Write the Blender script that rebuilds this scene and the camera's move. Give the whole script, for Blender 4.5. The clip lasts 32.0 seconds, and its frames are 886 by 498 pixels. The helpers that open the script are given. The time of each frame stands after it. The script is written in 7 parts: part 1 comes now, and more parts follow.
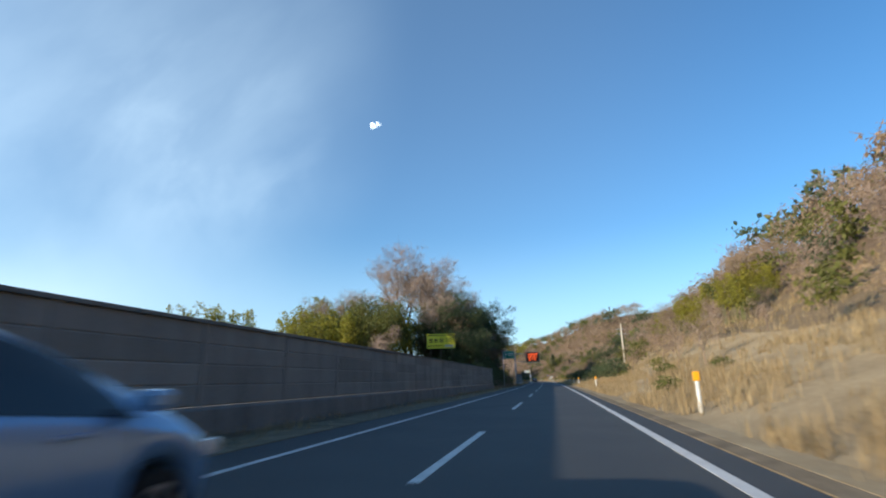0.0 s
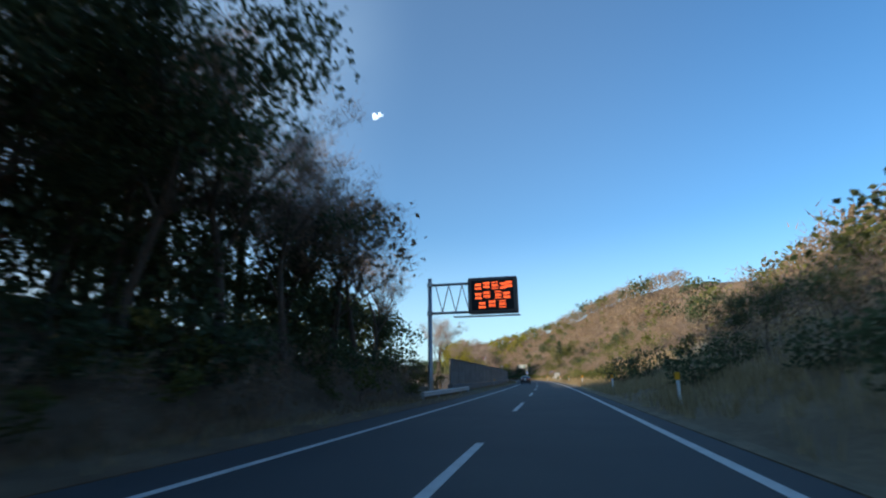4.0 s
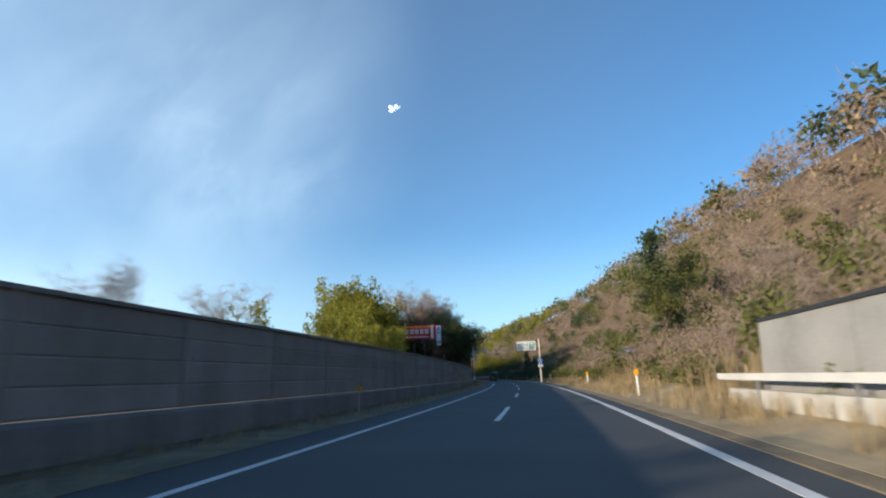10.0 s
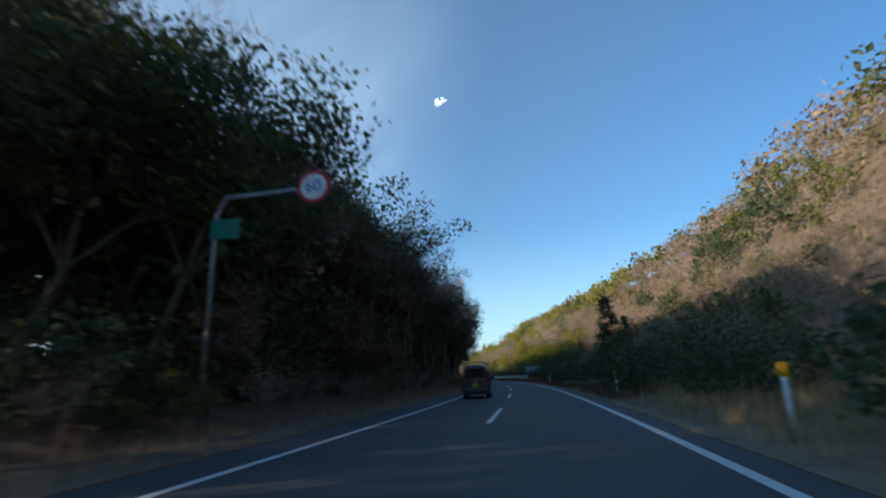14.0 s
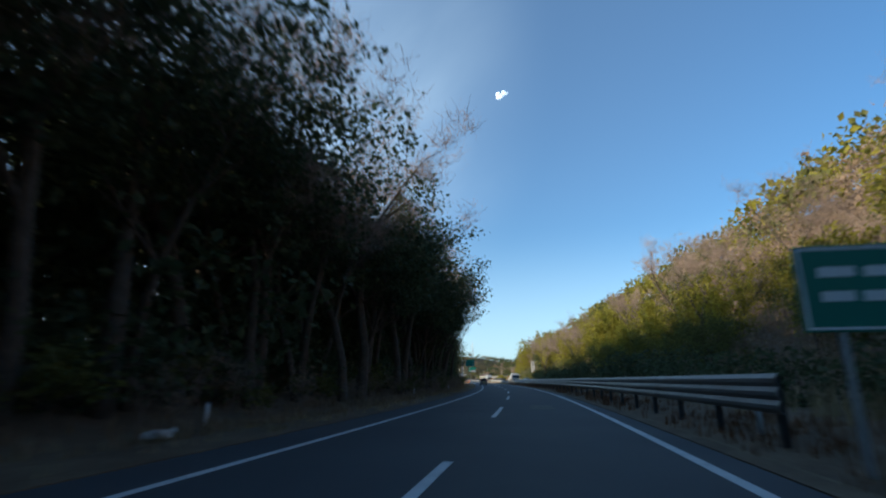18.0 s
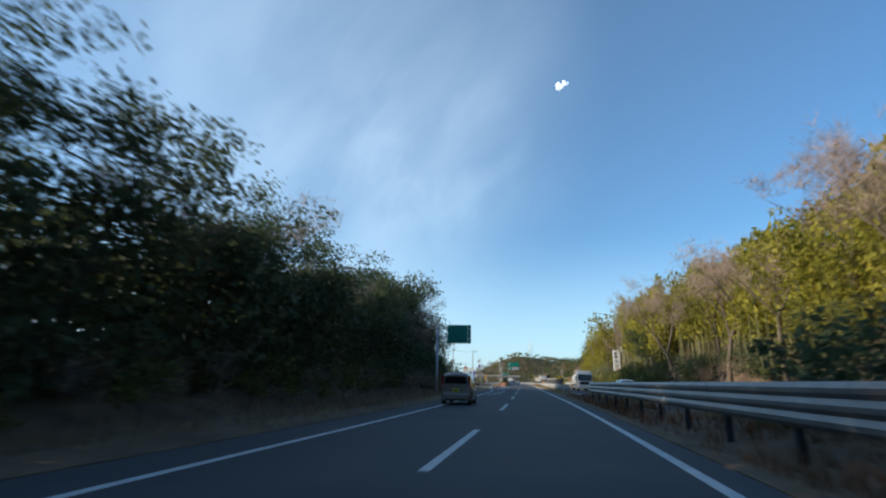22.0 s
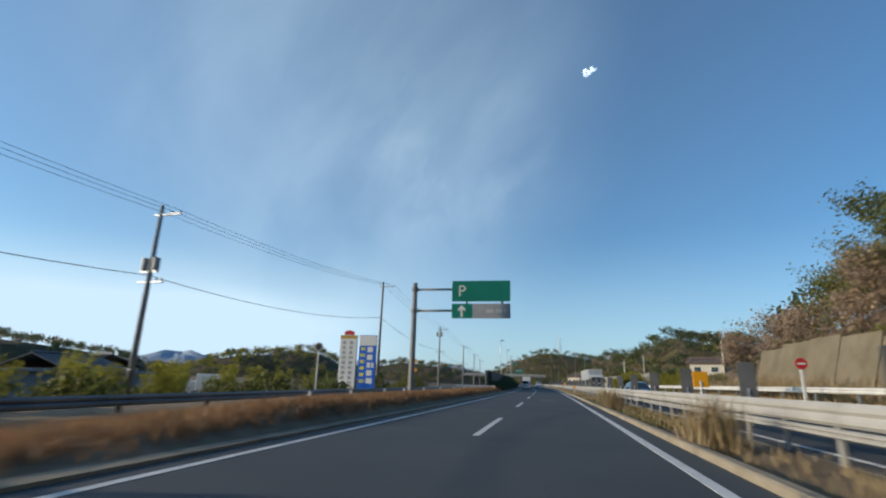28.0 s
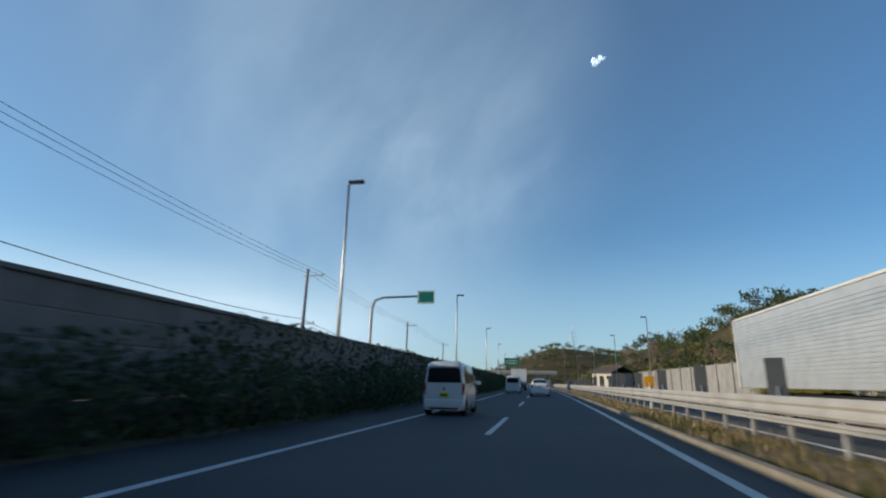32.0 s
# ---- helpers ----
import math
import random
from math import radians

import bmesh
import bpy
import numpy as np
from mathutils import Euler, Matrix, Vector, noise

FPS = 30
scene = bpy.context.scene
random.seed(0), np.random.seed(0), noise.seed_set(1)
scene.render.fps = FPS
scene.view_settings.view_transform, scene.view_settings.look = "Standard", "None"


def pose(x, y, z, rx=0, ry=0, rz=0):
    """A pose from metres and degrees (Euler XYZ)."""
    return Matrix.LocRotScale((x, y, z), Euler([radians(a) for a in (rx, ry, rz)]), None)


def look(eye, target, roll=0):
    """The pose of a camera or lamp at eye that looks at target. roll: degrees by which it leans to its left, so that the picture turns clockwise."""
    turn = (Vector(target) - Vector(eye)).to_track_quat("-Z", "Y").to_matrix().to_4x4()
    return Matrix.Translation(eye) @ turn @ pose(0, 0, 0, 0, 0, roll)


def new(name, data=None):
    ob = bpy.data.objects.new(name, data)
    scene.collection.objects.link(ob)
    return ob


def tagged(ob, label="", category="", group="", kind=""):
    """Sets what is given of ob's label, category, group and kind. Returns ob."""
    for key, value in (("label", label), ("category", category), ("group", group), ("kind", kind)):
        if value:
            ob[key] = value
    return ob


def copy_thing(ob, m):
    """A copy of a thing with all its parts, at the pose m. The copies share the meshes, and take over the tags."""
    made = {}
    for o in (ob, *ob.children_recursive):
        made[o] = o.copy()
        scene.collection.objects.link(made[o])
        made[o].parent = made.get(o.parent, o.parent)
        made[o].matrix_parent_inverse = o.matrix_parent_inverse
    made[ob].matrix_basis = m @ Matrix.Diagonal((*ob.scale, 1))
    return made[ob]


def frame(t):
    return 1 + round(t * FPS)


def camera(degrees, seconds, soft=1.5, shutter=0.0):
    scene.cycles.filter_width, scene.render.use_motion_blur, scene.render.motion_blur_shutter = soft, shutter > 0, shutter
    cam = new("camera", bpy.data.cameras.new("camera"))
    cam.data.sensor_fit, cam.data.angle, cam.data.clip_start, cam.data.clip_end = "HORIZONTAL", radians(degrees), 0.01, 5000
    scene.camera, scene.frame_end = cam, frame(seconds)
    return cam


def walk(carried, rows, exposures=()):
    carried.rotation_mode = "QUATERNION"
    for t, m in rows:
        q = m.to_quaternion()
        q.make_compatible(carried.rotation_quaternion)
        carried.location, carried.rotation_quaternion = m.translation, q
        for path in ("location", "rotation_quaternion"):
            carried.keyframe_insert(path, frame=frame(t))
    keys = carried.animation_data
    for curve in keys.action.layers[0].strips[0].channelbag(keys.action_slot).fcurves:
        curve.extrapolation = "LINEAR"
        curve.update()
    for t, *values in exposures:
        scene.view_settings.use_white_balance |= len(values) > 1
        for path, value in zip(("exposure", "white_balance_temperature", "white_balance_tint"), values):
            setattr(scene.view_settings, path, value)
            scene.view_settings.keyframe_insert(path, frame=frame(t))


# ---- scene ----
# The road: dashes along d = 0, s metres ahead of the start, d metres to its right.
S_OF_T = [(0, 0), (.655, 15), (7.2, 167.0), (8.4, 194.7), (9.045, 209.95), (12.99, 300), (15, 345), (18.49, 420), (19.19, 434.95), (21, 473.1),
          (24.13, 540), (28.25, 630), (30.945, 690), (31.6, 705), (32, 714.2)]
HEADING = [(0, 0), (1, .2), (2, .5), (3, .65), (4, .8), (4.5, .9), (6.5, 1.8), (7.5, 2.4), (8.5, 3.1), (9.5, 4.3), (10.5, 5.6),
           (11.5, 7.1), (12.5, 8.8), (13.5, 10.5), (14.5, 12.5), (15.5, 14.3), (17.5, 18), (18.5, 19.8), (19.5, 21.4),
           (20.5, 23.3), (21.5, 24.9), (22.5, 26), (23.5, 27.2), (24.5, 27.6), (25.5, 27.5), (27.5, 27.5), (28.5, 27.8),
           (29.5, 28.1), (30.5, 28.3), (31.5, 28.8), (32, 29.1)]


def glide(keys, q):
    """A smooth curve through the keys (x, y), read at q."""
    xs, ys = np.array(keys, float).T
    q = np.asarray(q, float)
    h = np.diff(xs)
    d = np.diff(ys) / h
    m = np.concatenate([d[:1], (d[:-1] * h[1:] + d[1:] * h[:-1]) / (h[1:] + h[:-1]), d[-1:]])
    i = np.clip(np.searchsorted(xs, q) - 1, 0, len(h) - 1)
    u = (q - xs[i]) / h[i]
    r = ((2 * u ** 3 - 3 * u ** 2 + 1) * ys[i] + (u ** 3 - 2 * u ** 2 + u) * h[i] * m[i]
         + (-2 * u ** 3 + 3 * u ** 2) * ys[i + 1] + (u ** 3 - u ** 2) * h[i] * m[i + 1])
    r = np.where(q < xs[0], ys[0] + m[0] * (q - xs[0]), r)
    return np.where(q > xs[-1], ys[-1] + m[-1] * (q - xs[-1]), r)


def along(t):
    return float(glide(S_OF_T, t))


BEND = [(along(t), a) for t, a in HEADING] + [(760, 30.2), (820, 31.5), (900, 32.5)]
ROAD_S = np.arange(-300, 1801, 1.0)
ROAD_A = np.radians(np.where(ROAD_S < 0, 0, np.where(ROAD_S > 900, 32.5, glide(BEND, ROAD_S))))
_mid = (ROAD_A[1:] + ROAD_A[:-1]) / 2
ROAD_X = np.concatenate([[0], np.cumsum(-np.sin(_mid))])
ROAD_Y = np.concatenate([[0], np.cumsum(np.cos(_mid))])
ROAD_X -= ROAD_X[300]
ROAD_Y -= ROAD_Y[300]


def heading(s):
    return float(np.interp(s, ROAD_S, ROAD_A))


def at(s, d, z=0.0):
    a = heading(s)
    return Vector((float(np.interp(s, ROAD_S, ROAD_X)) + d * math.cos(a), float(np.interp(s, ROAD_S, ROAD_Y)) + d * math.sin(a), z))


def stand(s, d, z=0.0, turn=0.0):
    """A pose on the road's own axes: x to its right, y ahead, z up, then turned to the left by so many degrees."""
    return Matrix.Translation(at(s, d, z)) @ Matrix.Rotation(heading(s) + radians(turn), 4, "Z")


# Camera: in the right lane, 1.16 m above the road, turned to the left of the way it goes.
MOMENTS = [0, 2, 4, 7, 9.5, 11, 13, 15, 18, 21, 23, 25, 28, 29.5, 32]
SIDE = list(zip(MOMENTS, [1.74, 1.6, 1.36, 1.49, 1.28, 1.31, 1.33, 1.36, 1.34, 1.5, 1.59, 1.67, 1.68, 1.6, 1.4]))
TURN = list(zip(MOMENTS, [12.4, 12.4, 12.05, 11.8, 11.45, 11.25, 11.2, 11.05, 10.8, 10.9, 11.2, 11.3, 12.0, 11.95, 11.75]))
TILT = list(zip(MOMENTS, [15.02, 14.9, 14.7, 14.85, 14.62, 14.72, 14.67, 14.68, 14.84, 14.83, 14.94, 14.9, 14.98, 14.88, 15.0]))
LEAN = list(zip(MOMENTS, [1.4, 1.2, .8, 1.5, 1.75, 2.0, 1.8, 1.5, 0, -.8, -1.9, -2.3, -1.6, -1.8, -1.1]))
cam = camera(83.8, 32.0, soft=2.1, shutter=0.3)
rows = []
for i in range(0, 65):
    t = i / 2
    s = along(t)
    p = at(s, float(glide(SIDE, t)), 1.16)
    rows.append((t, pose(p.x, p.y, p.z, 90 + float(glide(TILT, t)), float(glide(LEAN, t)), math.degrees(heading(s)) + float(glide(TURN, t)))))
walk(cam, rows, [(0, .4), (12, .4), (20, .35), (24, .32), (26.5, .12), (28, -.06), (32, -.2)])

# ---- light ----
SUN_WAY = Vector((-.731, -.682, 0)).normalized()   # towards the sun, on the level
SUN_UP = radians(13.8)
world = bpy.data.worlds.new("sky")
scene.world = world
world.use_nodes = True
wn, wl = world.node_tree.nodes, world.node_tree.links
wn.clear()
sky = wn.new("ShaderNodeTexSky")
sky.sky_type = "NISHITA"
sky.sun_disc = False
sky.sun_elevation = SUN_UP
sky.sun_rotation = math.atan2(SUN_WAY.x, SUN_WAY.y)
sky.air_density, sky.dust_density, sky.ozone_density = 1.0, .8, 3.5
# thin streaks of high cloud over the left of the road, with a soft edge towards the right
def towards(left, up):
    """The way to a place in the sky: degrees to the left of the road's start, and up."""
    return Vector((-math.sin(radians(left)) * math.cos(radians(up)), math.cos(radians(left)) * math.cos(radians(up)), math.sin(radians(up))))


def sky_math(operation, a, b):
    node = wn.new("ShaderNodeMath")
    node.operation, node.use_clamp = operation, True
    for i, x in enumerate((a, b)):
        if isinstance(x, (int, float)):
            node.inputs[i].default_value = x
        else:
            wl.new(x, node.inputs[i])
    return node.outputs[0]


def near_to(way, inner, outer, top=1.0):
    """1 within the inner angle of a way, falling smoothly to 0 at the outer one."""
    dot, reach = wn.new("ShaderNodeVectorMath"), wn.new("ShaderNodeMapRange")
    dot.operation = "DOT_PRODUCT"
    dot.inputs[1].default_value = way
    reach.interpolation_type = "SMOOTHSTEP"
    reach.inputs[1].default_value, reach.inputs[2].default_value, reach.inputs[4].default_value = math.cos(radians(outer)), math.cos(radians(inner)), top
    wl.new(coord.outputs["Generated"], dot.inputs[0])
    wl.new(dot.outputs["Value"], reach.inputs[0])
    return reach.outputs[0]


coord = wn.new("ShaderNodeTexCoord")


def streaks(rotation, scale, size, low, high, detail=5):
    lift, cloud, reach = wn.new("ShaderNodeMapping"), wn.new("ShaderNodeTexNoise"), wn.new("ShaderNodeMapRange")
    lift.inputs["Rotation"].default_value = [radians(x) for x in rotation]
    lift.inputs["Scale"].default_value = scale
    cloud.inputs["Scale"].default_value, cloud.inputs["Detail"].default_value, cloud.inputs["Distortion"].default_value = size, detail, .3
    reach.interpolation_type = "SMOOTHSTEP"
    reach.inputs[1].default_value, reach.inputs[2].default_value = low, high
    wl.new(coord.outputs["Generated"], lift.inputs[0])
    wl.new(lift.outputs[0], cloud.inputs["Vector"])
    wl.new(cloud.outputs[0], reach.inputs[0])
    return reach.outputs[0]


thin_veil = sky_math("ADD", sky_math("MULTIPLY", near_to(towards(68, 30), 8, 46), .16), sky_math("MULTIPLY", near_to(towards(35, 26), 10, 62), .075))
band = sky_math("MULTIPLY", near_to(towards(51, 29), 3, 31), sky_math("ADD", sky_math("MULTIPLY", streaks((20, -30, 35), (1.2, 3.6, 2.0), 1.3, .3, .8), .22), .02))
hook = sky_math("MULTIPLY", near_to(towards(40, 25), 0, 14), sky_math("MULTIPLY", streaks((10, -25, 40), (1.0, 5.0, 2.4), 2.6, .38, .75), .16))
# pale cloud low in the south-west
height = wn.new("ShaderNodeSeparateXYZ")
wl.new(coord.outputs["Generated"], height.inputs[0])
low_sky = wn.new("ShaderNodeMapRange")
low_sky.interpolation_type = "SMOOTHSTEP"
low_sky.inputs[1].default_value, low_sky.inputs[2].default_value, low_sky.inputs[3].default_value, low_sky.inputs[4].default_value = .06, .24, 1, 0
wl.new(height.outputs[2], low_sky.inputs[0])
low_bank = sky_math("MULTIPLY", sky_math("MULTIPLY", near_to(towards(84, 7), 8, 44), low_sky.outputs[0]), sky_math("ADD", sky_math("MULTIPLY", streaks((0, 0, 0), (1, 1, 5), 2.0, .3, .75), .4), .62))
horizon = wn.new("ShaderNodeMapRange")
horizon.interpolation_type = "SMOOTHSTEP"
horizon.inputs[1].default_value, horizon.inputs[2].default_value, horizon.inputs[3].default_value, horizon.inputs[4].default_value = 0, .3, .42, 0
wl.new(height.outputs[2], horizon.inputs[0])
thin_veil = sky_math("ADD", thin_veil, horizon.outputs[0])
veil_sum = sky_math("ADD", sky_math("ADD", thin_veil, band), sky_math("ADD", hook, low_bank))
veil = wn.new("ShaderNodeMix")
veil.data_type = "RGBA"
veil.inputs[7].default_value = (4.5, 6.0, 7.2, 1)
wl.new(veil_sum, veil.inputs[0])
cooler = wn.new("ShaderNodeMix")
cooler.data_type, cooler.blend_type = "RGBA", "MULTIPLY"
cooler.inputs[0].default_value = 1
cooler.inputs[7].default_value = (.65, .98, 1.12, 1)
wl.new(sky.outputs[0], cooler.inputs[6])
wl.new(cooler.outputs[2], veil.inputs[6])
background = wn.new("ShaderNodeBackground")
background.inputs["Strength"].default_value = 0.15
wl.new(veil.outputs[2], background.inputs[0])
wl.new(background.outputs[0], wn.new("ShaderNodeOutputWorld").inputs[0])
lamp = bpy.data.lights.new("sun", "SUN")
lamp.energy, lamp.angle, lamp.color = 4.8, radians(0.5), (1, .84, .64)
sun = new("sun", lamp)
sun.matrix_world = look((0, 0, 60), Vector((0, 0, 60)) - SUN_WAY * math.cos(SUN_UP) - Vector((0, 0, math.sin(SUN_UP))))


# ---- materials ----
def material(name, colors, rough=.8, scale=2.0, metal=0.0, bump=.3, fine=30.0, spec=.3, piece=0.0, span=.5, island=False, streak=(1, 1, 1), coat=0.0, own=False):
    """Noise at two scales between the given colours, with relief. piece: how far each object's (or island's) shade wanders."""
    m = bpy.data.materials.new(name)
    m.use_nodes = True
    n, l = m.node_tree.nodes, m.node_tree.links
    b = n["Principled BSDF"]
    b.inputs["Roughness"].default_value, b.inputs["Metallic"].default_value = rough, metal
    b.inputs["Specular IOR Level"].default_value = spec
    b.inputs["Coat Weight"].default_value = coat
    geo, place = n.new("ShaderNodeNewGeometry"), n.new("ShaderNodeMapping")
    place.inputs["Scale"].default_value = streak
    if own:
        l.new(n.new("ShaderNodeTexCoord").outputs["Object"], place.inputs[0])
    else:
        l.new(geo.outputs["Position"], place.inputs[0])
    big, small = n.new("ShaderNodeTexNoise"), n.new("ShaderNodeTexNoise")
    big.inputs["Scale"].default_value, small.inputs["Scale"].default_value = scale, fine
    big.inputs["Detail"].default_value = 5
    small.inputs["Detail"].default_value = 2
    for x in (big, small):
        l.new(place.outputs[0], x.inputs["Vector"])
    mix = n.new("ShaderNodeMix")
    mix.inputs["Factor"].default_value = .35
    l.new(big.outputs[0], mix.inputs[2])
    l.new(small.outputs[0], mix.inputs[3])
    ramp = n.new("ShaderNodeValToRGB")
    e = ramp.color_ramp.elements
    while len(e) < len(colors):
        e.new(.5)
    for i, c in enumerate(colors):
        e[i].position = .5 + (i / (len(colors) - 1) - .5) * span
        e[i].color = (*c, 1)
    l.new(mix.outputs[0], ramp.inputs[0])
    out = ramp.outputs[0]
    if piece:
        hsv, reach = n.new("ShaderNodeHueSaturation"), n.new("ShaderNodeMapRange")
        reach.inputs[3].default_value, reach.inputs[4].default_value = 1 - piece, 1 + piece
        if island:
            l.new(geo.outputs["Random Per Island"], reach.inputs[0])
        else:
            l.new(n.new("ShaderNodeObjectInfo").outputs["Random"], reach.inputs[0])
        l.new(reach.outputs[0], hsv.inputs["Value"])
        l.new(out, hsv.inputs["Color"])
        out = hsv.outputs[0]
    l.new(out, b.inputs["Base Color"])
    if bump:
        bn = n.new("ShaderNodeBump")
        bn.inputs["Strength"].default_value, bn.inputs["Distance"].default_value = bump, .02
        l.new(small.outputs[0], bn.inputs["Height"])
        l.new(bn.outputs[0], b.inputs["Normal"])
    return m


def foliage(name, colors, glow=.35):
    """Leaves: some light comes through them; every leaf has its own shade."""
    m = material(name, colors, .6, .45, bump=0, fine=6, spec=.25, piece=.35, island=True)
    n, l = m.node_tree.nodes, m.node_tree.links
    b, out = n["Principled BSDF"], n["Material Output"]
    thin, blend = n.new("ShaderNodeBsdfTranslucent"), n.new("ShaderNodeMixShader")
    blend.inputs[0].default_value = glow
    l.new(b.inputs["Base Color"].links[0].from_socket, thin.inputs[0])
    l.new(b.outputs[0], blend.inputs[1])
    l.new(thin.outputs[0], blend.inputs[2])
    l.new(blend.outputs[0], out.inputs[0])
    return m


def glass(name, tint, rough=.03):
    return material(name, [tint, tuple(x * 1.3 for x in tint)], rough, .6, bump=0, spec=.5, coat=.2)


def shining(name, color, strength):
    m = bpy.data.materials.new(name)
    m.use_nodes = True
    b = m.node_tree.nodes["Principled BSDF"]
    b.inputs["Base Color"].default_value = (*color, 1)
    b.inputs["Emission Color"].default_value = (*color, 1)
    b.inputs["Emission Strength"].default_value = strength
    return m


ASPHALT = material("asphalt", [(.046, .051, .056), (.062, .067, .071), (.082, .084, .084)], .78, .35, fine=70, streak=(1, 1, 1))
PAINT = material("road paint", [(.32, .32, .31), (.62, .62, .6), (.72, .72, .7)], .7, 2.5, fine=45, span=.7)
CONCRETE = material("concrete", [(.17, .165, .155), (.26, .25, .235), (.33, .32, .3)], .9, .8, fine=25)
PANEL = material("grey precast panel", [(.2, .193, .183), (.29, .28, .265), (.35, .34, .32)], .9, .9, fine=30, piece=.12, streak=(1, 1, .4))
PLINTH = material("stained concrete", [(.11, .108, .103), (.18, .176, .168), (.25, .243, .23)], .92, .9, fine=20, streak=(1, 1, .3))
PALE_CONCRETE = material("pale concrete", [(.33, .31, .28), (.45, .43, .39), (.52, .5, .46)], .9, 1.2, fine=25)
DRY_GROUND = material("dry grass ground", [(.09, .063, .036), (.18, .13, .077), (.28, .215, .13)], .95, .3, fine=5, bump=.8)
STRAW_GROUND = material("straw-covered bank", [(.19, .135, .07), (.33, .25, .145), (.46, .37, .23)], .95, .35, fine=7, bump=.9)
LITTER = material("leaf litter", [(.075, .05, .032), (.145, .098, .06), (.22, .155, .095)], .95, .8, fine=9, bump=.8)
EARTH = material("earthy gutter", [(.085, .066, .042), (.18, .142, .092), (.3, .24, .16)], .95, 1.2, fine=14, bump=.8)
VERGE = material("gravel verge", [(.15, .125, .09), (.26, .22, .16), (.36, .31, .23)], .95, 1.5, fine=18, bump=.7)
BARK = material("bark", [(.05, .038, .028), (.1, .08, .06), (.16, .135, .105)], .9, 4, fine=20, piece=.2)
TWIG = material("winter twigs", [(.19, .135, .105), (.3, .225, .18), (.4, .31, .25)], .9, 1, fine=9, bump=0, piece=.25)
LEAF_DARK = foliage("dark evergreen leaves", [(.045, .062, .032), (.08, .108, .052), (.13, .155, .07)], .4)
LEAF_GREEN = foliage("olive evergreen leaves", [(.07, .082, .025), (.13, .14, .038), (.21, .195, .055)], .35)
LEAF_BAMBOO = foliage("yellow-green bamboo leaves", [(.14, .15, .02), (.28, .26, .038), (.42, .37, .065)], .5)
LEAF_BROWN = foliage("withered brown leaves", [(.16, .112, .07), (.28, .2, .125), (.4, .295, .19)], .3)
LEAF_RUST = foliage("rust-red withered leaves", [(.1, .045, .024), (.18, .08, .038), (.24, .13, .065)], .3)
CULM = material("bamboo culms", [(.09, .1, .035), (.17, .17, .07)], .5, 1, bump=0, piece=.2)
STRAW = foliage("straw grass", [(.21, .148, .075), (.38, .285, .155), (.52, .41, .245)], .35)
GREEN_GRASS = foliage("short green grass", [(.05, .055, .014), (.11, .11, .026), (.2, .17, .05)], .3)
STEEL = material("galvanised steel", [(.3, .31, .32), (.42, .43, .44), (.5, .51, .52)], .42, 2, metal=.75, fine=20, bump=.08)
RAIL_GREY = material("dusty grey rail paint", [(.24, .23, .21), (.34, .33, .305), (.4, .39, .365)], .6, 1.0, fine=14, bump=.1)
WHITE_STEEL = material("weathered white steel", [(.42, .41, .38), (.56, .55, .52), (.62, .61, .58)], .5, 1.2, fine=15, bump=.1)
# darker copy of the galvanised steel, with shade put into its colour
SHADED_STEEL = material("galvanised steel darkened for shade", [(.12, .125, .13), (.19, .195, .2), (.25, .255, .26)], .45, 1.2, metal=.6, fine=14, bump=.1)
DARK_STEEL = material("dark steel", [(.03, .03, .032), (.06, .06, .062)], .5, 2, metal=.4, bump=.1)
POLE_GREY = material("grey concrete pole", [(.22, .215, .205), (.3, .295, .285)], .85, 2, fine=20, bump=.2)
POLE_CREAM = material("cream painted pole", [(.4, .36, .27), (.55, .5, .4), (.6, .56, .47)], .6, 1.5, fine=12, bump=.1)
SIGN_GREEN = material("green sign sheeting", [(.004, .15, .105), (.007, .2, .14)], .45, 1, bump=0)
SIGN_WHITE = material("white sign sheeting", [(.6, .61, .58), (.74, .74, .71)], .5, 1.5, bump=0)
SIGN_BLUE = material("blue sign sheeting", [(.01, .1, .5), (.02, .14, .6)], .45, 1, bump=0)
SIGN_RED = material("red sign paint", [(.42, .02, .025), (.55, .04, .045)], .5, 1.5, bump=0)
SIGN_YELLOW = material("yellow sign paint", [(.55, .52, .03), (.72, .66, .06)], .6, 1.2, bump=0)
SIGN_ORANGE = material("orange reflector", [(.75, .3, .01), (.85, .42, .02)], .4, 2, bump=0)
SIGN_GREY = material("grey sign sheeting", [(.28, .29, .3), (.36, .37, .38)], .5, 2, bump=0)
INK = material("black sign ink", [(.015, .015, .015), (.03, .03, .03)], .6, 3, bump=0)
RUBBER = material("tyre rubber", [(.012, .012, .012), (.025, .025, .025)], .85, 6, bump=.2)
ALLOY = material("alloy wheel", [(.35, .35, .36), (.5, .5, .51)], .3, 4, metal=.8, bump=0)
CAR_GLASS = glass("tinted car glass", (.012, .015, .018))
TAIL_RED = material("red lamp plastic", [(.3, .008, .008), (.45, .02, .018)], .15, 4, bump=0, coat=1)
LAMP_CLEAR = material("clear lamp plastic", [(.5, .5, .5), (.75, .75, .75)], .1, 6, bump=0, coat=1)
CHROME = material("chrome trim", [(.6, .6, .6), (.7, .7, .7)], .12, 4, metal=1, bump=0)
BLACK_PLASTIC = material("black plastic", [(.012, .012, .013), (.025, .025, .026)], .6, 5, bump=.1)


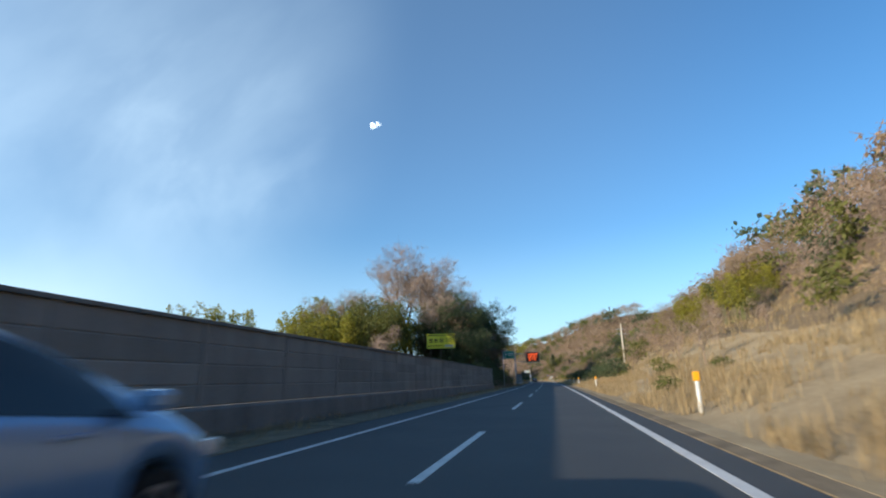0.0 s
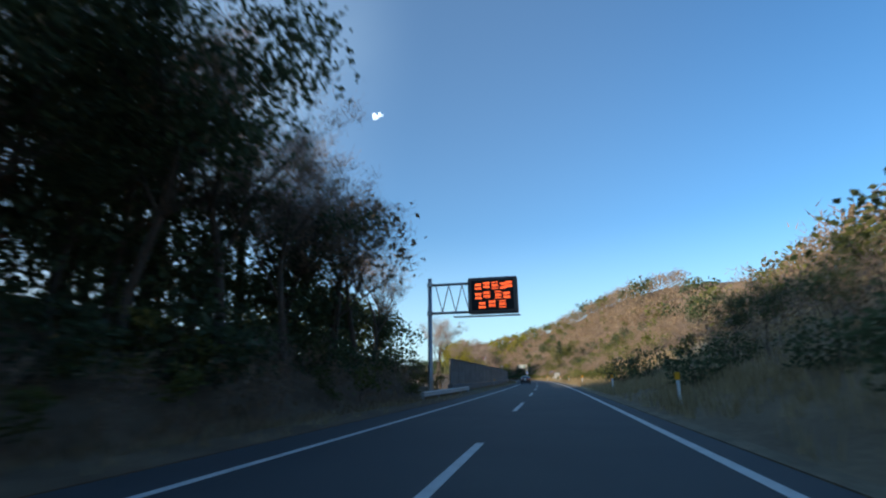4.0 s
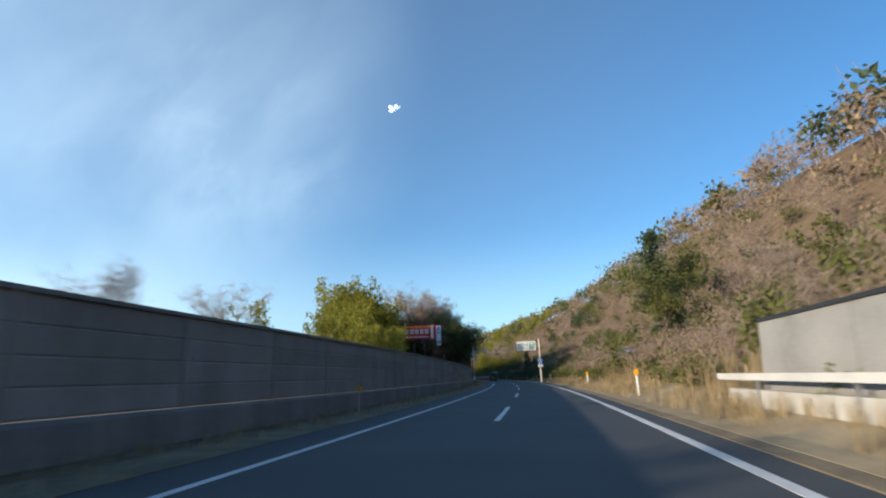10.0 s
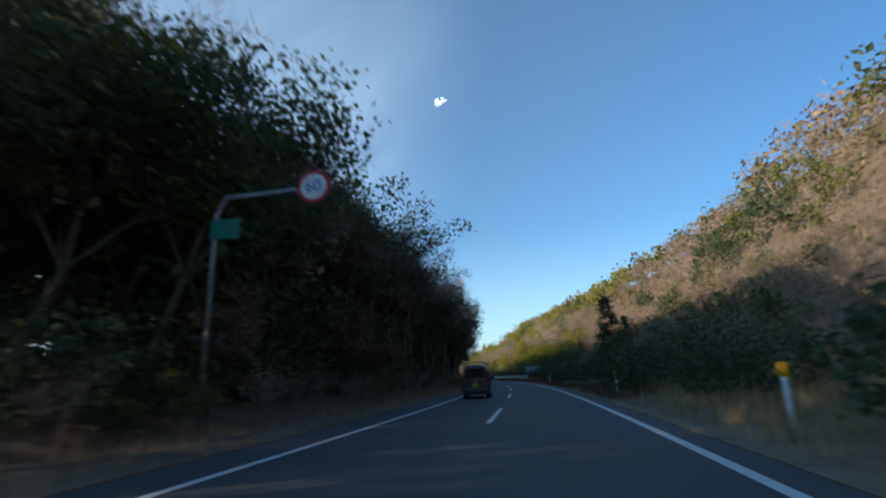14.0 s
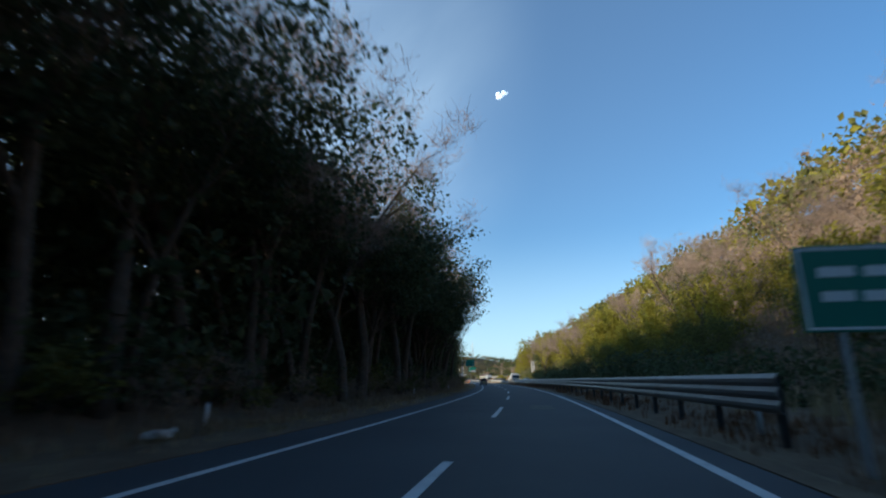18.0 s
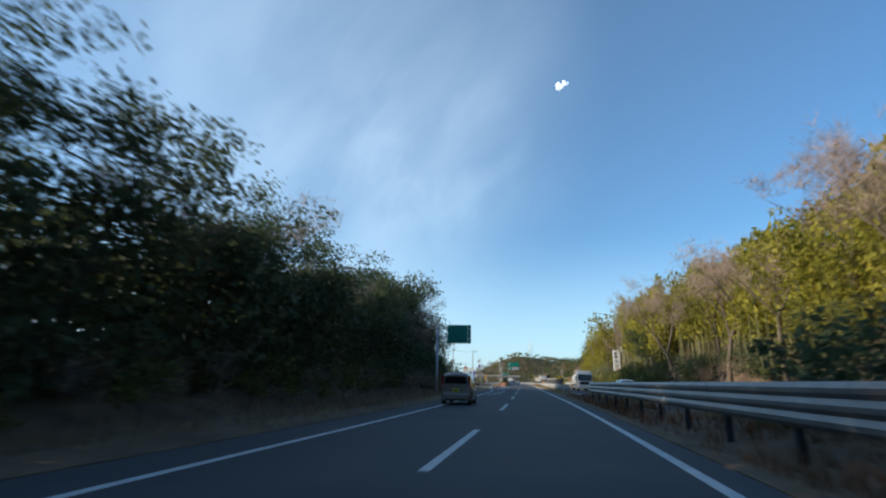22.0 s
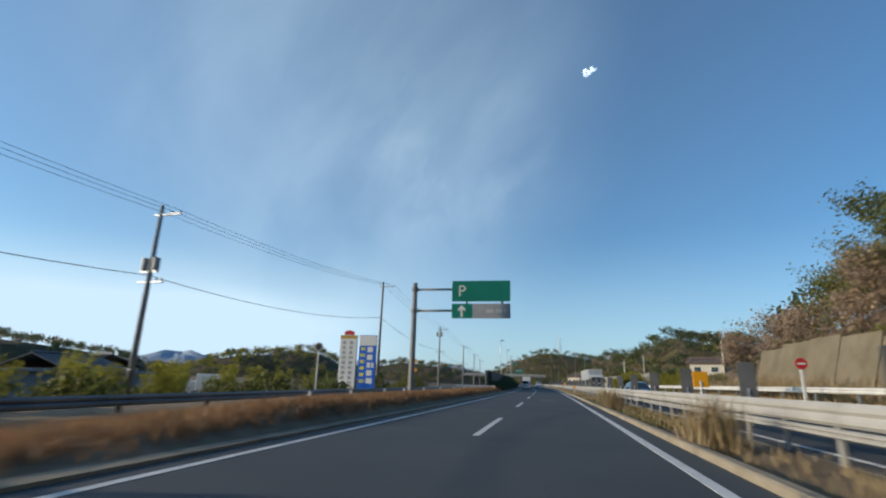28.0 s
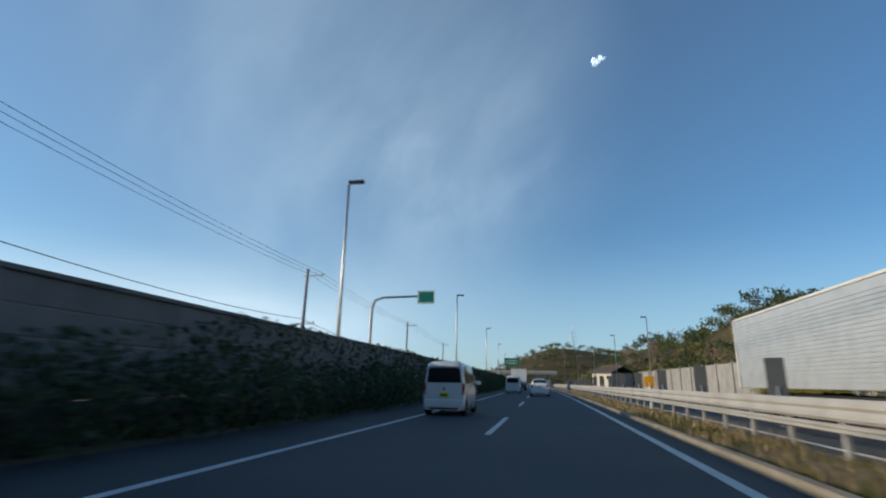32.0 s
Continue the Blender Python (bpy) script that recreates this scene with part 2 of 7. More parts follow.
# ---- builders ----
class Soup:
    """Points and triangles gathered for one mesh."""

    def __init__(self):
        self.v, self.f, self.n = [], [], 0

    def add(self, v, f):
        self.v.append(np.asarray(v, float))
        self.f.append(np.asarray(f, int) + self.n)
        self.n += len(v)

    def mesh(self, name, mat, smooth=False):
        v, f = np.concatenate(self.v), np.concatenate(self.f)
        me = bpy.data.meshes.new(name)
        me.vertices.add(len(v))
        me.vertices.foreach_set("co", v.ravel())
        me.loops.add(f.size)
        me.loops.foreach_set("vertex_index", f.ravel())
        me.polygons.add(len(f))
        me.polygons.foreach_set("loop_start", np.arange(len(f)) * f.shape[1])
        me.polygons.foreach_set("loop_total", np.full(len(f), f.shape[1]))
        me.polygons.foreach_set("use_smooth", np.full(len(f), smooth))
        me.update(calc_edges=True)
        me.materials.append(mat)
        return me


def mesh_of(name, verts, faces, mat):
    me = bpy.data.meshes.new(name)
    me.from_pydata([tuple(v) for v in verts], [], faces)
    me.materials.append(mat)
    return me


def strip(name, s0, s1, profile, mat, step=2.0, parent=None):
    """A solid band that follows the road from s0 to s1; profile: its outline as (d, z), clockwise seen along the road."""
    n, k = max(2, int(round((s1 - s0) / step)) + 1), len(profile)
    verts, faces = [], []
    for s in np.linspace(s0, s1, n):
        for d, z in profile:
            verts.append(at(s, d(s) if callable(d) else d, z(s) if callable(z) else z))
    for i in range(n - 1):
        for j in range(k):
            a, b = i * k + j, i * k + (j + 1) % k
            faces.append((a, b, b + k, a + k))
    faces += [tuple(range(k))[::-1], tuple(range((n - 1) * k, n * k))]
    ob = new(name, mesh_of(name, verts, faces, mat))
    ob.parent = parent
    return ob


def part(name, bm, mat, parent, label="", smooth=False):
    me = bpy.data.meshes.new(name)
    bm.normal_update()
    bm.to_mesh(me)
    bm.free()
    if smooth:
        for p in me.polygons:
            p.use_smooth = True
    me.materials.append(mat)
    ob = new(name, me)
    ob.parent = parent
    return tagged(ob, label)


def box(lo, hi, bevel=0.0, m=None):
    bm = bmesh.new()
    bmesh.ops.create_cube(bm, size=1)
    for v in bm.verts:
        v.co = Vector([lo[i] + (v.co[i] + .5) * (hi[i] - lo[i]) for i in range(3)])
    if bevel:
        bmesh.ops.bevel(bm, geom=bm.edges[:], offset=bevel, segments=2, affect="EDGES", profile=.6)
    if m:
        bmesh.ops.transform(bm, matrix=m, verts=bm.verts)
    return bm


def tube(points, radii, sides=10, bm=None):
    """A tapered round bar along the points."""
    bm = bm or bmesh.new()
    pts = [Vector(p) for p in points]
    rings = []
    for i, p in enumerate(pts):
        way = (pts[min(i + 1, len(pts) - 1)] - pts[max(i - 1, 0)]).normalized()
        q = way.to_track_quat("Z", "Y")
        rings.append([bm.verts.new(p + q @ Vector((math.cos(a) * radii[i], math.sin(a) * radii[i], 0)))
                      for a in (2 * math.pi * k / sides for k in range(sides))])
    for a, b in zip(rings, rings[1:]):
        for k in range(sides):
            bm.faces.new((a[k], a[(k + 1) % sides], b[(k + 1) % sides], b[k]))
    bm.faces.new(rings[0][::-1])
    bm.faces.new(rings[-1])
    return bm


def merged(*bms):
    """One bmesh out of several."""
    out = bmesh.new()
    for b in bms:
        me = bpy.data.meshes.new("joint")
        b.to_mesh(me)
        b.free()
        out.from_mesh(me)
        bpy.data.meshes.remove(me)
    return out


def thing(name, m, label, category, group="", kind=""):
    ob = new(name)
    ob.matrix_world = m
    return tagged(ob, label, category, group, kind)


def letters(text, size, mat, parent, m, name="lettering", depth=.004, spread=1.0):
    """Flat raised letters in the built-in font, turned into a mesh; they stand in the x-z plane and are centred."""
    c = bpy.data.curves.new(name, "FONT")
    c.body, c.size, c.extrude, c.align_x, c.align_y, c.space_character, c.resolution_u = text, size, depth, "CENTER", "CENTER", spread, 3
    o = new("temp", c)
    me = bpy.data.meshes.new_from_object(o.evaluated_get(bpy.context.evaluated_depsgraph_get()))
    bpy.data.objects.remove(o)
    bpy.data.curves.remove(c)
    me.transform(m @ Matrix.Rotation(radians(90), 4, "X"))
    me.materials.clear()
    me.materials.append(mat)
    me.name = name
    ob = new(name, me)
    ob.parent = parent
    return ob


def letters_row(text, size, mat, parent, x, y, z, gap=.07):
    """A word centred at x, each letter a mesh of its own."""
    made, width = [], 0.0
    for ch in text:
        if ch == " ":
            width += size * .35
            continue
        ob = letters(ch, size, mat, parent, Matrix())
        xs = [v.co.x for v in ob.data.vertices]
        made.append((ob, width - min(xs)))
        width += max(xs) - min(xs) + size * gap
    for ob, shift in made:
        ob.data.transform(Matrix.Translation((x + shift - width / 2, y, z)))


# ---- ground ----
def key(s, table):
    xs, ys = zip(*table)
    return float(np.interp(s, xs, ys))


HILL_RIGHT = [(-60, 22), (20, 25), (60, 30), (100, 28), (150, 22), (200, 18), (240, 18.5), (265, 23.5), (300, 38), (340, 41), (420, 39), (470, 36), (520, 35), (640, 34), (675, 30), (700, 22), (730, 16), (760, 12), (800, 8), (1000, 5)]
HILL_LEFT = [(-60, 0), (50, 0), (78, 4), (110, 7), (132, 5), (142, .5), (240, .5), (290, 3), (325, 3), (360, 3), (470, 3), (500, 3), (540, 3), (575, 1), (600, -2), (900, -3)]
HILL_BOW = [(-60, 1.3), (240, 1.35), (280, 1.5), (400, 1.5), (470, 1.1), (1000, 1.1)]
EDGE_RIGHT = [(-60, 5.6), (380, 6.5), (430, 11), (480, 14), (520, 15.5), (640, 17), (700, 20), (760, 25)]
FOOT_LEFT = [(-60, -7.2), (540, -7.2), (575, -13), (700, -14), (705, -7.2), (1000, -7.2)]


def ground_z(s, d):
    if d > 0:
        e = key(s, EDGE_RIGHT)
        z = 0 if d < e else key(s, HILL_RIGHT) * ((d - e) / 45 / (1 + ((d - e) / 45) ** 6) ** (1 / 6)) ** key(s, HILL_BOW)
        if s < 520:
            z += .35 * min(1, max(0, (d - 4.9) / 3))
    else:
        e = key(s, FOOT_LEFT)
        z = 0 if d > e else key(s, HILL_LEFT) * (1 - math.exp(-(e - d) / 12.0))
        if d < -45:
            z *= max(0, 1 + (d + 45) / 50)
    if abs(d) > 8.5 and (d > 0 or s < 575):
        z += (noise.noise((s * .05, d * .08, 0)) * .9 + noise.noise((s * .21, d * .27, 3)) * .3) * min(1, (abs(d) - 8.5) / 8)
    return z


across = [-1500, -700, -400, -250, -170, -120, -95, -80, -65, -54, -44, -36, -30, -25, -21, -18, -15.5, -13.5, -11.5, -9.8, -8.4, -7.2, -5.6, -4.2]
across += [4.2, 4.9, 5.6, 6.5, 7.5, 8.6, 10, 11.5, 13.5, 15.5, 17, 18.5, 20.5, 23, 26, 30, 35, 41, 48, 56, 66, 80, 100, 130, 180, 260, 420, 700, 1500]
ahead = list(range(-160, 900, 4)) + list(range(900, 1801, 60))
verts, faces = [], []
for s in ahead:
    for d in across:
        verts.append(at(s, d, ground_z(s, d) - (.04 if abs(d) < 5 else 0)))
for i in range(len(ahead) - 1):
    for j in range(len(across) - 1):
        a = i * len(across) + j
        faces.append((a, a + 1, a + 1 + len(across), a + len(across)))
ground = tagged(new("ground", mesh_of("ground", verts, faces, DRY_GROUND)), "dry winter grass and bare earth beside the road", "ground", kind="structure")
ground.data.materials.append(LITTER)
ground.data.materials.append(STRAW_GROUND)
for p in ground.data.polygons:
    p.use_smooth = True
    j = p.index % (len(across) - 1)
    s = ahead[p.index // (len(across) - 1)]
    if across[j] < -7 and s < 575 or across[j] > (22 if s < 225 else 9) and s < 730 or across[j] > 4.4 and 345 < s < 550:
        p.material_index = 1
    if 4.4 < across[j] < (15 if s < 145 else 24) and (s < 80 or 140 < s < 262):
        p.material_index = 2

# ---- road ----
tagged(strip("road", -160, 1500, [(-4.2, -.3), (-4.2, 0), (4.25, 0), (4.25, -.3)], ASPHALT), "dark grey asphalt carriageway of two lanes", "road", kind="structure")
LEFT_EDGE = [(-160, -2.97), (556, -2.97), (572, -3.8), (580, -4.8), (590, -5.3), (620, -7), (640, -8.0), (690, -9.6), (760, -14)]
GORE = [(604, -2.97), (618, -4.8), (624, -5.1), (640, -5.6), (700, -7.2), (760, -11.5)]
line = lambda table, off: (lambda s: key(s, table) + off)
flat = lambda a, b: [(a, .002), (a, .007), (b, .007), (b, .002)]
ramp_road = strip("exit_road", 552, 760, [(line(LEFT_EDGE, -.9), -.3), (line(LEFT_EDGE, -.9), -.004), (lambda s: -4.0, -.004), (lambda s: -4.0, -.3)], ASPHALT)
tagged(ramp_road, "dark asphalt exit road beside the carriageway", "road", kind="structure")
MARK = ("road marking", "", "structure")
tagged(strip("edge_line_left", -160, 556, flat(-3.05, -2.9), PAINT), "white solid edge line on dark asphalt", *MARK)
tagged(strip("edge_line_left", 622, 1400, flat(-3.05, -2.9), PAINT), "white solid edge line on dark asphalt", *MARK)
tagged(strip("edge_line_right", -160, 1400, flat(3.52, 3.7), PAINT), "white solid edge line on dark asphalt", *MARK)
tagged(strip("exit_edge_line", 556, 758, flat(line(LEFT_EDGE, -.08), line(LEFT_EDGE, .08)), PAINT), "white curved edge line of the exit road", *MARK)
tagged(strip("gore_line", 606, 626, flat(line(GORE, -.08), line(GORE, .08)), PAINT), "white line round the painted gore", *MARK)
tagged(strip("gore_line", 604, 622, flat(-3.05, -2.9), PAINT), "white line round the painted gore", *MARK)
for s in (611, 614.5, 618, 621.2):
    w = min(0, key(s + 1, GORE) + 3.05)
    me = mesh_of("gore_bar", [at(s, -3.1, .007), at(s + .9, -3.1, .007), at(s + 2.6, -3.1 + w, .007), at(s + 1.7, -3.1 + w, .007)], [(0, 1, 2, 3)], PAINT)
    tagged(new("gore_bar", me), "worn white diagonal bar painted on asphalt", *MARK)
for i in range(8):
    s = 571.4 + 4.7 * i
    tagged(strip("exit_dash", s, s + 2.4, flat(-3.15, -2.8), PAINT), "broad worn white dash beside the exit lane", "road marking", "exit dashes", "structure")
lane_dashes = thing("lane_line", Matrix(), "row of white lane dashes on dark asphalt", "road marking", kind="structure")
for i in range(-6, 64):
    s = 6.16 + 15 * i
    strip("dash", s, s + 6, flat(-.075, .075), PAINT, parent=lane_dashes)
# worn painted words on the left lane, no longer legible
WORN = material("worn lane paint", [(.16, .16, .155), (.36, .36, .35), (.55, .55, .53)], .75, 1.6, fine=30, span=.5)


def lane_word(s, strokes):
    """One worn painted character on the left lane: strokes as (from s, to s, from d, to d)."""
    word = thing("lane_word", Matrix(), "worn white painted character on dark asphalt", "road marking", "worn lane words", "structure")
    for a, b, d0, d1 in strokes:
        strip("stroke", s + a, s + b, flat(d0, d1), WORN, parent=word)


lane_word(538.6, [(0, 6.2, -2.36, -2.2), (4.0, 4.35, -2.19, -1.62), (5.85, 6.2, -2.19, -1.62), (4.36, 5.84, -1.72, -1.5)])
lane_word(545.5, [(0, 3.0, -2.2, -2.04), (.2, 3.4, -1.7, -1.52), (2.2, 2.5, -2.03, -1.71), (3.05, 3.35, -2.35, -1.75), (2.6, 2.9, -1.5, -1.2), (3.45, 4.0, -2.0, -1.7)])
lane_word(550.0, [(0, .3, -2.3, -1.35), (.35, 2.6, -1.95, -1.75), (1.1, 1.4, -2.4, -1.97), (1.1, 1.4, -1.73, -1.25), (2.1, 2.4, -2.3, -1.97), (2.65, 3.2, -1.5, -1.2)])
arrow_mark = thing("lane_arrow", Matrix(), "worn white arrow painted on dark asphalt", "road marking", "worn lane words", "structure")
strip("shaft", 553.6, 556.6, flat(-1.72, -1.55), WORN, parent=arrow_mark)
strip("head", 556.62, 559.6, flat(lambda s: -1.635 - .32 * max(.03, (559.6 - s) / 3), lambda s: -1.635 + .32 * max(.03, (559.6 - s) / 3)), WORN, .5, arrow_mark)
for s, d in [(661.5, 1.5), (431, 1.7)]:
    for k in range(2):
        tagged(strip("worn_marking", s + 1.6 * k, s + 1.6 * k + 1.2, flat(d - .5, d + .5), material("worn paint", [(.05, .05, .05), (.12, .11, .09), (.2, .18, .15)], .8, 6, span=.4)), "faint worn number painted on the lane", "road marking", "worn lane words", "structure")
tagged(strip("gutter_right", -160, 345, [(4.25, -.2), (4.25, .02), (4.55, .05), (4.55, -.2)], EARTH), "brown earthy gutter along the asphalt", "verge", kind="structure")
# the same gutter in a darker brown from here on
tagged(strip("gutter_right", 345, 545, [(4.25, -.2), (4.25, .02), (4.55, .05), (4.55, -.2)], LITTER), "dark brown gutter along the asphalt", "verge", kind="structure")
for s0, s1 in ((-160, 82), (140, 300)):
    tagged(strip("verge_right", s0, s1, [(4.552, -.2), (4.552, .055), (5.05, .07), (5.05, -.2)], STRAW_GROUND), "pale dusty gravel strip between gutter and dry grass", "verge", kind="structure")
tagged(strip("kerb_right", 560, 1000, [(4.2, -.2), (4.2, .1), (4.24, .13), (4.4, .13), (4.44, .1), (4.44, -.2)], VERGE), "pale concrete kerb beside the median", "kerb", kind="structure")
for s0, s1, mat in ((-160, 76, EARTH), (76, 134, LITTER), (134, 324, EARTH), (324, 545, LITTER)):
    tagged(strip("shoulder_left", s0, s1, [(-5.4, -.2), (-5.4, .05), (-4.2, .015), (-4.2, -.2)], mat), "dark earth and dead leaves along the left shoulder", "verge", kind="structure")
BANK = [(-7.1, 0), (-6.2, .3), (-5.3, .42), (-4.7, .36), (-4.25, .12), (-3.95, 0)]
bank_rise = lambda s: min(1, max(0, (s - 627) / 10), max(0, (693 - s) / 5))


def bank_z(s, d):
    return key(d, BANK) * bank_rise(s)


bank_foot = [(-3.95, -.3), (-7.1, -.3)]
tagged(strip("grass_bank", 627, 693, [(d, (lambda z: (lambda s: z * bank_rise(s) + .012))(z)) for d, z in BANK] + bank_foot, EARTH, 1.5), "low earth bank beside the exit road", "verge", kind="structure")
tagged(strip("gravel_strip", 626, 694, [(-4.3, -.2), (-4.3, .014), (-3.72, .03), (-3.72, -.2)], VERGE, 2), "pale gravel and dust beside the edge line", "verge", kind="structure")
tagged(strip("exit_inner_line", 628, 700, flat(lambda s: key(s, [(626, -5.3), (640, -7.2), (700, -7.45)]) - .08, lambda s: key(s, [(626, -5.3), (640, -7.2), (700, -7.45)]) + .08), PAINT), "thin white inner edge line of the exit road", *MARK)
tagged(strip("kerb_left", 626, 694, [(-3.72, -.2), (-3.72, .05), (-3.5, .05), (-3.5, -.2)], VERGE), "broken concrete kerb beside the grass strip", "kerb", kind="structure")
oncoming = [(470, 30), (500, 12), (520, 7.0), (1000, 7.0)]
ONC = lambda off: (lambda s: key(s, oncoming) + off)
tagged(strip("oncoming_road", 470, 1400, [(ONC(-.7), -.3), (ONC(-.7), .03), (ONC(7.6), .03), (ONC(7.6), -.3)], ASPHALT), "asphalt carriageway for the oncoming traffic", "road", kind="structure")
for off in (-.2, 7.0):
    tagged(strip("oncoming_edge_line", 480, 1400, [(ONC(off), .032), (ONC(off), .037), (ONC(off + .15), .037), (ONC(off + .15), .032)], PAINT), "white edge line of the oncoming carriageway", *MARK)
oncoming_line = thing("oncoming_lane_line", Matrix(), "white lane dashes on the oncoming carriageway", "road marking", kind="structure")
for i in range(22):
    s = 490 + 15 * i
    strip("dash", s, s + 6, [(ONC(3.4), .032), (ONC(3.4), .037), (ONC(3.55), .037), (ONC(3.55), .032)], PAINT, parent=oncoming_line)


# ---- noise barriers ----
def rib_panel(length, height):
    """A precast panel with fine upright ribs on the road side; x across (to the right), y along, z up."""
    s = Soup()
    n = int(length / .1)
    pts = []
    for i in range(n):
        y = .03 + (length - .06) * i / n
        w = (length - .06) / n
        pts += [(y, .0), (y + w * .6, .0), (y + w * .6, -.018), (y + w, -.018)]
    v = np.array([[(x, y, z) for y, x in pts] for z in (.03, height - .03)]).reshape(-1, 3)
    k = len(pts)
    f = [(i, i + 1, i + 1 + k, i + k) for i in range(k - 1)]
    s.add(v, f)
    back = [(-.09, 0, 0), (-.09, length, 0), (-.09, length, height), (-.09, 0, height), (-.03, 0, 0), (-.03, length, 0), (-.03, length, height), (-.03, 0, height),
            (0, .03, .03), (0, length - .03, .03), (0, length - .03, height - .03), (0, .03, height - .03)]
    s.add(back, [(3, 2, 1, 0), (4, 5, 9, 8), (5, 6, 10, 9), (6, 7, 11, 10), (7, 4, 8, 11), (0, 1, 5, 4), (2, 3, 7, 6), (1, 2, 6, 5), (3, 0, 4, 7)])
    return s.mesh("panel", PANEL)


PANEL_MESH = rib_panel(3.92, .5)
POST_MESH = None


def barrier(name, s0, bays, d, label, rows=4, base=.72, ends=True):
    global POST_MESH
    wall = thing(name, Matrix(), label, "wall", kind="structure")
    s1 = s0 + 4 * bays
    strip("plinth", s0, s1, [(d - .25, -.4), (d - .25, base - .02), (d + .1, base - .02), (d + .16, base - .1), (d + .2, -.4)], PLINTH, 4, wall)
    strip("coping", s0, s1, [(d - .16, base + .5 * rows + .002), (d - .16, base + .5 * rows + .09), (d + .07, base + .5 * rows + .09), (d + .07, base + .5 * rows + .002)], PLINTH, 4, wall)
    if POST_MESH is None:
        bm = box((-.09, -.07, 0), (.035, .07, 2.02), .01)
        me = bpy.data.meshes.new("post")
        bm.to_mesh(me)
        bm.free()
        me.materials.append(CONCRETE)
        POST_MESH = me
    for i in range(bays + 1):
        o = new("post", POST_MESH)
        o.matrix_world = stand(s0 + 4 * i, d, base - .01)
        o.parent = wall
    for i in range(bays):
        m = stand(s0 + 4 * i + .04, d, 0)
        tilt = heading(s0 + 4 * i + 2) - heading(s0 + 4 * i)
        for r in range(rows):
            o = new("panel", PANEL_MESH)
            o.matrix_world = m @ Matrix.Rotation(tilt, 4, "Z") @ Matrix.Translation((0, 0, base + .5 * r))
            o.parent = wall
    return wall


barrier("wall_1", -81, 39, -6.75, "grey concrete noise barrier with ribbed panels on a dark stained plinth")
barrier("wall_2", 134.5, 47, -6.75, "long grey concrete noise barrier with ribbed panels, in shade")
barrier("wall_3", 696, 42, -6.75, "dark concrete noise barrier partly grown over with ivy")

# ---- retaining wall and slope pieces on the right ----
ret = thing("retaining_wall", Matrix(), "grey concrete retaining wall at the foot of the dry hillside", "wall", kind="structure")
for i in range(4):
    s = 230.5 + 4 * i
    strip("slab", s, s + 3.97, [(6.75, -.3), (6.95, 2.3), (7.25, 2.3), (7.25, -.3)], CONCRETE, 4, ret)
strip("capping", 230.5, 246.5, [(6.9, 2.303), (6.9, 2.39), (7.3, 2.39), (7.3, 2.303)], DARK_STEEL, 4, ret)
strip("white_rail", 233, 248.5, [(6.4, .86), (6.4, 1.03), (6.45, 1.03), (6.45, .86)], WHITE_STEEL, 4, ret)
strip("footing", 230.5, 248, [(6.4, -.3), (6.5, .62), (6.74, .62), (6.74, -.3)], PALE_CONCRETE, 4, ret)
for i in range(4):
    part("rail_post", box((0, -.04, -.3), (.06, .04, 1.0)), STEEL, ret).matrix_world = stand(234 + 4 * i, 6.46)
ret2 = thing("retaining_wall", Matrix(), "short pale concrete wall half hidden behind bushes", "wall", kind="structure")
for i in range(4):
    strip("slab", 342 + 3.9 * i, 345.8 + 3.9 * i, [(11.6, .2), (11.8, 3.0 - .3 * i), (12.1, 3.0 - .3 * i), (12.1, .2)], CONCRETE, 4, ret2)
WEATHERED = material("weathered brown concrete", [(.09, .075, .05), (.15, .125, .085), (.21, .18, .13)], .95, .6, fine=14)
ret3 = thing("retaining_wall", Matrix(), "tall weathered concrete slope wall beside the oncoming carriageway", "wall", kind="structure")
for i in range(14):
    zt = 4.2 + .5 * math.sin(i * .7)
    strip("slab", 616 + 4 * i, 619.95 + 4 * i, [(18.2, -.3), (19.6, zt), (20.0, zt), (20.0, -.3)], WEATHERED, 4, ret3)
# ---- plants ----
rnd = np.random.default_rng(7)


def limbs(rng, height, spread, levels, forks, lean=.15, trunk=.5, rise=.5):
    """Branch segments (start, end, radius, radius) of a tree, and the tips of its last twigs."""
    segs, tips = [], []

    def grow(p, way, length, r, level):
        steps = 3 if level == 0 else 2
        for k in range(steps):
            q = p + way * (length / steps)
            r2 = r * (.82 if level == 0 else .7)
            segs.append((p, q, r, r2))
            if level < levels and (k > 0 or level > 0):
                for _ in range(forks):
                    a = rng.uniform(0, 2 * math.pi)
                    out = np.array([math.cos(a), math.sin(a), rng.uniform(rise - .35, rise + .5)])
                    w = way * .55 + out / np.linalg.norm(out) * (spread + .2 * level)
                    grow(q, w / np.linalg.norm(w), length * rng.uniform(.42, .66), r2 * .6, level + 1)
            p, r = q, r2
            way = way + rng.normal(0, lean, 3) + np.array([0, 0, .05])
            way = way / np.linalg.norm(way)
        tips.append(p)

    grow(np.zeros(3) - np.array([0, 0, .3]), np.array([rng.normal(0, .06), rng.normal(0, .06), 1.0]), height * trunk, height * .016, 0)
    return segs, np.array(tips)


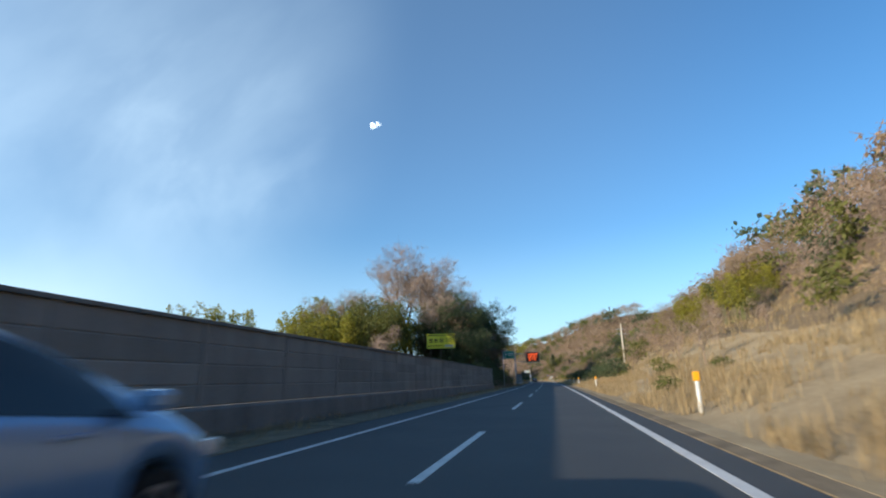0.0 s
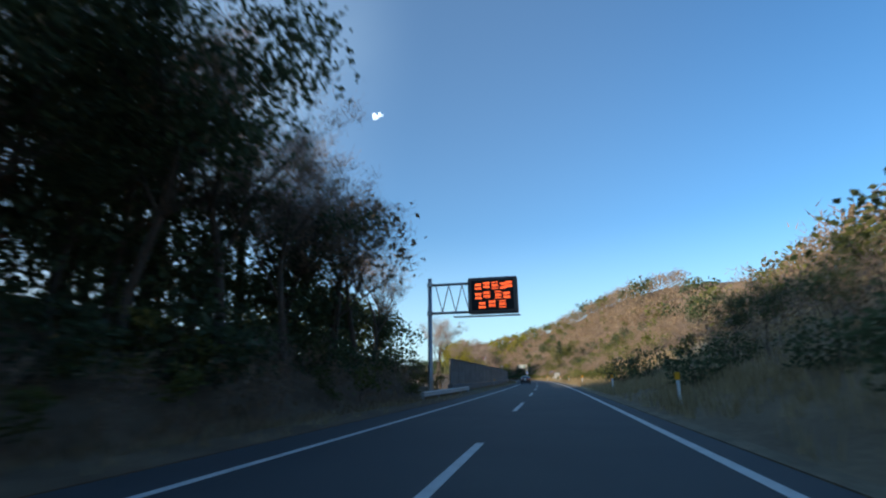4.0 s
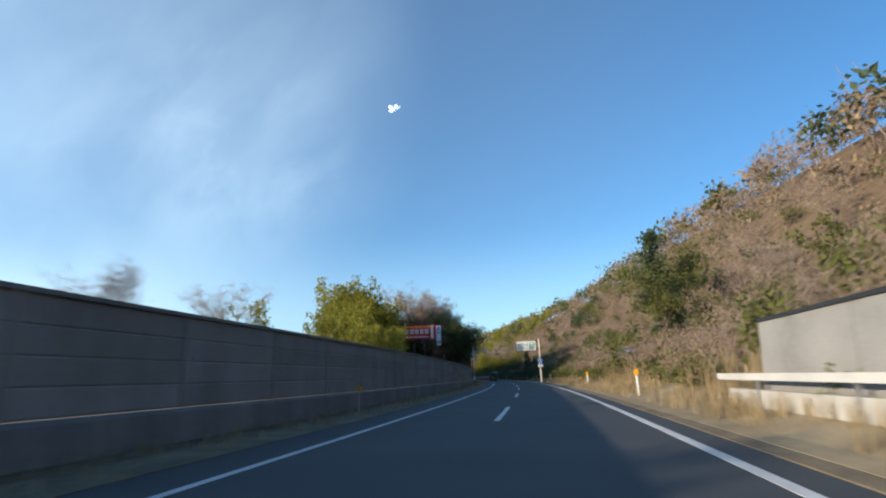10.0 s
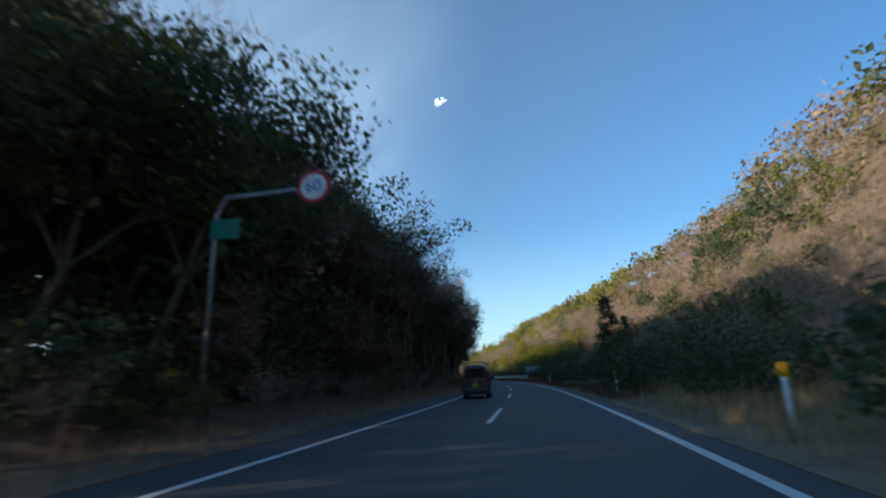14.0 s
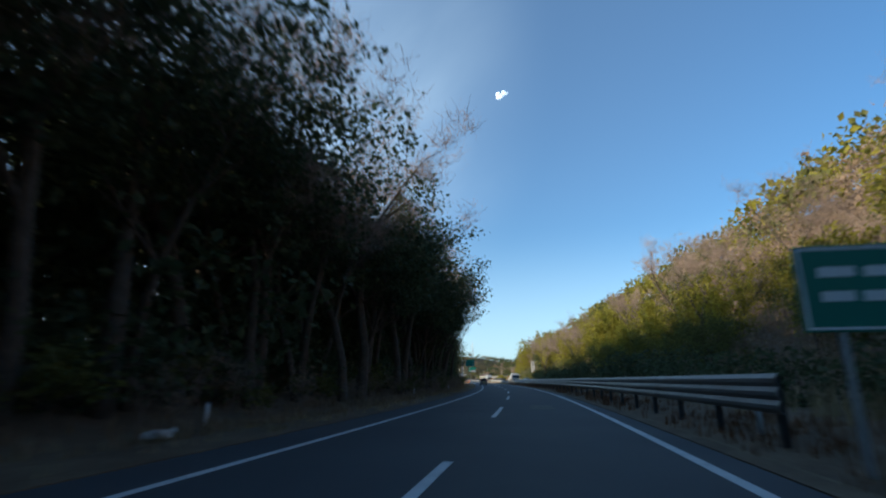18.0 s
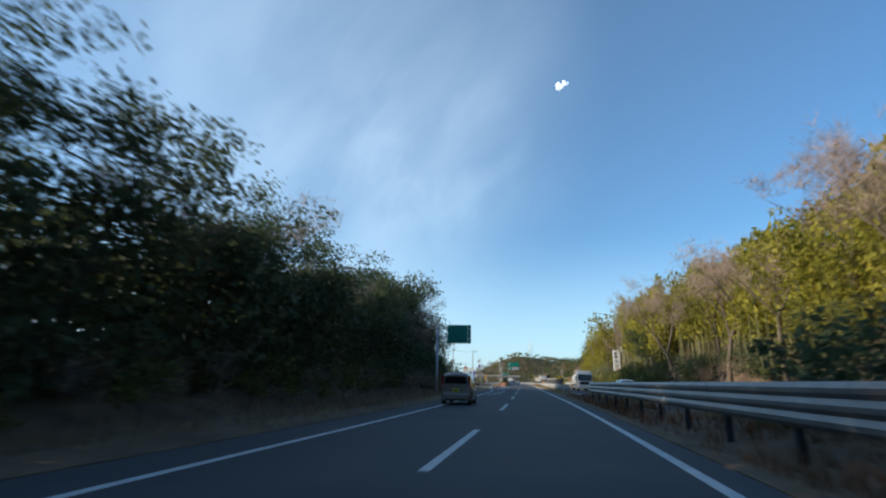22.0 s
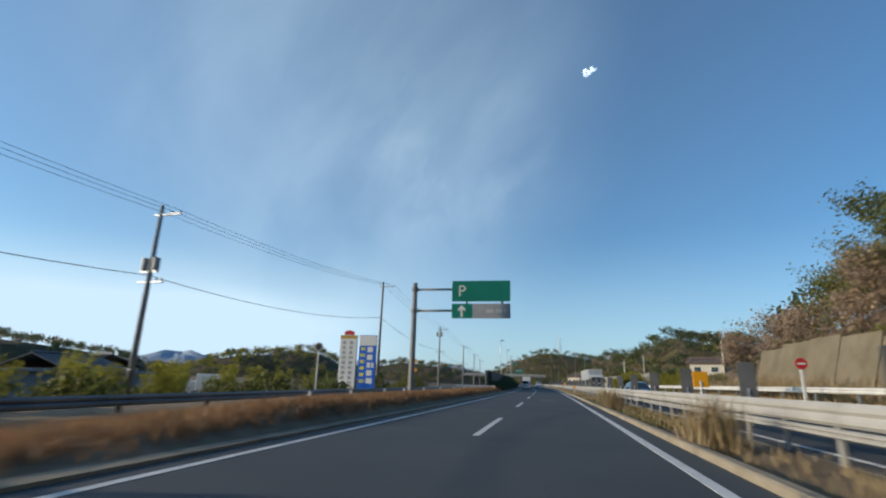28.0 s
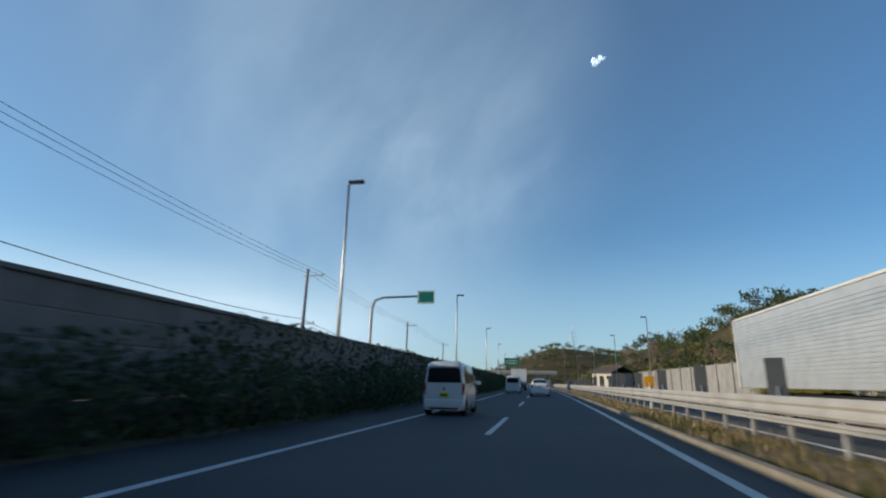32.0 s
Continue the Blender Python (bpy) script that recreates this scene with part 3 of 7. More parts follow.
def tubes(segs, sides, soup):
    p, q = np.array([s[0] for s in segs]), np.array([s[1] for s in segs])
    r, r2 = np.array([s[2] for s in segs]), np.array([s[3] for s in segs])
    w = (q - p) / (np.linalg.norm(q - p, axis=1, keepdims=True) + 1e-9)
    a = np.cross(w, np.where(np.abs(w[:, 2:]) > .9, [[1., 0, 0]], [[0, 0, 1.]]))
    a /= np.linalg.norm(a, axis=1, keepdims=True)
    b = np.cross(w, a)
    ang = np.arange(sides) * 2 * math.pi / sides
    ring = a[:, None] * np.cos(ang)[None, :, None] + b[:, None] * np.sin(ang)[None, :, None]
    v = np.concatenate([p[:, None] + ring * r[:, None, None], q[:, None] + ring * r2[:, None, None]], 1).reshape(-1, 3)
    k = np.arange(sides)
    quad = np.stack([k, (k + 1) % sides, (k + 1) % sides + sides, k + sides], 1)
    tri = np.concatenate([quad[:, [0, 1, 2]], quad[:, [0, 2, 3]]])
    soup.add(v, (np.arange(len(segs))[:, None, None] * 2 * sides + tri[None]).reshape(-1, 3))


def leaves(rng, centres, size, soup, droop=0.0, long=1.6):
    """Small pointed leaf sprays, each two triangles folded along the middle."""
    n = len(centres)
    u = rng.normal(0, 1, (n, 3))
    u[:, 2] -= droop
    u /= np.linalg.norm(u, axis=1, keepdims=True)
    w = np.cross(u, rng.normal(0, 1, (n, 3)))
    w /= np.linalg.norm(w, axis=1, keepdims=True)
    k = np.cross(u, w)
    s = (size * rng.uniform(.55, 1.4, n))[:, None]
    v = np.stack([centres - u * s * long / 2, centres + w * s * .5 + k * s * .15, centres + u * s * long / 2, centres - w * s * .5 + k * s * .15], 1).reshape(-1, 3)
    i = np.arange(n)[:, None] * 4
    soup.add(v, np.concatenate([i + [[0, 1, 2]], i + [[0, 2, 3]]]))


def twigs(rng, starts, length, width, soup, up=.3):
    n = len(starts)
    w = rng.normal(0, 1, (n, 3))
    w[:, 2] = np.abs(w[:, 2]) * .8 + up
    w /= np.linalg.norm(w, axis=1, keepdims=True)
    side = np.cross(w, rng.normal(0, 1, (n, 3)))
    side /= np.linalg.norm(side, axis=1, keepdims=True)
    L = (length * rng.uniform(.5, 1.4, n))[:, None]
    v = np.stack([starts - side * width, starts + side * width, starts + w * L], 1).reshape(-1, 3)
    soup.add(v, np.arange(n * 3).reshape(-1, 3))


def clumps(rng, tips, count, radius, flat=.75):
    c = tips[rng.integers(0, len(tips), count)]
    o = rng.normal(0, 1, (count, 3))
    o *= (radius * rng.uniform(.25, 1, count) / np.linalg.norm(o, axis=1))[:, None]
    o[:, 2] *= flat
    return c + o


def leafy_tree(seed, height, leaf, mat, count=2600, spread=.75, radius=.9, levels=3, size=.2, bare=0, rise=.5, trunk=.5, low=.25):
    """Meshes of one kind of tree: trunk with limbs, crown, perhaps withered or bare twigs."""
    rng = np.random.default_rng(seed)
    segs, tips = limbs(rng, height, spread, levels, 2 if levels > 3 else 3, rise=rise, trunk=trunk)
    scale = height / max(tips[:, 2].max(), 1)
    segs = [(p * scale, q * scale, r * 1.3, r2 * 1.3) if bare and not count else (p * scale, q * scale, r, r2) for p, q, r, r2 in segs]
    tips = tips * scale
    wood = Soup()
    thick = height * .0021
    tubes([x for x in segs if x[2] > thick * 2.2], 5, wood)
    thin = [x for x in segs if (thick * .25 if bare else thick) < x[2] <= thick * 2.2]
    if thin:
        tubes(thin, 3, wood)
    out = [("trunk", wood.mesh("trunk", BARK, True), "")]
    tips = tips[tips[:, 2] > height * low]
    if count:
        crown = Soup()
        leaves(rng, clumps(rng, tips, count, radius), size, crown)
        out.append(("crown", crown.mesh("crown", mat), leaf))
    if bare:
        fine = Soup()
        twigs(rng, clumps(rng, tips, bare, .25), .8, .013, fine)
        twigs(rng, clumps(rng, tips, bare, .7), .6, .01, fine)
        out.append(("outer_crown", fine.mesh("outer_crown", TWIG), "fine leafless grey-brown twigs"))
    return out


def bamboo_clump(seed, height, culms=16):
    rng = np.random.default_rng(seed)
    wood, crown, segs, c = Soup(), Soup(), [], []
    for _ in range(culms):
        p = np.array([rng.normal(0, .9), rng.normal(0, .9), -.2])
        h = height * rng.uniform(.65, 1.05)
        a = rng.uniform(0, 2 * math.pi)
        bow = np.array([math.cos(a), math.sin(a), 0]) * rng.uniform(.5, 1.7)
        last = p
        for k in range(1, 7):
            u = k / 6
            q = p + np.array([0, 0, h * (u - .1 * u ** 4)]) + bow * u ** 3
            segs.append((last, q, .05 * (1.1 - u), .05 * (1.1 - u - 1 / 6)))
            last = q
        for u in rng.uniform(.3, 1, 110) ** .8:
            o = rng.normal(0, 1, 3) * np.array([.55, .55, .28]) * (1.25 - u * .8)
            c.append(p + np.array([0, 0, h * (u - .1 * u ** 4)]) + bow * u ** 3 + o)
    tubes(segs, 5, wood)
    leaves(rng, np.array(c), .145, crown, droop=.8, long=2.6)
    return [("stalk_growth", wood.mesh("stalk_growth", CULM, True), "slender pale green culms"), ("foliage", crown.mesh("foliage", LEAF_BAMBOO), "feathery yellow-green leaves")]


def bush_mesh(seed, mat, count=460, w=1.3, h=1.1, size=.15):
    rng = np.random.default_rng(seed)
    wood, crown = Soup(), Soup()
    segs = [(np.array([0, 0, -.15]), np.array([rng.normal(0, w * .35), rng.normal(0, w * .35), h * rng.uniform(.4, .8)]), .025, .01) for _ in range(9)]
    tubes(segs, 4, wood)
    o = rng.normal(0, 1, (count, 3))
    o /= np.linalg.norm(o, axis=1, keepdims=True)
    lump = 1 + .22 * np.sin(o[:, 0] * 5 + seed) * np.cos(o[:, 1] * 4) + .12 * np.sin(o[:, 2] * 9)
    o *= (lump * rng.uniform(.6, 1.05, count))[:, None]
    o = o * np.array([w, w, h * .62]) + np.array([0, 0, h * .5])
    leaves(rng, o[o[:, 2] > 0], size, crown)
    return [("branchwork", wood.mesh("branchwork", BARK), ""), ("foliage", crown.mesh("foliage", mat), "")]


def conifer_mesh(seed, height):
    rng = np.random.default_rng(seed)
    wood, crown, segs, c = Soup(), Soup(), [], []
    segs.append((np.array([0, 0, -.3]), np.array([.1, 0, height]), height * .016, .02))
    for z in np.linspace(height * .25, height * .97, 16):
        for _ in range(5):
            a = rng.uniform(0, 2 * math.pi)
            L = (height - z) * .33 * rng.uniform(.6, 1.15) + .3
            tip = np.array([math.cos(a) * L, math.sin(a) * L, z - L * .12 + .2])
            segs.append((np.array([0, 0, z]), tip, .03, .01))
            for u in rng.uniform(.3, 1, 22):
                c.append(np.array([0, 0, z]) * (1 - u) + tip * u + rng.normal(0, .16, 3))
    tubes(segs, 4, wood)
    leaves(rng, np.array(c), .16, crown, long=2.2)
    return [("trunk", wood.mesh("trunk", BARK, True), ""), ("crown", crown.mesh("crown", LEAF_DARK), "dark green needles")]


def dome_mesh(seed, height, across):
    """A broad evergreen with a rounded crown made of many leafy lumps."""
    rng = np.random.default_rng(seed)
    wood, crown = Soup(), Soup()
    o = rng.normal(0, 1, (120, 3))
    o /= np.linalg.norm(o, axis=1, keepdims=True)
    o = o * rng.uniform(.72, .95, (120, 1)) * np.array([across, across, height * .42]) + np.array([0, 0, height * .54])
    o = o[o[:, 2] > height * .1]
    segs = [(np.array([0, 0, -.4]), np.array([.1, 0, height * .5]), height * .022, height * .014)]
    segs += [(np.array([.05, 0, height * rng.uniform(.15, .45)]), p * .9, .09, .025) for p in o[::2]]
    tubes(segs, 5, wood)
    leaves(rng, clumps(rng, o, 9000, across * .27, .8), .13, crown)
    return [("branchwork", wood.mesh("branchwork", BARK, True), ""), ("crown", crown.mesh("crown", LEAF_DARK), "dense rounded crown of dark leaves")]


KINDS = {
    "dome": [dome_mesh(i, 11, 4.6) for i in (23, 24)],
    "dark": [leafy_tree(i, 11, "dense dark evergreen leaves", LEAF_DARK, 5400, radius=.9, size=.135, trunk=.36, low=.05, rise=.3) for i in (1, 2, 3)],
    "olive": [leafy_tree(i, 9, "olive-green evergreen leaves", LEAF_GREEN, 3600, radius=.85, size=.12, trunk=.34, low=.05, rise=.3) for i in (4, 5)],
    "brown": [leafy_tree(i, 8, "thin withered brown leaves", LEAF_BROWN, 800, radius=1.0, size=.19, bare=900, trunk=.34, low=.05) for i in (6, 7)],
    "rust": [leafy_tree(8, 6, "rust-red withered leaves", LEAF_RUST, 1300, radius=.8, size=.15, bare=500)],
    "bare": [leafy_tree(i, 12, "", None, 0, spread=.6, levels=4, bare=1500, rise=.75) for i in (9, 10, 11)],
    "bamboo": [bamboo_clump(i, 9) for i in (12, 13, 14)],
    "bush": [bush_mesh(i, LEAF_GREEN) for i in (15, 16)],
    "dark_bush": [bush_mesh(i, LEAF_DARK, 1000, 1.5, 1.5, .105) for i in (17, 18)],
    "thicket": [bush_mesh(i, LEAF_DARK, 2600, 3.4, 3.6, .15) for i in (20, 21, 22)],
    "conifer": [conifer_mesh(19, 9)],
}
SAY = {
    "dome": ("evergreen_oak", "broad evergreen oak with a dense rounded crown", "tree", "trees beside the road"),
    "dark": ("evergreen_tree", "tall dark evergreen tree on the shaded bank", "tree", "trees beside the road"),
    "olive": ("evergreen_tree", "olive-green broadleaf evergreen tree on the slope", "tree", "trees beside the road"),
    "brown": ("oak_tree", "winter oak tree with thin withered brown leaves", "tree", "trees beside the road"),
    "rust": ("small_tree", "small tree with rust-red withered leaves", "tree", "trees beside the road"),
    "bare": ("bare_tree", "leafless winter tree with fine grey-brown twigs", "tree", "trees beside the road"),
    "bamboo": ("bamboo", "clump of tall yellow-green bamboo with arching tips", "bamboo", "bamboo beside the road"),
    "bush": ("bush", "low rounded green bush in dry grass", "bush", "bushes on the verge"),
    "dark_bush": ("bush", "dark evergreen bush at the foot of the slope", "bush", "bushes on the verge"),
    "thicket": ("thicket", "dense dark evergreen undergrowth below the trees", "bush", "undergrowth beside the road"),
    "conifer": ("conifer", "dark green conifer with a narrow ragged crown", "tree", "trees beside the road"),
}


def plant(kind, s, d, scale=1.0, sink=0.0):
    name, label, category, group = SAY[kind]
    pieces = KINDS[kind][rnd.integers(len(KINDS[kind]))]
    ob = thing(name, Matrix.Translation(at(s, d, ground_z(s, d) - sink)) @ Matrix.Rotation(rnd.uniform(0, 6.28), 4, "Z") @ Matrix.Scale(scale, 4), label, category, group)
    for n, me, say in pieces:
        p = new(n, me)
        p.parent = ob
        tagged(p, say, kind="stuff" if n in ("stalk_growth", "branchwork") else "")
    return ob


def row(kind, s0, s1, step, d0, d1, lo=.8, hi=1.25):
    s = s0
    while s < s1:
        plant(kind, s + rnd.uniform(-.3, .3) * step, rnd.uniform(d0, d1), rnd.uniform(lo, hi))
        s += step * rnd.uniform(.75, 1.3)


# left bank past the first barrier
plant("bare", 31, -9.2, .4)
row("bamboo", 58, 82, 2.2, -31, -21, .95, 1.25)
row("olive", 60, 84, 3, -30, -20, .8, 1.05)
# taller row added to cast shade on the right-hand verge
row("olive", 62, 82, 4, -27, -21, 1.1, 1.3)
row("olive", 74, 96, 3, -34, -22, .85, 1.15)
row("bamboo", 72, 96, 2.4, -58, -34, 1.2, 1.5)
row("bare", 76, 100, 5, -40, -24, 1.0, 1.3)
row("bare", 84, 124, 3.0, -22, -14, 1.1, 1.4)
for s, d, k in ((86, -26, 1.6), (89, -20, 1.75), (93, -24, 1.9), (97, -20, 1.75), (100, -27, 1.9), (102, -22, 1.8), (107, -20, 1.6), (112, -17, 1.4)):
    plant("bare", s, d, k)
row("thicket", 77, 92, 3, -13, -8.5, .5, .8)
row("dark", 84, 108, 4, -15, -11, 1.05, 1.3)
row("bare", 108, 132, 3.4, -12, -9, .7, 1.0)
for s, d in ((78.5, -9.3), (80.5, -10.5), (83, -11)):
    plant("dark", s, d, .75)
    plant("thicket", s + 1.5, d - 2.5, 1.25)
row("brown", 82, 100, 2.8, -16, -9, .8, 1.2)
row("dark", 82, 96, 4, -17, -11, .6, .85)
row("dark", 92, 116, 4.2, -13, -10, .75, 1.0)
row("dark", 116, 134, 4, -13, -10, .4, .6)
row("dark", 88, 118, 6, -19, -14, .9, 1.15)
row("rust", 86, 100, 5, -12, -10, .8, 1.1)
row("brown", 86, 128, 7, -15, -10, 1.0, 1.35)
# behind the second barrier
for s, d, k in [(146, -10.5, .62), (151, -11, .7), (170, -12, .55), (176, -9.3, .55), (186, -11, .62), (195, -9.2, .62), (198, -10, .58), (201, -9.6, .5), (222, -10, .45), (228, -11, .45), (243, -10, .36), (250, -11, .4)]:
    plant("bare", s, d, k)
row("bamboo", 266, 290, 3.2, -19, -13, .6, .78)
row("bamboo", 286, 303, 2.6, -20, -15, .72, .9)
row("bamboo", 300, 313, 2.0, -22, -18.5, 1.15, 1.45)
row("bamboo", 306, 320, 2.2, -29, -24, 1.5, 1.8)
row("bamboo", 324, 336, 3, -30, -24, 1.5, 1.8)
row("olive", 330, 344, 3, -24, -17, 1.2, 1.5)
row("bare", 330, 342, 2.2, -20, -12, 1.3, 1.6)
row("brown", 330, 342, 4, -14, -10, 1.0, 1.3)
row("olive", 333, 348, 4, -16, -10.5, .9, 1.15)
# dark wood on the left
row("dark", 342, 398, 3.4, -12, -9.6, 1.0, 1.25)
row("dark", 398, 478, 3.2, -10.2, -8.3, 1.0, 1.25)
row("dark", 478, 490, 3.4, -13, -10.5, .85, 1.0)
row("dark", 332, 343, 3, -13.5, -9.5, .85, 1.1)
row("dark", 490, 508, 3.6, -12, -9, .75, .95)
row("dark", 508, 540, 3.6, -12.5, -9.5, .6, .78)
row("dark", 342, 490, 5.0, -17, -13, .95, 1.15)
row("dark", 492, 534, 6.0, -18, -13, .6, .8)
for s in np.arange(336, 492, 4.6):
    plant("dome", s, rnd.uniform(-16.5, -14.3), rnd.uniform(1.35, 1.55) if s < 395 else rnd.uniform(1.1, 1.3) if s < 470 else .85)
for s in np.arange(86, 120, 5):
    plant("dome", s, rnd.uniform(-22, -18), rnd.uniform(.8, 1.0))
row("bare", 342, 402, 3.6, -10, -8, .9, 1.2)
row("bare", 402, 486, 2.6, -9.4, -7.6, .95, 1.35)
row("bare", 500, 560, 9, -16, -10, .6, .8)
row("dark_bush", 326, 560, 4.4, -10.5, -9, 1.0, 1.6)
row("thicket", 332, 560, 4, -14, -12, .75, 1.05)
row("thicket", 340, 540, 4.4, -16, -12, 1.3, 1.7)
row("dark_bush", 84, 134, 4, -11, -9.2, .8, 1.5)
row("thicket", 84, 134, 3.6, -16, -12, 1.0, 1.4)
row("rust", 328, 360, 9, -9, -7.8, .6, .9)
row("brown", 520, 560, 8, -16, -11, .7, .9)
# the wood comes down to the exit road and ends
WOOD_END = [(536, 10), (543, 12), (552, 13.5), (560, 14), (566, 11.5), (572, 8.5), (578, 6), (583, 4), (587, 3), (590, 2.4)]
for s in np.arange(536, 588, 1.7):
    d = rnd.uniform(-20, -13)
    plant(("dark", "dome", "dark", "olive")[rnd.integers(4)], s, d, max(.25, (key(s, WOOD_END) - ground_z(s, d)) / 10.5 * rnd.uniform(.88, 1.0)))
plant("dome", 563, -21, 1.5)
plant("dome", 552, -17.5, 1.2)
row("thicket", 548, 584, 3.5, -27, -20, .7, .95)
for s, d, k in ((575, -20, .85), (583, -23, .6), (571, -21, 1.1), (537, -22, 1.35)):
    plant("dome", s, d, k)
for s, d, k in ((560, -13.5, .75), (567, -15, .8), (574, -16, .7), (580, -18, .6)):
    plant("bare", s, d, k * 1.25)
for s in np.arange(538, 589, 2.0):
    d = rnd.uniform(-17, -12) if s < 565 else rnd.uniform(-20, -14.5)
    plant("thicket", s, d, min(1.4, .2 * key(s, WOOD_END)) * rnd.uniform(.75, .95))
row("dark_bush", 540, 590, 3.2, -14.5, -12, .7, 1.1)
row("bare", 536, 574, 7, -19, -13, .65, .8)
# foot of the right-hand slope
row("bush", 24, 66, 7, 7, 11, .35, .65)
row("dark_bush", 56, 140, 7.5, 7.5, 11, .8, 1.4)
row("dark", 92, 128, 5, 10.5, 14, .3, .42)
row("bamboo", 48, 84, 2.6, 17, 24, .42, .6)
row("brown", 56, 90, 6, 18, 26, .5, .7)
row("bush", 150, 214, 8, 7.5, 10, .8, 1.4)
row("bush", 256, 330, 4.5, 7.2, 9.5, .8, 1.5)
row("bush", 216, 246, 9, 6.8, 8, .6, .9)
row("olive", 262, 296, 7, 12, 18, .4, .55)
row("dark_bush", 320, 416, 3.6, 7.0, 9.5, .9, 1.5)
plant("conifer", 363, 7.8, .72)
plant("conifer", 369, 10.5, .5)
plant("dark", 366, 9, .42)
plant("conifer", 279, 13, 1.3)
plant("olive", 276.5, 12.5, .95)
plant("olive", 281.5, 14, 1.1)
plant("olive", 284, 17, 1.2)
plant("bare", 256, 11.5, .5)
row("dark", 398, 430, 5, 9.5, 13, .35, .5)
row("olive", 414, 520, 5.5, 11, 16, .45, .65)
row("bamboo", 432, 500, 3.6, 14, 20, .7, .95)
row("dark_bush", 418, 510, 4, 8, 10.5, 1.0, 1.7)
row("bare", 430, 560, 11, 15, 22, .8, 1.05)
row("bamboo", 500, 536, 3.4, 17, 22, 1.0, 1.3)
GROVE = [(536, 1.1), (544, 1.25), (556, 1.45), (572, 1.5), (590, 1.45), (604, 1.75), (618, 1.75), (632, 1.2), (650, .9)]
for s in np.arange(536, 650, 2.6):
    plant("bamboo", s + rnd.uniform(-1, 1), rnd.uniform(18.5, 23) + (4.5 if 593 < s < 611 else 0), key(s, GROVE) * rnd.uniform(.8, 1.05))
row("thicket", 500, 640, 3.8, 17.6, 20, .45, .7)
row("olive", 640, 668, 4, 23, 28, .7, 1.0)
plant("conifer", 658, 25, 1.0)
row("bush", 560, 640, 4, 17, 19, 1.2, 2.0)
row("brown", 560, 690, 5, 22, 29, .6, .9)
row("bare", 576, 640, 7, 19, 24, .7, 1.0)
plant("bare", 545, 19, .95)
plant("bare", 523, 18.6, 1.15)
plant("bare", 566, 18.5, 1.1)
plant("dark", 566, 18.6, .75)
plant("dark", 572, 19.5, .65)
row("olive", 606, 672, 7, 24, 32, .8, 1.1)
row("bush", 690, 722, 7, 20, 24, 1.0, 1.6)

# ---- woods on the hills, too many to count ----
FAR = {}


def far_kind(name, seed, height, mat, count, size, radius, twig=0, small=False):
    rng = np.random.default_rng(seed)
    segs, tips = limbs(rng, height, .95, 2, 3, trunk=.3, rise=.25)
    k = height / tips[:, 2].max()
    wood, crown = Soup(), Soup()
    segs = sorted(segs, key=lambda x: -x[2])[:8 if small else 26]
    tubes([(p * k, q * k, r, r2) for p, q, r, r2 in segs], 3, wood)
    tips = tips * k
    if count:
        leaves(rng, clumps(rng, tips, count, radius), size, crown)
    if twig:
        twigs(rng, clumps(rng, tips, twig, radius * .9), 1.0, .03 if not small else .06, wood)
    FAR.setdefault(name, []).append((np.concatenate(wood.v), np.concatenate(wood.f), np.concatenate(crown.v) if count else None, np.concatenate(crown.f) if count else None))


HILLSIDE = {"brown": LEAF_BROWN, "bare": None, "green": LEAF_DARK, "olive": LEAF_GREEN, "bamboo": LEAF_BAMBOO}
for k in range(3):
    far_kind("brown", 30 + k, 5.5, LEAF_BROWN, 200, .2, 1.3, twig=130)
    far_kind("bare", 40 + k, 6.5, None, 0, .4, 1.1, twig=220)
    far_kind("green", 50 + k, 6.0, LEAF_DARK, 280, .38, 1.25)
    far_kind("olive", 60 + k, 6.0, LEAF_GREEN, 280, .36, 1.3)
    far_kind("bamboo", 70 + k, 8, LEAF_BAMBOO, 280, .34, 1.15)
    far_kind("small_brown", 80 + k, 5.5, LEAF_BROWN, 80, .4, 1.4, twig=40, small=True)
    far_kind("small_bare", 83 + k, 6.0, None, 0, .4, 1.3, twig=90, small=True)
    far_kind("small_green", 86 + k, 6.0, LEAF_DARK, 90, .54, 1.5, small=True)
    far_kind("small_olive", 89 + k, 6.0, LEAF_GREEN, 90, .54, 1.5, small=True)
    far_kind("small_bamboo", 92 + k, 6.0, LEAF_BAMBOO, 90, .54, 1.5, small=True)
WOODS = {k: (Soup(), Soup()) for k in HILLSIDE}


def far_tree(kind, p, scale, small=False):
    wv, wf, cv, cf = FAR[("small_" if small else "") + kind][rnd.integers(3)]
    a = rnd.uniform(0, 6.28)
    m = np.array([[math.cos(a), -math.sin(a), 0], [math.sin(a), math.cos(a), 0], [0, 0, 1]]) * scale
    WOODS[kind][0].add(wv @ m.T + np.array(p), wf)
    if cv is not None:
        WOODS[kind][1].add(cv @ m.T + np.array(p), cf)


def pick(s, d, right):
    u = noise.noise((s * .03, d * .05, 9)) + rnd.normal(0, .28)
    if not right:
        return "green" if u < .1 else "bare"
    if 470 < s < 660:
        return "bamboo" if u > .05 else ("brown" if u > -.3 else "olive")
    return "brown" if u < .05 else ("bare" if u < .32 else ("olive" if u < .5 else "green"))


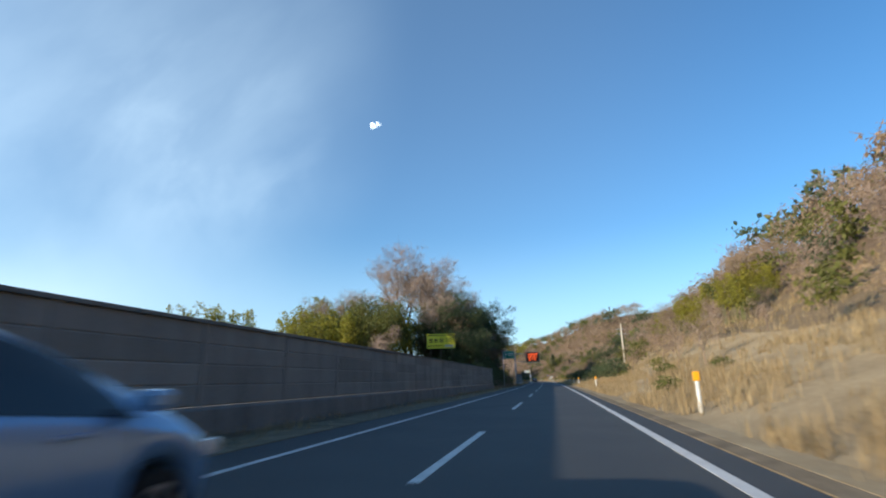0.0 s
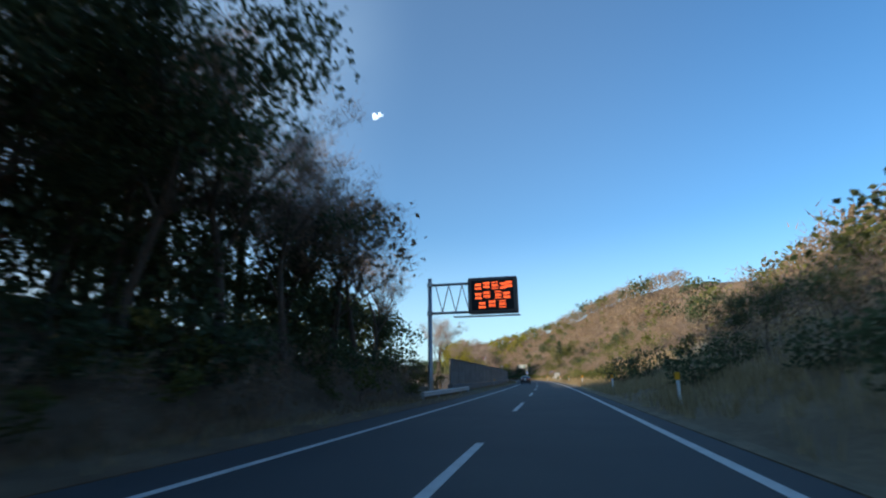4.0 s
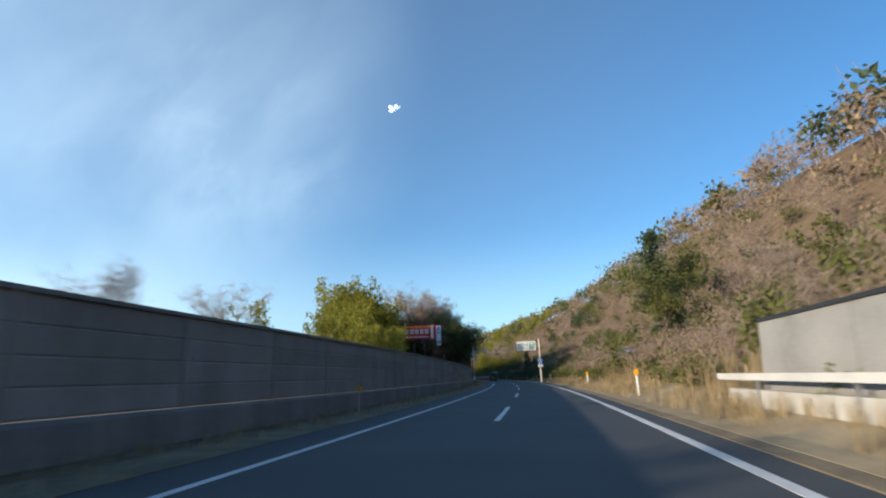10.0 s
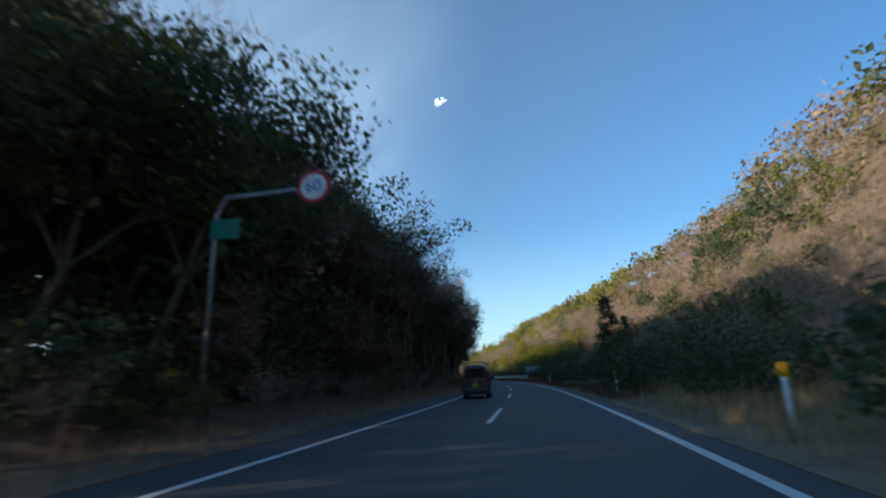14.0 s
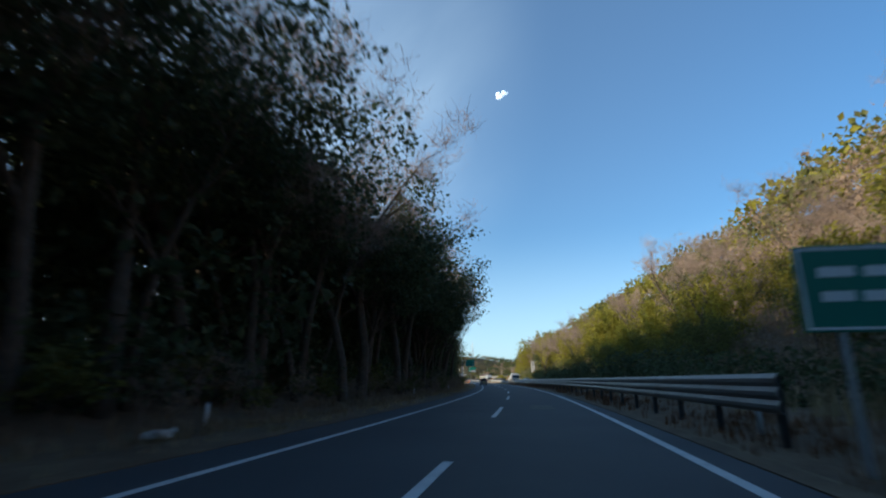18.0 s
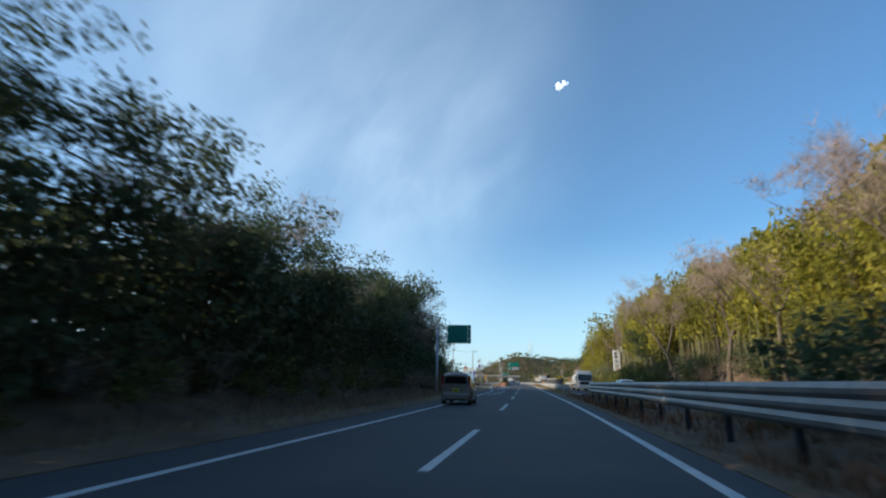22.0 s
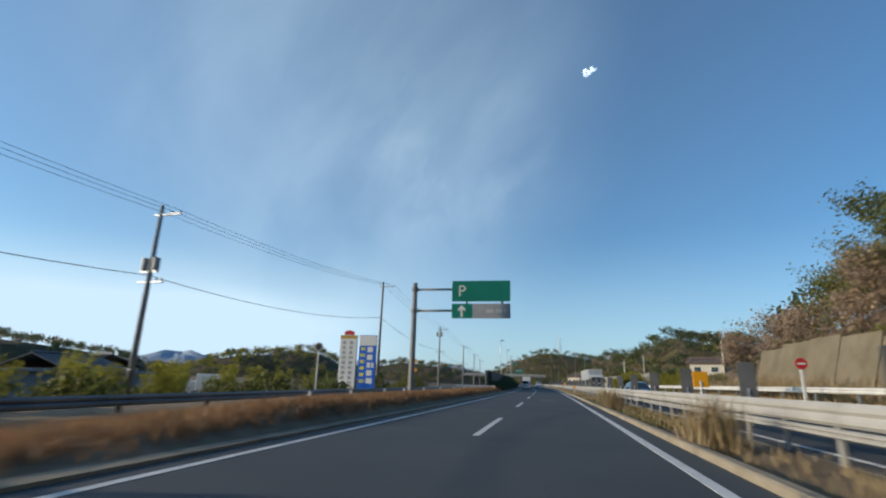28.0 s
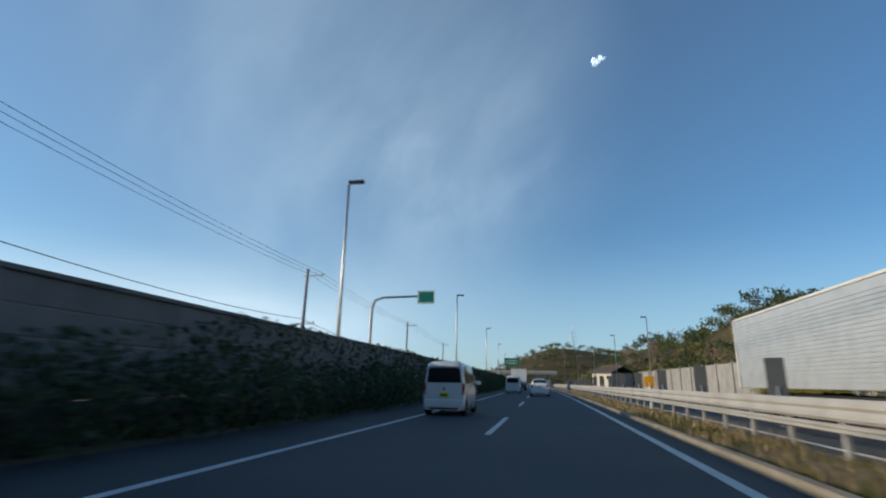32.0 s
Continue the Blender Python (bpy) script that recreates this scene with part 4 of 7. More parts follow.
for s in np.arange(-10, 728, 4.4):
    start = key(s, [(0, 20), (60, 17), (110, 17), (160, 22), (240, 15), (330, 16), (480, 22), (690, 25), (697, 44), (730, 44)])
    d = start
    while d < 68:
        open_grass = (s < 80 or 140 < s < 225) and d < 27
        if not (open_grass and rnd.random() < .8):
            ss_, dd_ = s + rnd.uniform(-2, 2), d + rnd.uniform(-1.5, 1.5)
            far_tree(pick(ss_, dd_, True), at(ss_, dd_, ground_z(ss_, dd_) - .3), rnd.uniform(.75, 1.35) * (1.1 if d > 40 else (.8 if d > 26 else (.62 if not 290 < s < 400 else .48))), d > 36)
        d += rnd.uniform(3.6, 5.4) * (1 + d / 120)
# low brush over the whole slope
for s in np.arange(0, 726, 3.2):
    d = key(s, [(0, 12), (60, 11), (110, 11), (160, 13), (225, 12), (330, 11), (420, 13), (480, 18), (690, 23), (697, 38), (730, 38)])
    while d < 58:
        thin = (s < 80 or 140 < s < 225) and d < 24
        if rnd.random() > (.45 if thin else .12):
            ss_, dd_ = s + rnd.uniform(-1.5, 1.5), d + rnd.uniform(-1, 1)
            far_tree(("brown", "brown", "bare", "olive")[rnd.integers(4)], at(ss_, dd_, ground_z(ss_, dd_) - .2), rnd.uniform(.3, .6), d > 24)
        d += rnd.uniform(2.4, 3.8) * (1 + d / 60)
for s in np.arange(330, 560, 4.5):
    for d in (-22, -28, -35):
        far_tree(pick(s, d, False), at(s, d, ground_z(s, d) - .3), rnd.uniform(.8, 1.3) * (1 if s < 490 else .8))

# withered scrub close to the road
for s in np.arange(226, 560, 2.0):
    e = key(s, EDGE_RIGHT)
    d = max(7.6, e + 1.5) + rnd.uniform(0, 1.2)
    while d < e + 17:
        ss_, dd_ = s + rnd.uniform(-1, 1), d + rnd.uniform(-.6, .6)
        far_tree(("brown", "brown", "bare", "bare", "olive")[rnd.integers(5)], at(ss_, dd_, ground_z(ss_, dd_) - .2), rnd.uniform(.26, .5))
        d += rnd.uniform(1.7, 2.8)

# dead undergrowth along the foot of the left-hand wood
for s0, s1 in ((77, 134), (326, 552)):
    for s in np.arange(s0, s1, 1.5):
        for d in (-7.4, -8.6, -10):
            ss_, dd_ = s + rnd.uniform(-.8, .8), d + rnd.uniform(-.5, .5)
            far_tree(("brown", "brown", "bare", "olive")[rnd.integers(4)], at(ss_, dd_, ground_z(ss_, dd_) - .15), rnd.uniform(.14, .34))
# ---- hills in the distance ----
HILL_SOIL = material("wooded hill ground", [(.03, .03, .012), (.06, .05, .02), (.1, .08, .04)], .95, .1, fine=1.5)


def far_hill(s, d, along_r, across_r, top, label, kinds, spacing, scale):
    a = heading(min(s, 900))
    c = at(s, d)
    verts, faces, n = [], [], 22
    lift = lambda x, y: top * math.exp(-((x * x + y * y) * 1.9) ** 1.5) * (1 + .25 * noise.noise((x * 2.3 + s, y * 2.3, 1))) - top * .12
    spot = lambda x, y: c + Vector((x * across_r * math.cos(a) - y * along_r * math.sin(a), x * across_r * math.sin(a) + y * along_r * math.cos(a), lift(x, y)))
    for i in range(n + 1):
        for j in range(n + 1):
            verts.append(spot(i / n * 2.6 - 1.3, j / n * 2.6 - 1.3))
    for i in range(n):
        for j in range(n):
            b = i * (n + 1) + j
            faces.append((b, b + n + 1, b + n + 2, b + 1))
    tagged(new("distant_hill", mesh_of("distant_hill", verts, faces, HILL_SOIL)), label, "hill", kind="structure")
    count = int(4 * across_r * along_r / spacing ** 2)
    for _ in range(count):
        x, y = rnd.uniform(-1, 1), rnd.uniform(-1, 1)
        p = spot(x, y)
        if p.z > -.5 and (p - at(min(s, 800), 0)).length > 5:
            far_tree(kinds[rnd.integers(len(kinds))], p - Vector((0, 0, .4)), rnd.uniform(.8, 1.3) * scale, True)


far_hill(864, 74, 95, 42, 23, "wooded evergreen hill beyond the oncoming carriageway", ["green", "green", "olive", "bare"], 5, .8)
far_hill(930, 150, 150, 75, 31, "low brown wooded ridge beyond the oncoming carriageway", ["brown", "olive", "bare"], 7.5, .9)
far_hill(930, 62, 90, 42, 19, "low wooded hill beyond the oncoming carriageway", ["green", "olive", "brown"], 5.5, .8)
far_hill(1330, 70, 160, 150, 44, "distant wooded ridge across the end of the valley", ["brown", "olive", "green"], 10, 1.0)
far_hill(1280, -120, 140, 110, 24, "distant wooded ridge beside the road", ["brown", "olive", "green"], 11, 1.1)
far_hill(1010, -185, 110, 80, 22, "wooded evergreen hill beyond the houses", ["green", "olive", "bamboo", "brown"], 7, .9)
far_hill(900, -330, 150, 110, 22, "wooded hill beyond the fields", ["green", "olive", "brown"], 10, 1.0)
# pale blue-grey: distance haze is put into the mountains' base colour
MOUNTAIN = material("blue-grey mountains, haze in the colour", [(.3, .36, .43), (.32, .38, .45)], 1, .002, fine=.02, bump=0)
for s, d, r, h in [(3100, -1150, 520, 125), (3300, -800, 420, 100), (3000, -1650, 620, 110), (3700, -350, 480, 100)]:
    c = at(1800, 0) + Vector((-math.sin(radians(32.5)), math.cos(radians(32.5)), 0)) * (s - 1800) + Vector((math.cos(radians(32.5)), math.sin(radians(32.5)), 0)) * d
    verts, faces, n = [c + Vector((0, 0, h))], [], 40
    for k in range(1, 9):
        for j in range(n):
            a = 2 * math.pi * j / n
            rr = r * k / 8
            verts.append(c + Vector((math.cos(a) * rr, math.sin(a) * rr, h * (1 - k / 8) ** .9 * (1 + .3 * noise.noise((math.cos(a) * 2 + s, math.sin(a) * 2, k * .5))) - 3)))
    for j in range(n):
        faces.append((0, 1 + j, 1 + (j + 1) % n))
        for k in range(7):
            b, e = 1 + k * n, 1 + (k + 1) * n
            faces.append((b + j, e + j, e + (j + 1) % n, b + (j + 1) % n))
    tagged(new("mountain", mesh_of("mountain", verts, faces, MOUNTAIN)), "blue mountain on the horizon, haze put into its colour", "mountain", kind="structure")
WOOD_SAY = {"brown": "brown winter oak wood on the hillside", "bare": "leafless grey-brown wood on the hillside", "green": "dark evergreen wood on the hillside", "olive": "olive-green wood on the hillside", "bamboo": "yellow-green bamboo grove on the hillside"}
for kind, (wood, crown) in WOODS.items():
    w = tagged(new("wood", wood.mesh("wood", TWIG if kind in ("bare", "brown") else BARK)), WOOD_SAY[kind], "wood", kind="stuff")
    if crown.n:
        tagged(new("foliage", crown.mesh("foliage", HILLSIDE[kind])), WOOD_SAY[kind], "wood", kind="stuff")


# ---- grass ----
def grass(name, label, mat, spots, height, blades, width=.012, bow=.5):
    rng, soup = np.random.default_rng(len(spots)), Soup()
    base = np.repeat(np.array(spots), blades, 0)
    n = len(base)
    base = base + rng.normal(0, .12, (n, 3)) * [1, 1, 0]
    a = rng.uniform(0, 2 * math.pi, n)
    out = np.stack([np.cos(a), np.sin(a), np.zeros(n)], 1)
    side = np.stack([-np.sin(a), np.cos(a), np.zeros(n)], 1)
    h = (height * rng.uniform(.4, 1.25, n))[:, None]
    lean = (rng.uniform(.1, bow, n))[:, None] * h
    v = np.stack([base - side * width, base + side * width, base + [0, 0, 1] * h * .6 + out * lean * .35 + side * width * .7,
                  base + [0, 0, 1] * h * .6 + out * lean * .35 - side * width * .7, base + [0, 0, 1] * h + out * lean], 1).reshape(-1, 3)
    i = np.arange(n)[:, None] * 5
    soup.add(v, np.concatenate([i + [[0, 1, 2]], i + [[0, 2, 3]], i + [[3, 2, 4]]]))
    return tagged(new(name, soup.mesh(name, mat)), label, "grass", kind="stuff")


def spots(s0, s1, count, d0, d1, sink=.03):
    out = []
    for _ in range(count):
        s, d = rnd.uniform(s0, s1), rnd.uniform(d0, d1)
        if noise.noise((s * .12, d * .5, 5)) + rnd.normal(0, .3) > -.12:
            out.append(tuple(at(s, d, ground_z(s, d) - sink)))
    return out


grass("dry_grass", "tall straw-coloured dry grass on the verge", STRAW, spots(0, 345, 13000, 4.95, 9.5), .5, 10, .01)
grass("dry_grass", "short straw-coloured dry grass on the bank", STRAW, spots(0, 240, 13000, 8, 26), .55, 8, .014)
grass("dry_grass", "sparse straw grass along the barrier's foot", STRAW, spots(0, 550, 5000, -6.6, -4.4), .22, 7)
grass("dry_grass", "brown dead grass below the guard rail", LEAF_RUST, spots(345, 545, 4200, 4.7, 7.5), .3, 7)
grass("dry_grass", "straw-coloured dry grass among the scrub", STRAW, spots(225, 545, 9000, 6.8, 24), .75, 6, .02)
grass("reeds", "tall dry reeds before the weathered slope wall", STRAW, spots(612, 690, 2600, 16.9, 18.6), 2.2, 8, .03, .3)
grass("dead_grass", "brown dead grass along the foot of the wood", LEAF_BROWN, spots(76, 134, 1500, -8, -5.3) + spots(330, 552, 4500, -8, -5.3), .3, 7, .014)
grass("pampas_grass", "tall pale plumes of pampas grass on the bank", STRAW, spots(184, 275, 420, 6.8, 10), 1.5, 30, .008, .5)
grass("median_grass", "brown and green grass in the median", STRAW, spots(556, 800, 3600, 4.6, 6.4), .28, 7)
grass("median_grass", "short green grass in the median", GREEN_GRASS, spots(640, 800, 6500, 4.55, 6.3), .15, 8, .012)
bank_spots = []
for _ in range(5200):
    q, w = rnd.uniform(628, 692), rnd.uniform(-7.0, -4.3)
    bank_spots.append(tuple(at(q, w, bank_z(q, w) - .02)))
grass("strip_grass", "reddish dry grass on the strip beside the exit road", foliage("reddish dry grass", [(.18, .09, .045), (.32, .18, .09), (.43, .28, .15)]), bank_spots, .27, 8)
for s in (636, 652, 657):
    grass("grass_tuft", "tall dry tuft of grass at the kerb", STRAW, [tuple(at(s + rnd.normal(0, .35), 4.9 + rnd.normal(0, .2), 0)) for _ in range(26)], .9, 20, .012)
# ---- guard rails ----
def w_beam(d, z0, z1, out=-1):
    """Outline of a corrugated beam, of three waves where it is tall, else of two; they bulge towards out."""
    h = z1 - z0
    waves = 3 if h > .5 else 2
    f = [(0, 0)]
    for k in range(waves):
        f += [((k + .3) / waves, .055), ((k + .62) / waves, .055), ((k + 1) / waves, .012 if k < waves - 1 else 0)]
    front = [(d + out * x, z0 + u * h) for u, x in f]
    back = [(d + out * (x - .012), z0 + u * h) for u, x in f]
    return (front + back[::-1]) if out < 0 else (back + front[::-1])


def guard_rail(s0, s1, d, beams, mat, post_mat, gap, label, out=-1, bay=4.0, z=0.0, post_w=.06):
    rail = thing("guard_rail", Matrix(), label, "guard rail")
    n = int((s1 - s0) / bay)
    for i in range(n):
        for z0, z1 in beams:
            strip("beam", s0 + bay * i + .01, s0 + bay * (i + 1) - .01, [((lambda q: (lambda s: d(s) + q))(x) if callable(d) else d + x, y + z) for x, y in w_beam(0, z0, z1, out)], mat, 2, rail)
    top = max(b[1] for b in beams)
    first = None
    for i in range(int((s1 - s0) / gap) + 1):
        s = s0 + .3 + gap * i
        if first is None:
            first = part("post", merged(box((-post_w, -post_w, -.4), (post_w, post_w, top - .04), .012), box((-post_w - .03, -.03, top - .22), (-post_w, .03, top - .08))), post_mat, rail)
            o = first
        else:
            o = new("post", first.data)
            o.parent = rail
        o.matrix_world = stand(s, (d(s) if callable(d) else d) - out * (post_w + .035), z)
    return rail


# this beam and the exit road's use the steel darkened for shade
guard_rail(419, 532, 5.35, [(.6, 1.27)], SHADED_STEEL, DARK_STEEL, 3.0, "galvanised steel guard rail with three ribs, in shade and darkened in colour")
guard_rail(558, 850, 6.25, [(.62, 1.0), (.42, .58)], RAIL_GREY, RAIL_GREY, 2.0, "dusty grey guard rail along the grassy median", post_w=.045)
guard_rail(520, 720, 15.9, [(.95, 1.25)], WHITE_STEEL, STEEL, 4.0, "white guard rail beyond the oncoming carriageway", z=.15)
RAMP_RAIL = [(552, -6.4), (572, -8.6), (600, -10), (640, -10.6), (694, -11.2)]
guard_rail(553, 697, line(RAMP_RAIL, 0), [(.2, .52)], SHADED_STEEL, DARK_STEEL, 4.0, "low steel guard rail beside the exit road, colour darkened for shade", 1)
guard_rail(119, 135, -5.3, [(.2, .5)], WHITE_STEEL, STEEL, 4.0, "short white guard rail at the foot of the sign mast", 1)
terminal = thing("rail_end", stand(694, -5.4), "weathered concrete post and rail end before the dark barrier", "rail end")
part("post", box((-.12, -.12, -.2), (.12, .12, .75), .02), PALE_CONCRETE, terminal)
part("beam", box((-5.4, -.05, .5), (.1, .03, .78), .02), STEEL, terminal)
fins = None
for i in range(42):
    s = 574 + 5.9 * i
    m = stand(s, 6.62, 0, -12)
    if fins is None:
        fins = thing("glare_screen", m, "dark grey upright anti-glare plate on the median rail", "glare screen", "glare screens on the median")
        part("plate", box((-.2, -.02, .95), (.2, .02, 1.85), .012), material("dark grey plate", [(.06, .065, .07), (.1, .105, .11)], .7, 2, bump=.1), fins)
        part("bracket", box((-.03, -.05, .3), (.03, .05, 1.2), .005), STEEL, fins)
    else:
        copy_thing(fins, m)

# ---- reflector posts ----
LEFT_POSTS = [(422.0, -7.26), (448.0, -7.14), (472.0, -7.02)]
LITTER_SPOT = (419.0, -6.26)
marker = None
for s in (16, 51, 80, 95, 112, 131, 160, 188, 213, 257, 276, 312, 333, 351, 392, 421):
    m = stand(s, 5.75, ground_z(s, 5.75) - .05)
    if marker is None:
        marker = thing("delineator", m, "white reflector post with an orange top in dry grass", "delineator", "reflector posts")
        part("post", tube([(0, 0, -.2), (0, 0, .95)], [.055, .055], 10), SIGN_WHITE, marker, smooth=True)
        part("reflector", box((-.09, -.05, .95), (.09, .05, 1.22), .03), SIGN_ORANGE, marker, "orange reflector head")
    else:
        copy_thing(marker, m)
disc = None
for s in (161, 191, 221, 251, 281, 300):
    m = stand(s, -5.6, 0)
    if disc is None:
        disc = thing("delineator", m, "thin post with a round orange reflector beside the barrier", "delineator", "reflector posts")
        part("post", tube([(0, 0, -.2), (0, 0, .8)], [.025, .025], 8), STEEL, disc)
        part("reflector", tube([(0, -.03, .86), (0, .03, .86)], [.1, .1], 16), SIGN_ORANGE, disc, "round orange reflector")
    else:
        copy_thing(disc, m)
for s, d in LEFT_POSTS:
    y = thing("marker_post", stand(s, d, ground_z(s, d)), "short white marker post in dead leaves", "post", "short posts below the wood")
    part("post", tube([(0, 0, -.2), (0, 0, .52)], [.05, .05], 10), SIGN_WHITE, y, smooth=True)
    part("cap", tube([(0, 0, .52), (0, 0, .58)], [.055, .03], 10), SIGN_GREY, y)
bag = thing("plastic_bag", stand(LITTER_SPOT[0], LITTER_SPOT[1], ground_z(*LITTER_SPOT), 20), "crumpled white plastic bag lying on dead leaves", "bag")
bm = bmesh.new()
bmesh.ops.create_icosphere(bm, subdivisions=3, radius=.2)
for v in bm.verts:
    v.co = Vector((v.co.x * 1.5, v.co.y, max(-.05, v.co.z * .6))) * (1 + .35 * noise.noise(v.co * 9)) + Vector((0, 0, .06))
part("sack", bm, SIGN_WHITE, bag)
knot = bmesh.new()
bmesh.ops.create_cone(knot, cap_ends=True, segments=9, radius1=.02, radius2=.07, depth=.12, matrix=Matrix.Translation((.26, 0, .15)) @ Matrix.Rotation(.8, 4, "Y"))
part("knot", knot, SIGN_WHITE, bag)
stub = None
for s in (641, 645, 649, 653, 658, 663, 668, 674, 680, 686):
    m = stand(s, -6.5 + .1 * math.sin(s), bank_z(s, -6.5))
    if stub is None:
        stub = thing("marker_post", m, "short white marker post in reddish dry grass", "post", "short posts by the exit road")
        part("post", box((-.05, -.05, -.2), (.05, .05, .46), .015), SIGN_WHITE, stub)
        part("cap", box((-.055, -.055, .46), (.055, .055, .5), .015), PALE_CONCRETE, stub)
    else:
        copy_thing(stub, m)
for s, d, h in [(558, 5.6, 1.2), (720, 4.9, 1.0), (690, 4.9, 1.0), (642.6, 6.5, 1.6), (741, 6.4, 1.5)]:
    y = thing("delineator", stand(s, d), "white post with a yellow reflector plate in the median", "delineator", "reflector posts")
    part("post", tube([(0, 0, -.2), (0, 0, h - .2)], [.04, .04], 8), SIGN_WHITE, y)
    part("reflector", box((-.13 if h < 1.4 else -.24, -.02, h - (.25 if h < 1.4 else .4)), (.13 if h < 1.4 else .24, .02, h + .1), .02), SIGN_ORANGE, y, "yellow reflector plate")
drum = thing("crash_cushion", stand(623, -4.3), "yellow and pink water-filled crash cushion on the gore", "crash cushion")
part("drum", merged(box((-.42, -.35, .12), (.42, .35, .8), .06)), material("pink faded plastic", [(.5, .2, .16), (.62, .32, .25)], .5, 3), drum, "faded pink body")
part("lid", box((-.45, -.38, .8), (.45, .38, .95), .05), SIGN_ORANGE, drum, "yellow lid")
for x in (-.28, .28):
    part("foot", box((x - .13, -.33, 0), (x + .13, .33, .12), .03), SIGN_ORANGE, drum)


# ---- signs ----
def mast(parent, h, r, mat, arms=(), reach=0.0, arm_r=.05):
    part("pole", tube([(0, 0, -.3), (0, 0, .3), (0, 0, h)], [r * 1.15, r * 1.1, r * .85], 14), mat, parent, smooth=True)
    part("base_plate", box((-r * 2, -r * 2, -.02), (r * 2, r * 2, .04), .01), STEEL, parent)
    for z in arms:
        part("arm", tube([(0, 0, z), (reach, 0, z)], [arm_r, arm_r], 10), mat, parent, smooth=True)
        part("clamp", tube([(0, 0, z - .12), (0, 0, z + .12)], [r * 1.25, r * 1.25], 12), mat, parent)


def board(parent, x0, z0, x1, z1, mat, y=-.08, rim=None, name="board", label="", thick=.05):
    b = part(name, box((x0, y, z0), (x1, y + thick, z1), .015), mat, parent, label)
    for z in np.linspace(z0, z1, 4)[1:-1]:
        part("stiffener", box((x0 + .05, y + thick + .002, z - .04), (x1 - .05, y + thick + .05, z + .04)), STEEL, b)
    if rim:
        w = .035
        for lo, hi in [((x0, z0), (x1, z0 + w)), ((x0, z1 - w), (x1, z1)), ((x0, z0 + w), (x0 + w, z1 - w)), ((x1 - w, z0 + w), (x1, z1 - w))]:
            part("rim", box((lo[0] + .03, y - .004, lo[1] + (.03 if lo[1] == z0 else -.03 if lo[1] > z1 - .1 else 0)), (hi[0] - .03 if hi[0] - lo[0] > .1 else hi[0] + .03, y + .002, hi[1] + (.03 if lo[1] == z0 else -.03 if lo[1] > z1 - .1 else 0))), rim, b)
    return b


def bars(parent, x0, z0, x1, z1, mat, rows, cols, y, seed=1, fill=.7, name="text_bar"):
    """Plain bars where writing cannot be read."""
    rng = np.random.default_rng(seed)
    h = (z1 - z0) / rows
    for r in range(rows):
        x = x0
        while x < x1 - .02:
            w = (x1 - x0) / cols * rng.uniform(.6, 1.2)
            part(name, box((x, y - .006, z1 - (r + fill) * h), (min(x + w * .8, x1), y - .002, z1 - r * h - h * (1 - fill) * .3)), mat, parent)
            x += w


def arrow(parent, x, z, h, mat, y, lean=0.0):
    v = [(-.09, -.5), (.09, -.5), (.09, .12), (.3, .0), (.3, .18), (0, .5), (-.3, .18), (-.3, .0), (-.09, .12)]
    c, s_ = math.cos(lean), math.sin(lean)
    part("arrow", prism([(x + (a * c - b * s_) * h, z + (a * s_ + b * c) * h) for a, b in v], y - .004, y), mat, parent)


def prism(outline, y0, y1):
    """An outline in x and z, made solid between y0 and y1."""
    bm = bmesh.new()
    a = [bm.verts.new((x, y0, z)) for x, z in outline]
    b = [bm.verts.new((x, y1, z)) for x, z in outline]
    n = len(a)
    bm.faces.new(a)
    bm.faces.new(b[::-1])
    for i in range(n):
        bm.faces.new((a[(i + 1) % n], a[i], b[i], b[(i + 1) % n]))
    bmesh.ops.recalc_face_normals(bm, faces=bm.faces)
    return bm


# yellow advertising board on the left bank
bb = thing("billboard", stand(78.3, -15.1, 4.2, 8), "faded yellow advertising board on wooden posts among trees", "billboard")
board(bb, -2.25, 2.05, 2.25, 4.35, SIGN_YELLOW)
for x in (-1.7, 0, 1.7):
    part("post", tube([(x, .05, -2.5), (x, .05, 4.2)], [.07, .06], 8), BARK, bb)
bars(bb, -2.0, 3.95, 2.0, 4.2, INK, 1, 12, -.08, 1)
for i, x in enumerate((-1.55, -.75, .1)):
    for z in (3.0, 3.22, 3.44):
        part("text_bar", box((x - .3, -.086, z), (x + .3, -.082, z + .13)), INK, bb)
bars(bb, .85, 2.95, 2.05, 3.7, INK, 3, 4, -.08, 2, .5)
bars(bb, -2.0, 2.3, .5, 2.55, INK, 1, 9, -.08, 3)
part("strip", box((.6, -.086, 2.25), (2.0, -.082, 2.6)), SIGN_GREY, bb, "pale blue-grey strip")

# small green direction sign with a post
g1 = thing("direction_sign", stand(90.3, -6.35), "small green direction sign on a grey post under trees", "road sign")
mast(g1, 6.2, .06, STEEL, (5.0, 5.8), 1.0, .03)
board(g1, .1, 4.75, 2.0, 6.1, SIGN_GREEN, rim=SIGN_WHITE)
part("arrow", prism([(.45, 5.0), (.55, 5.0), (.55, 5.4), (.75, 5.75), (.65, 5.8), (.5, 5.55), (.38, 5.8), (.28, 5.75), (.45, 5.4)], -.09, -.081), SIGN_WHITE, g1)
bars(g1, .95, 5.1, 1.85, 5.75, SIGN_WHITE, 2, 3, -.08, 4, .55)

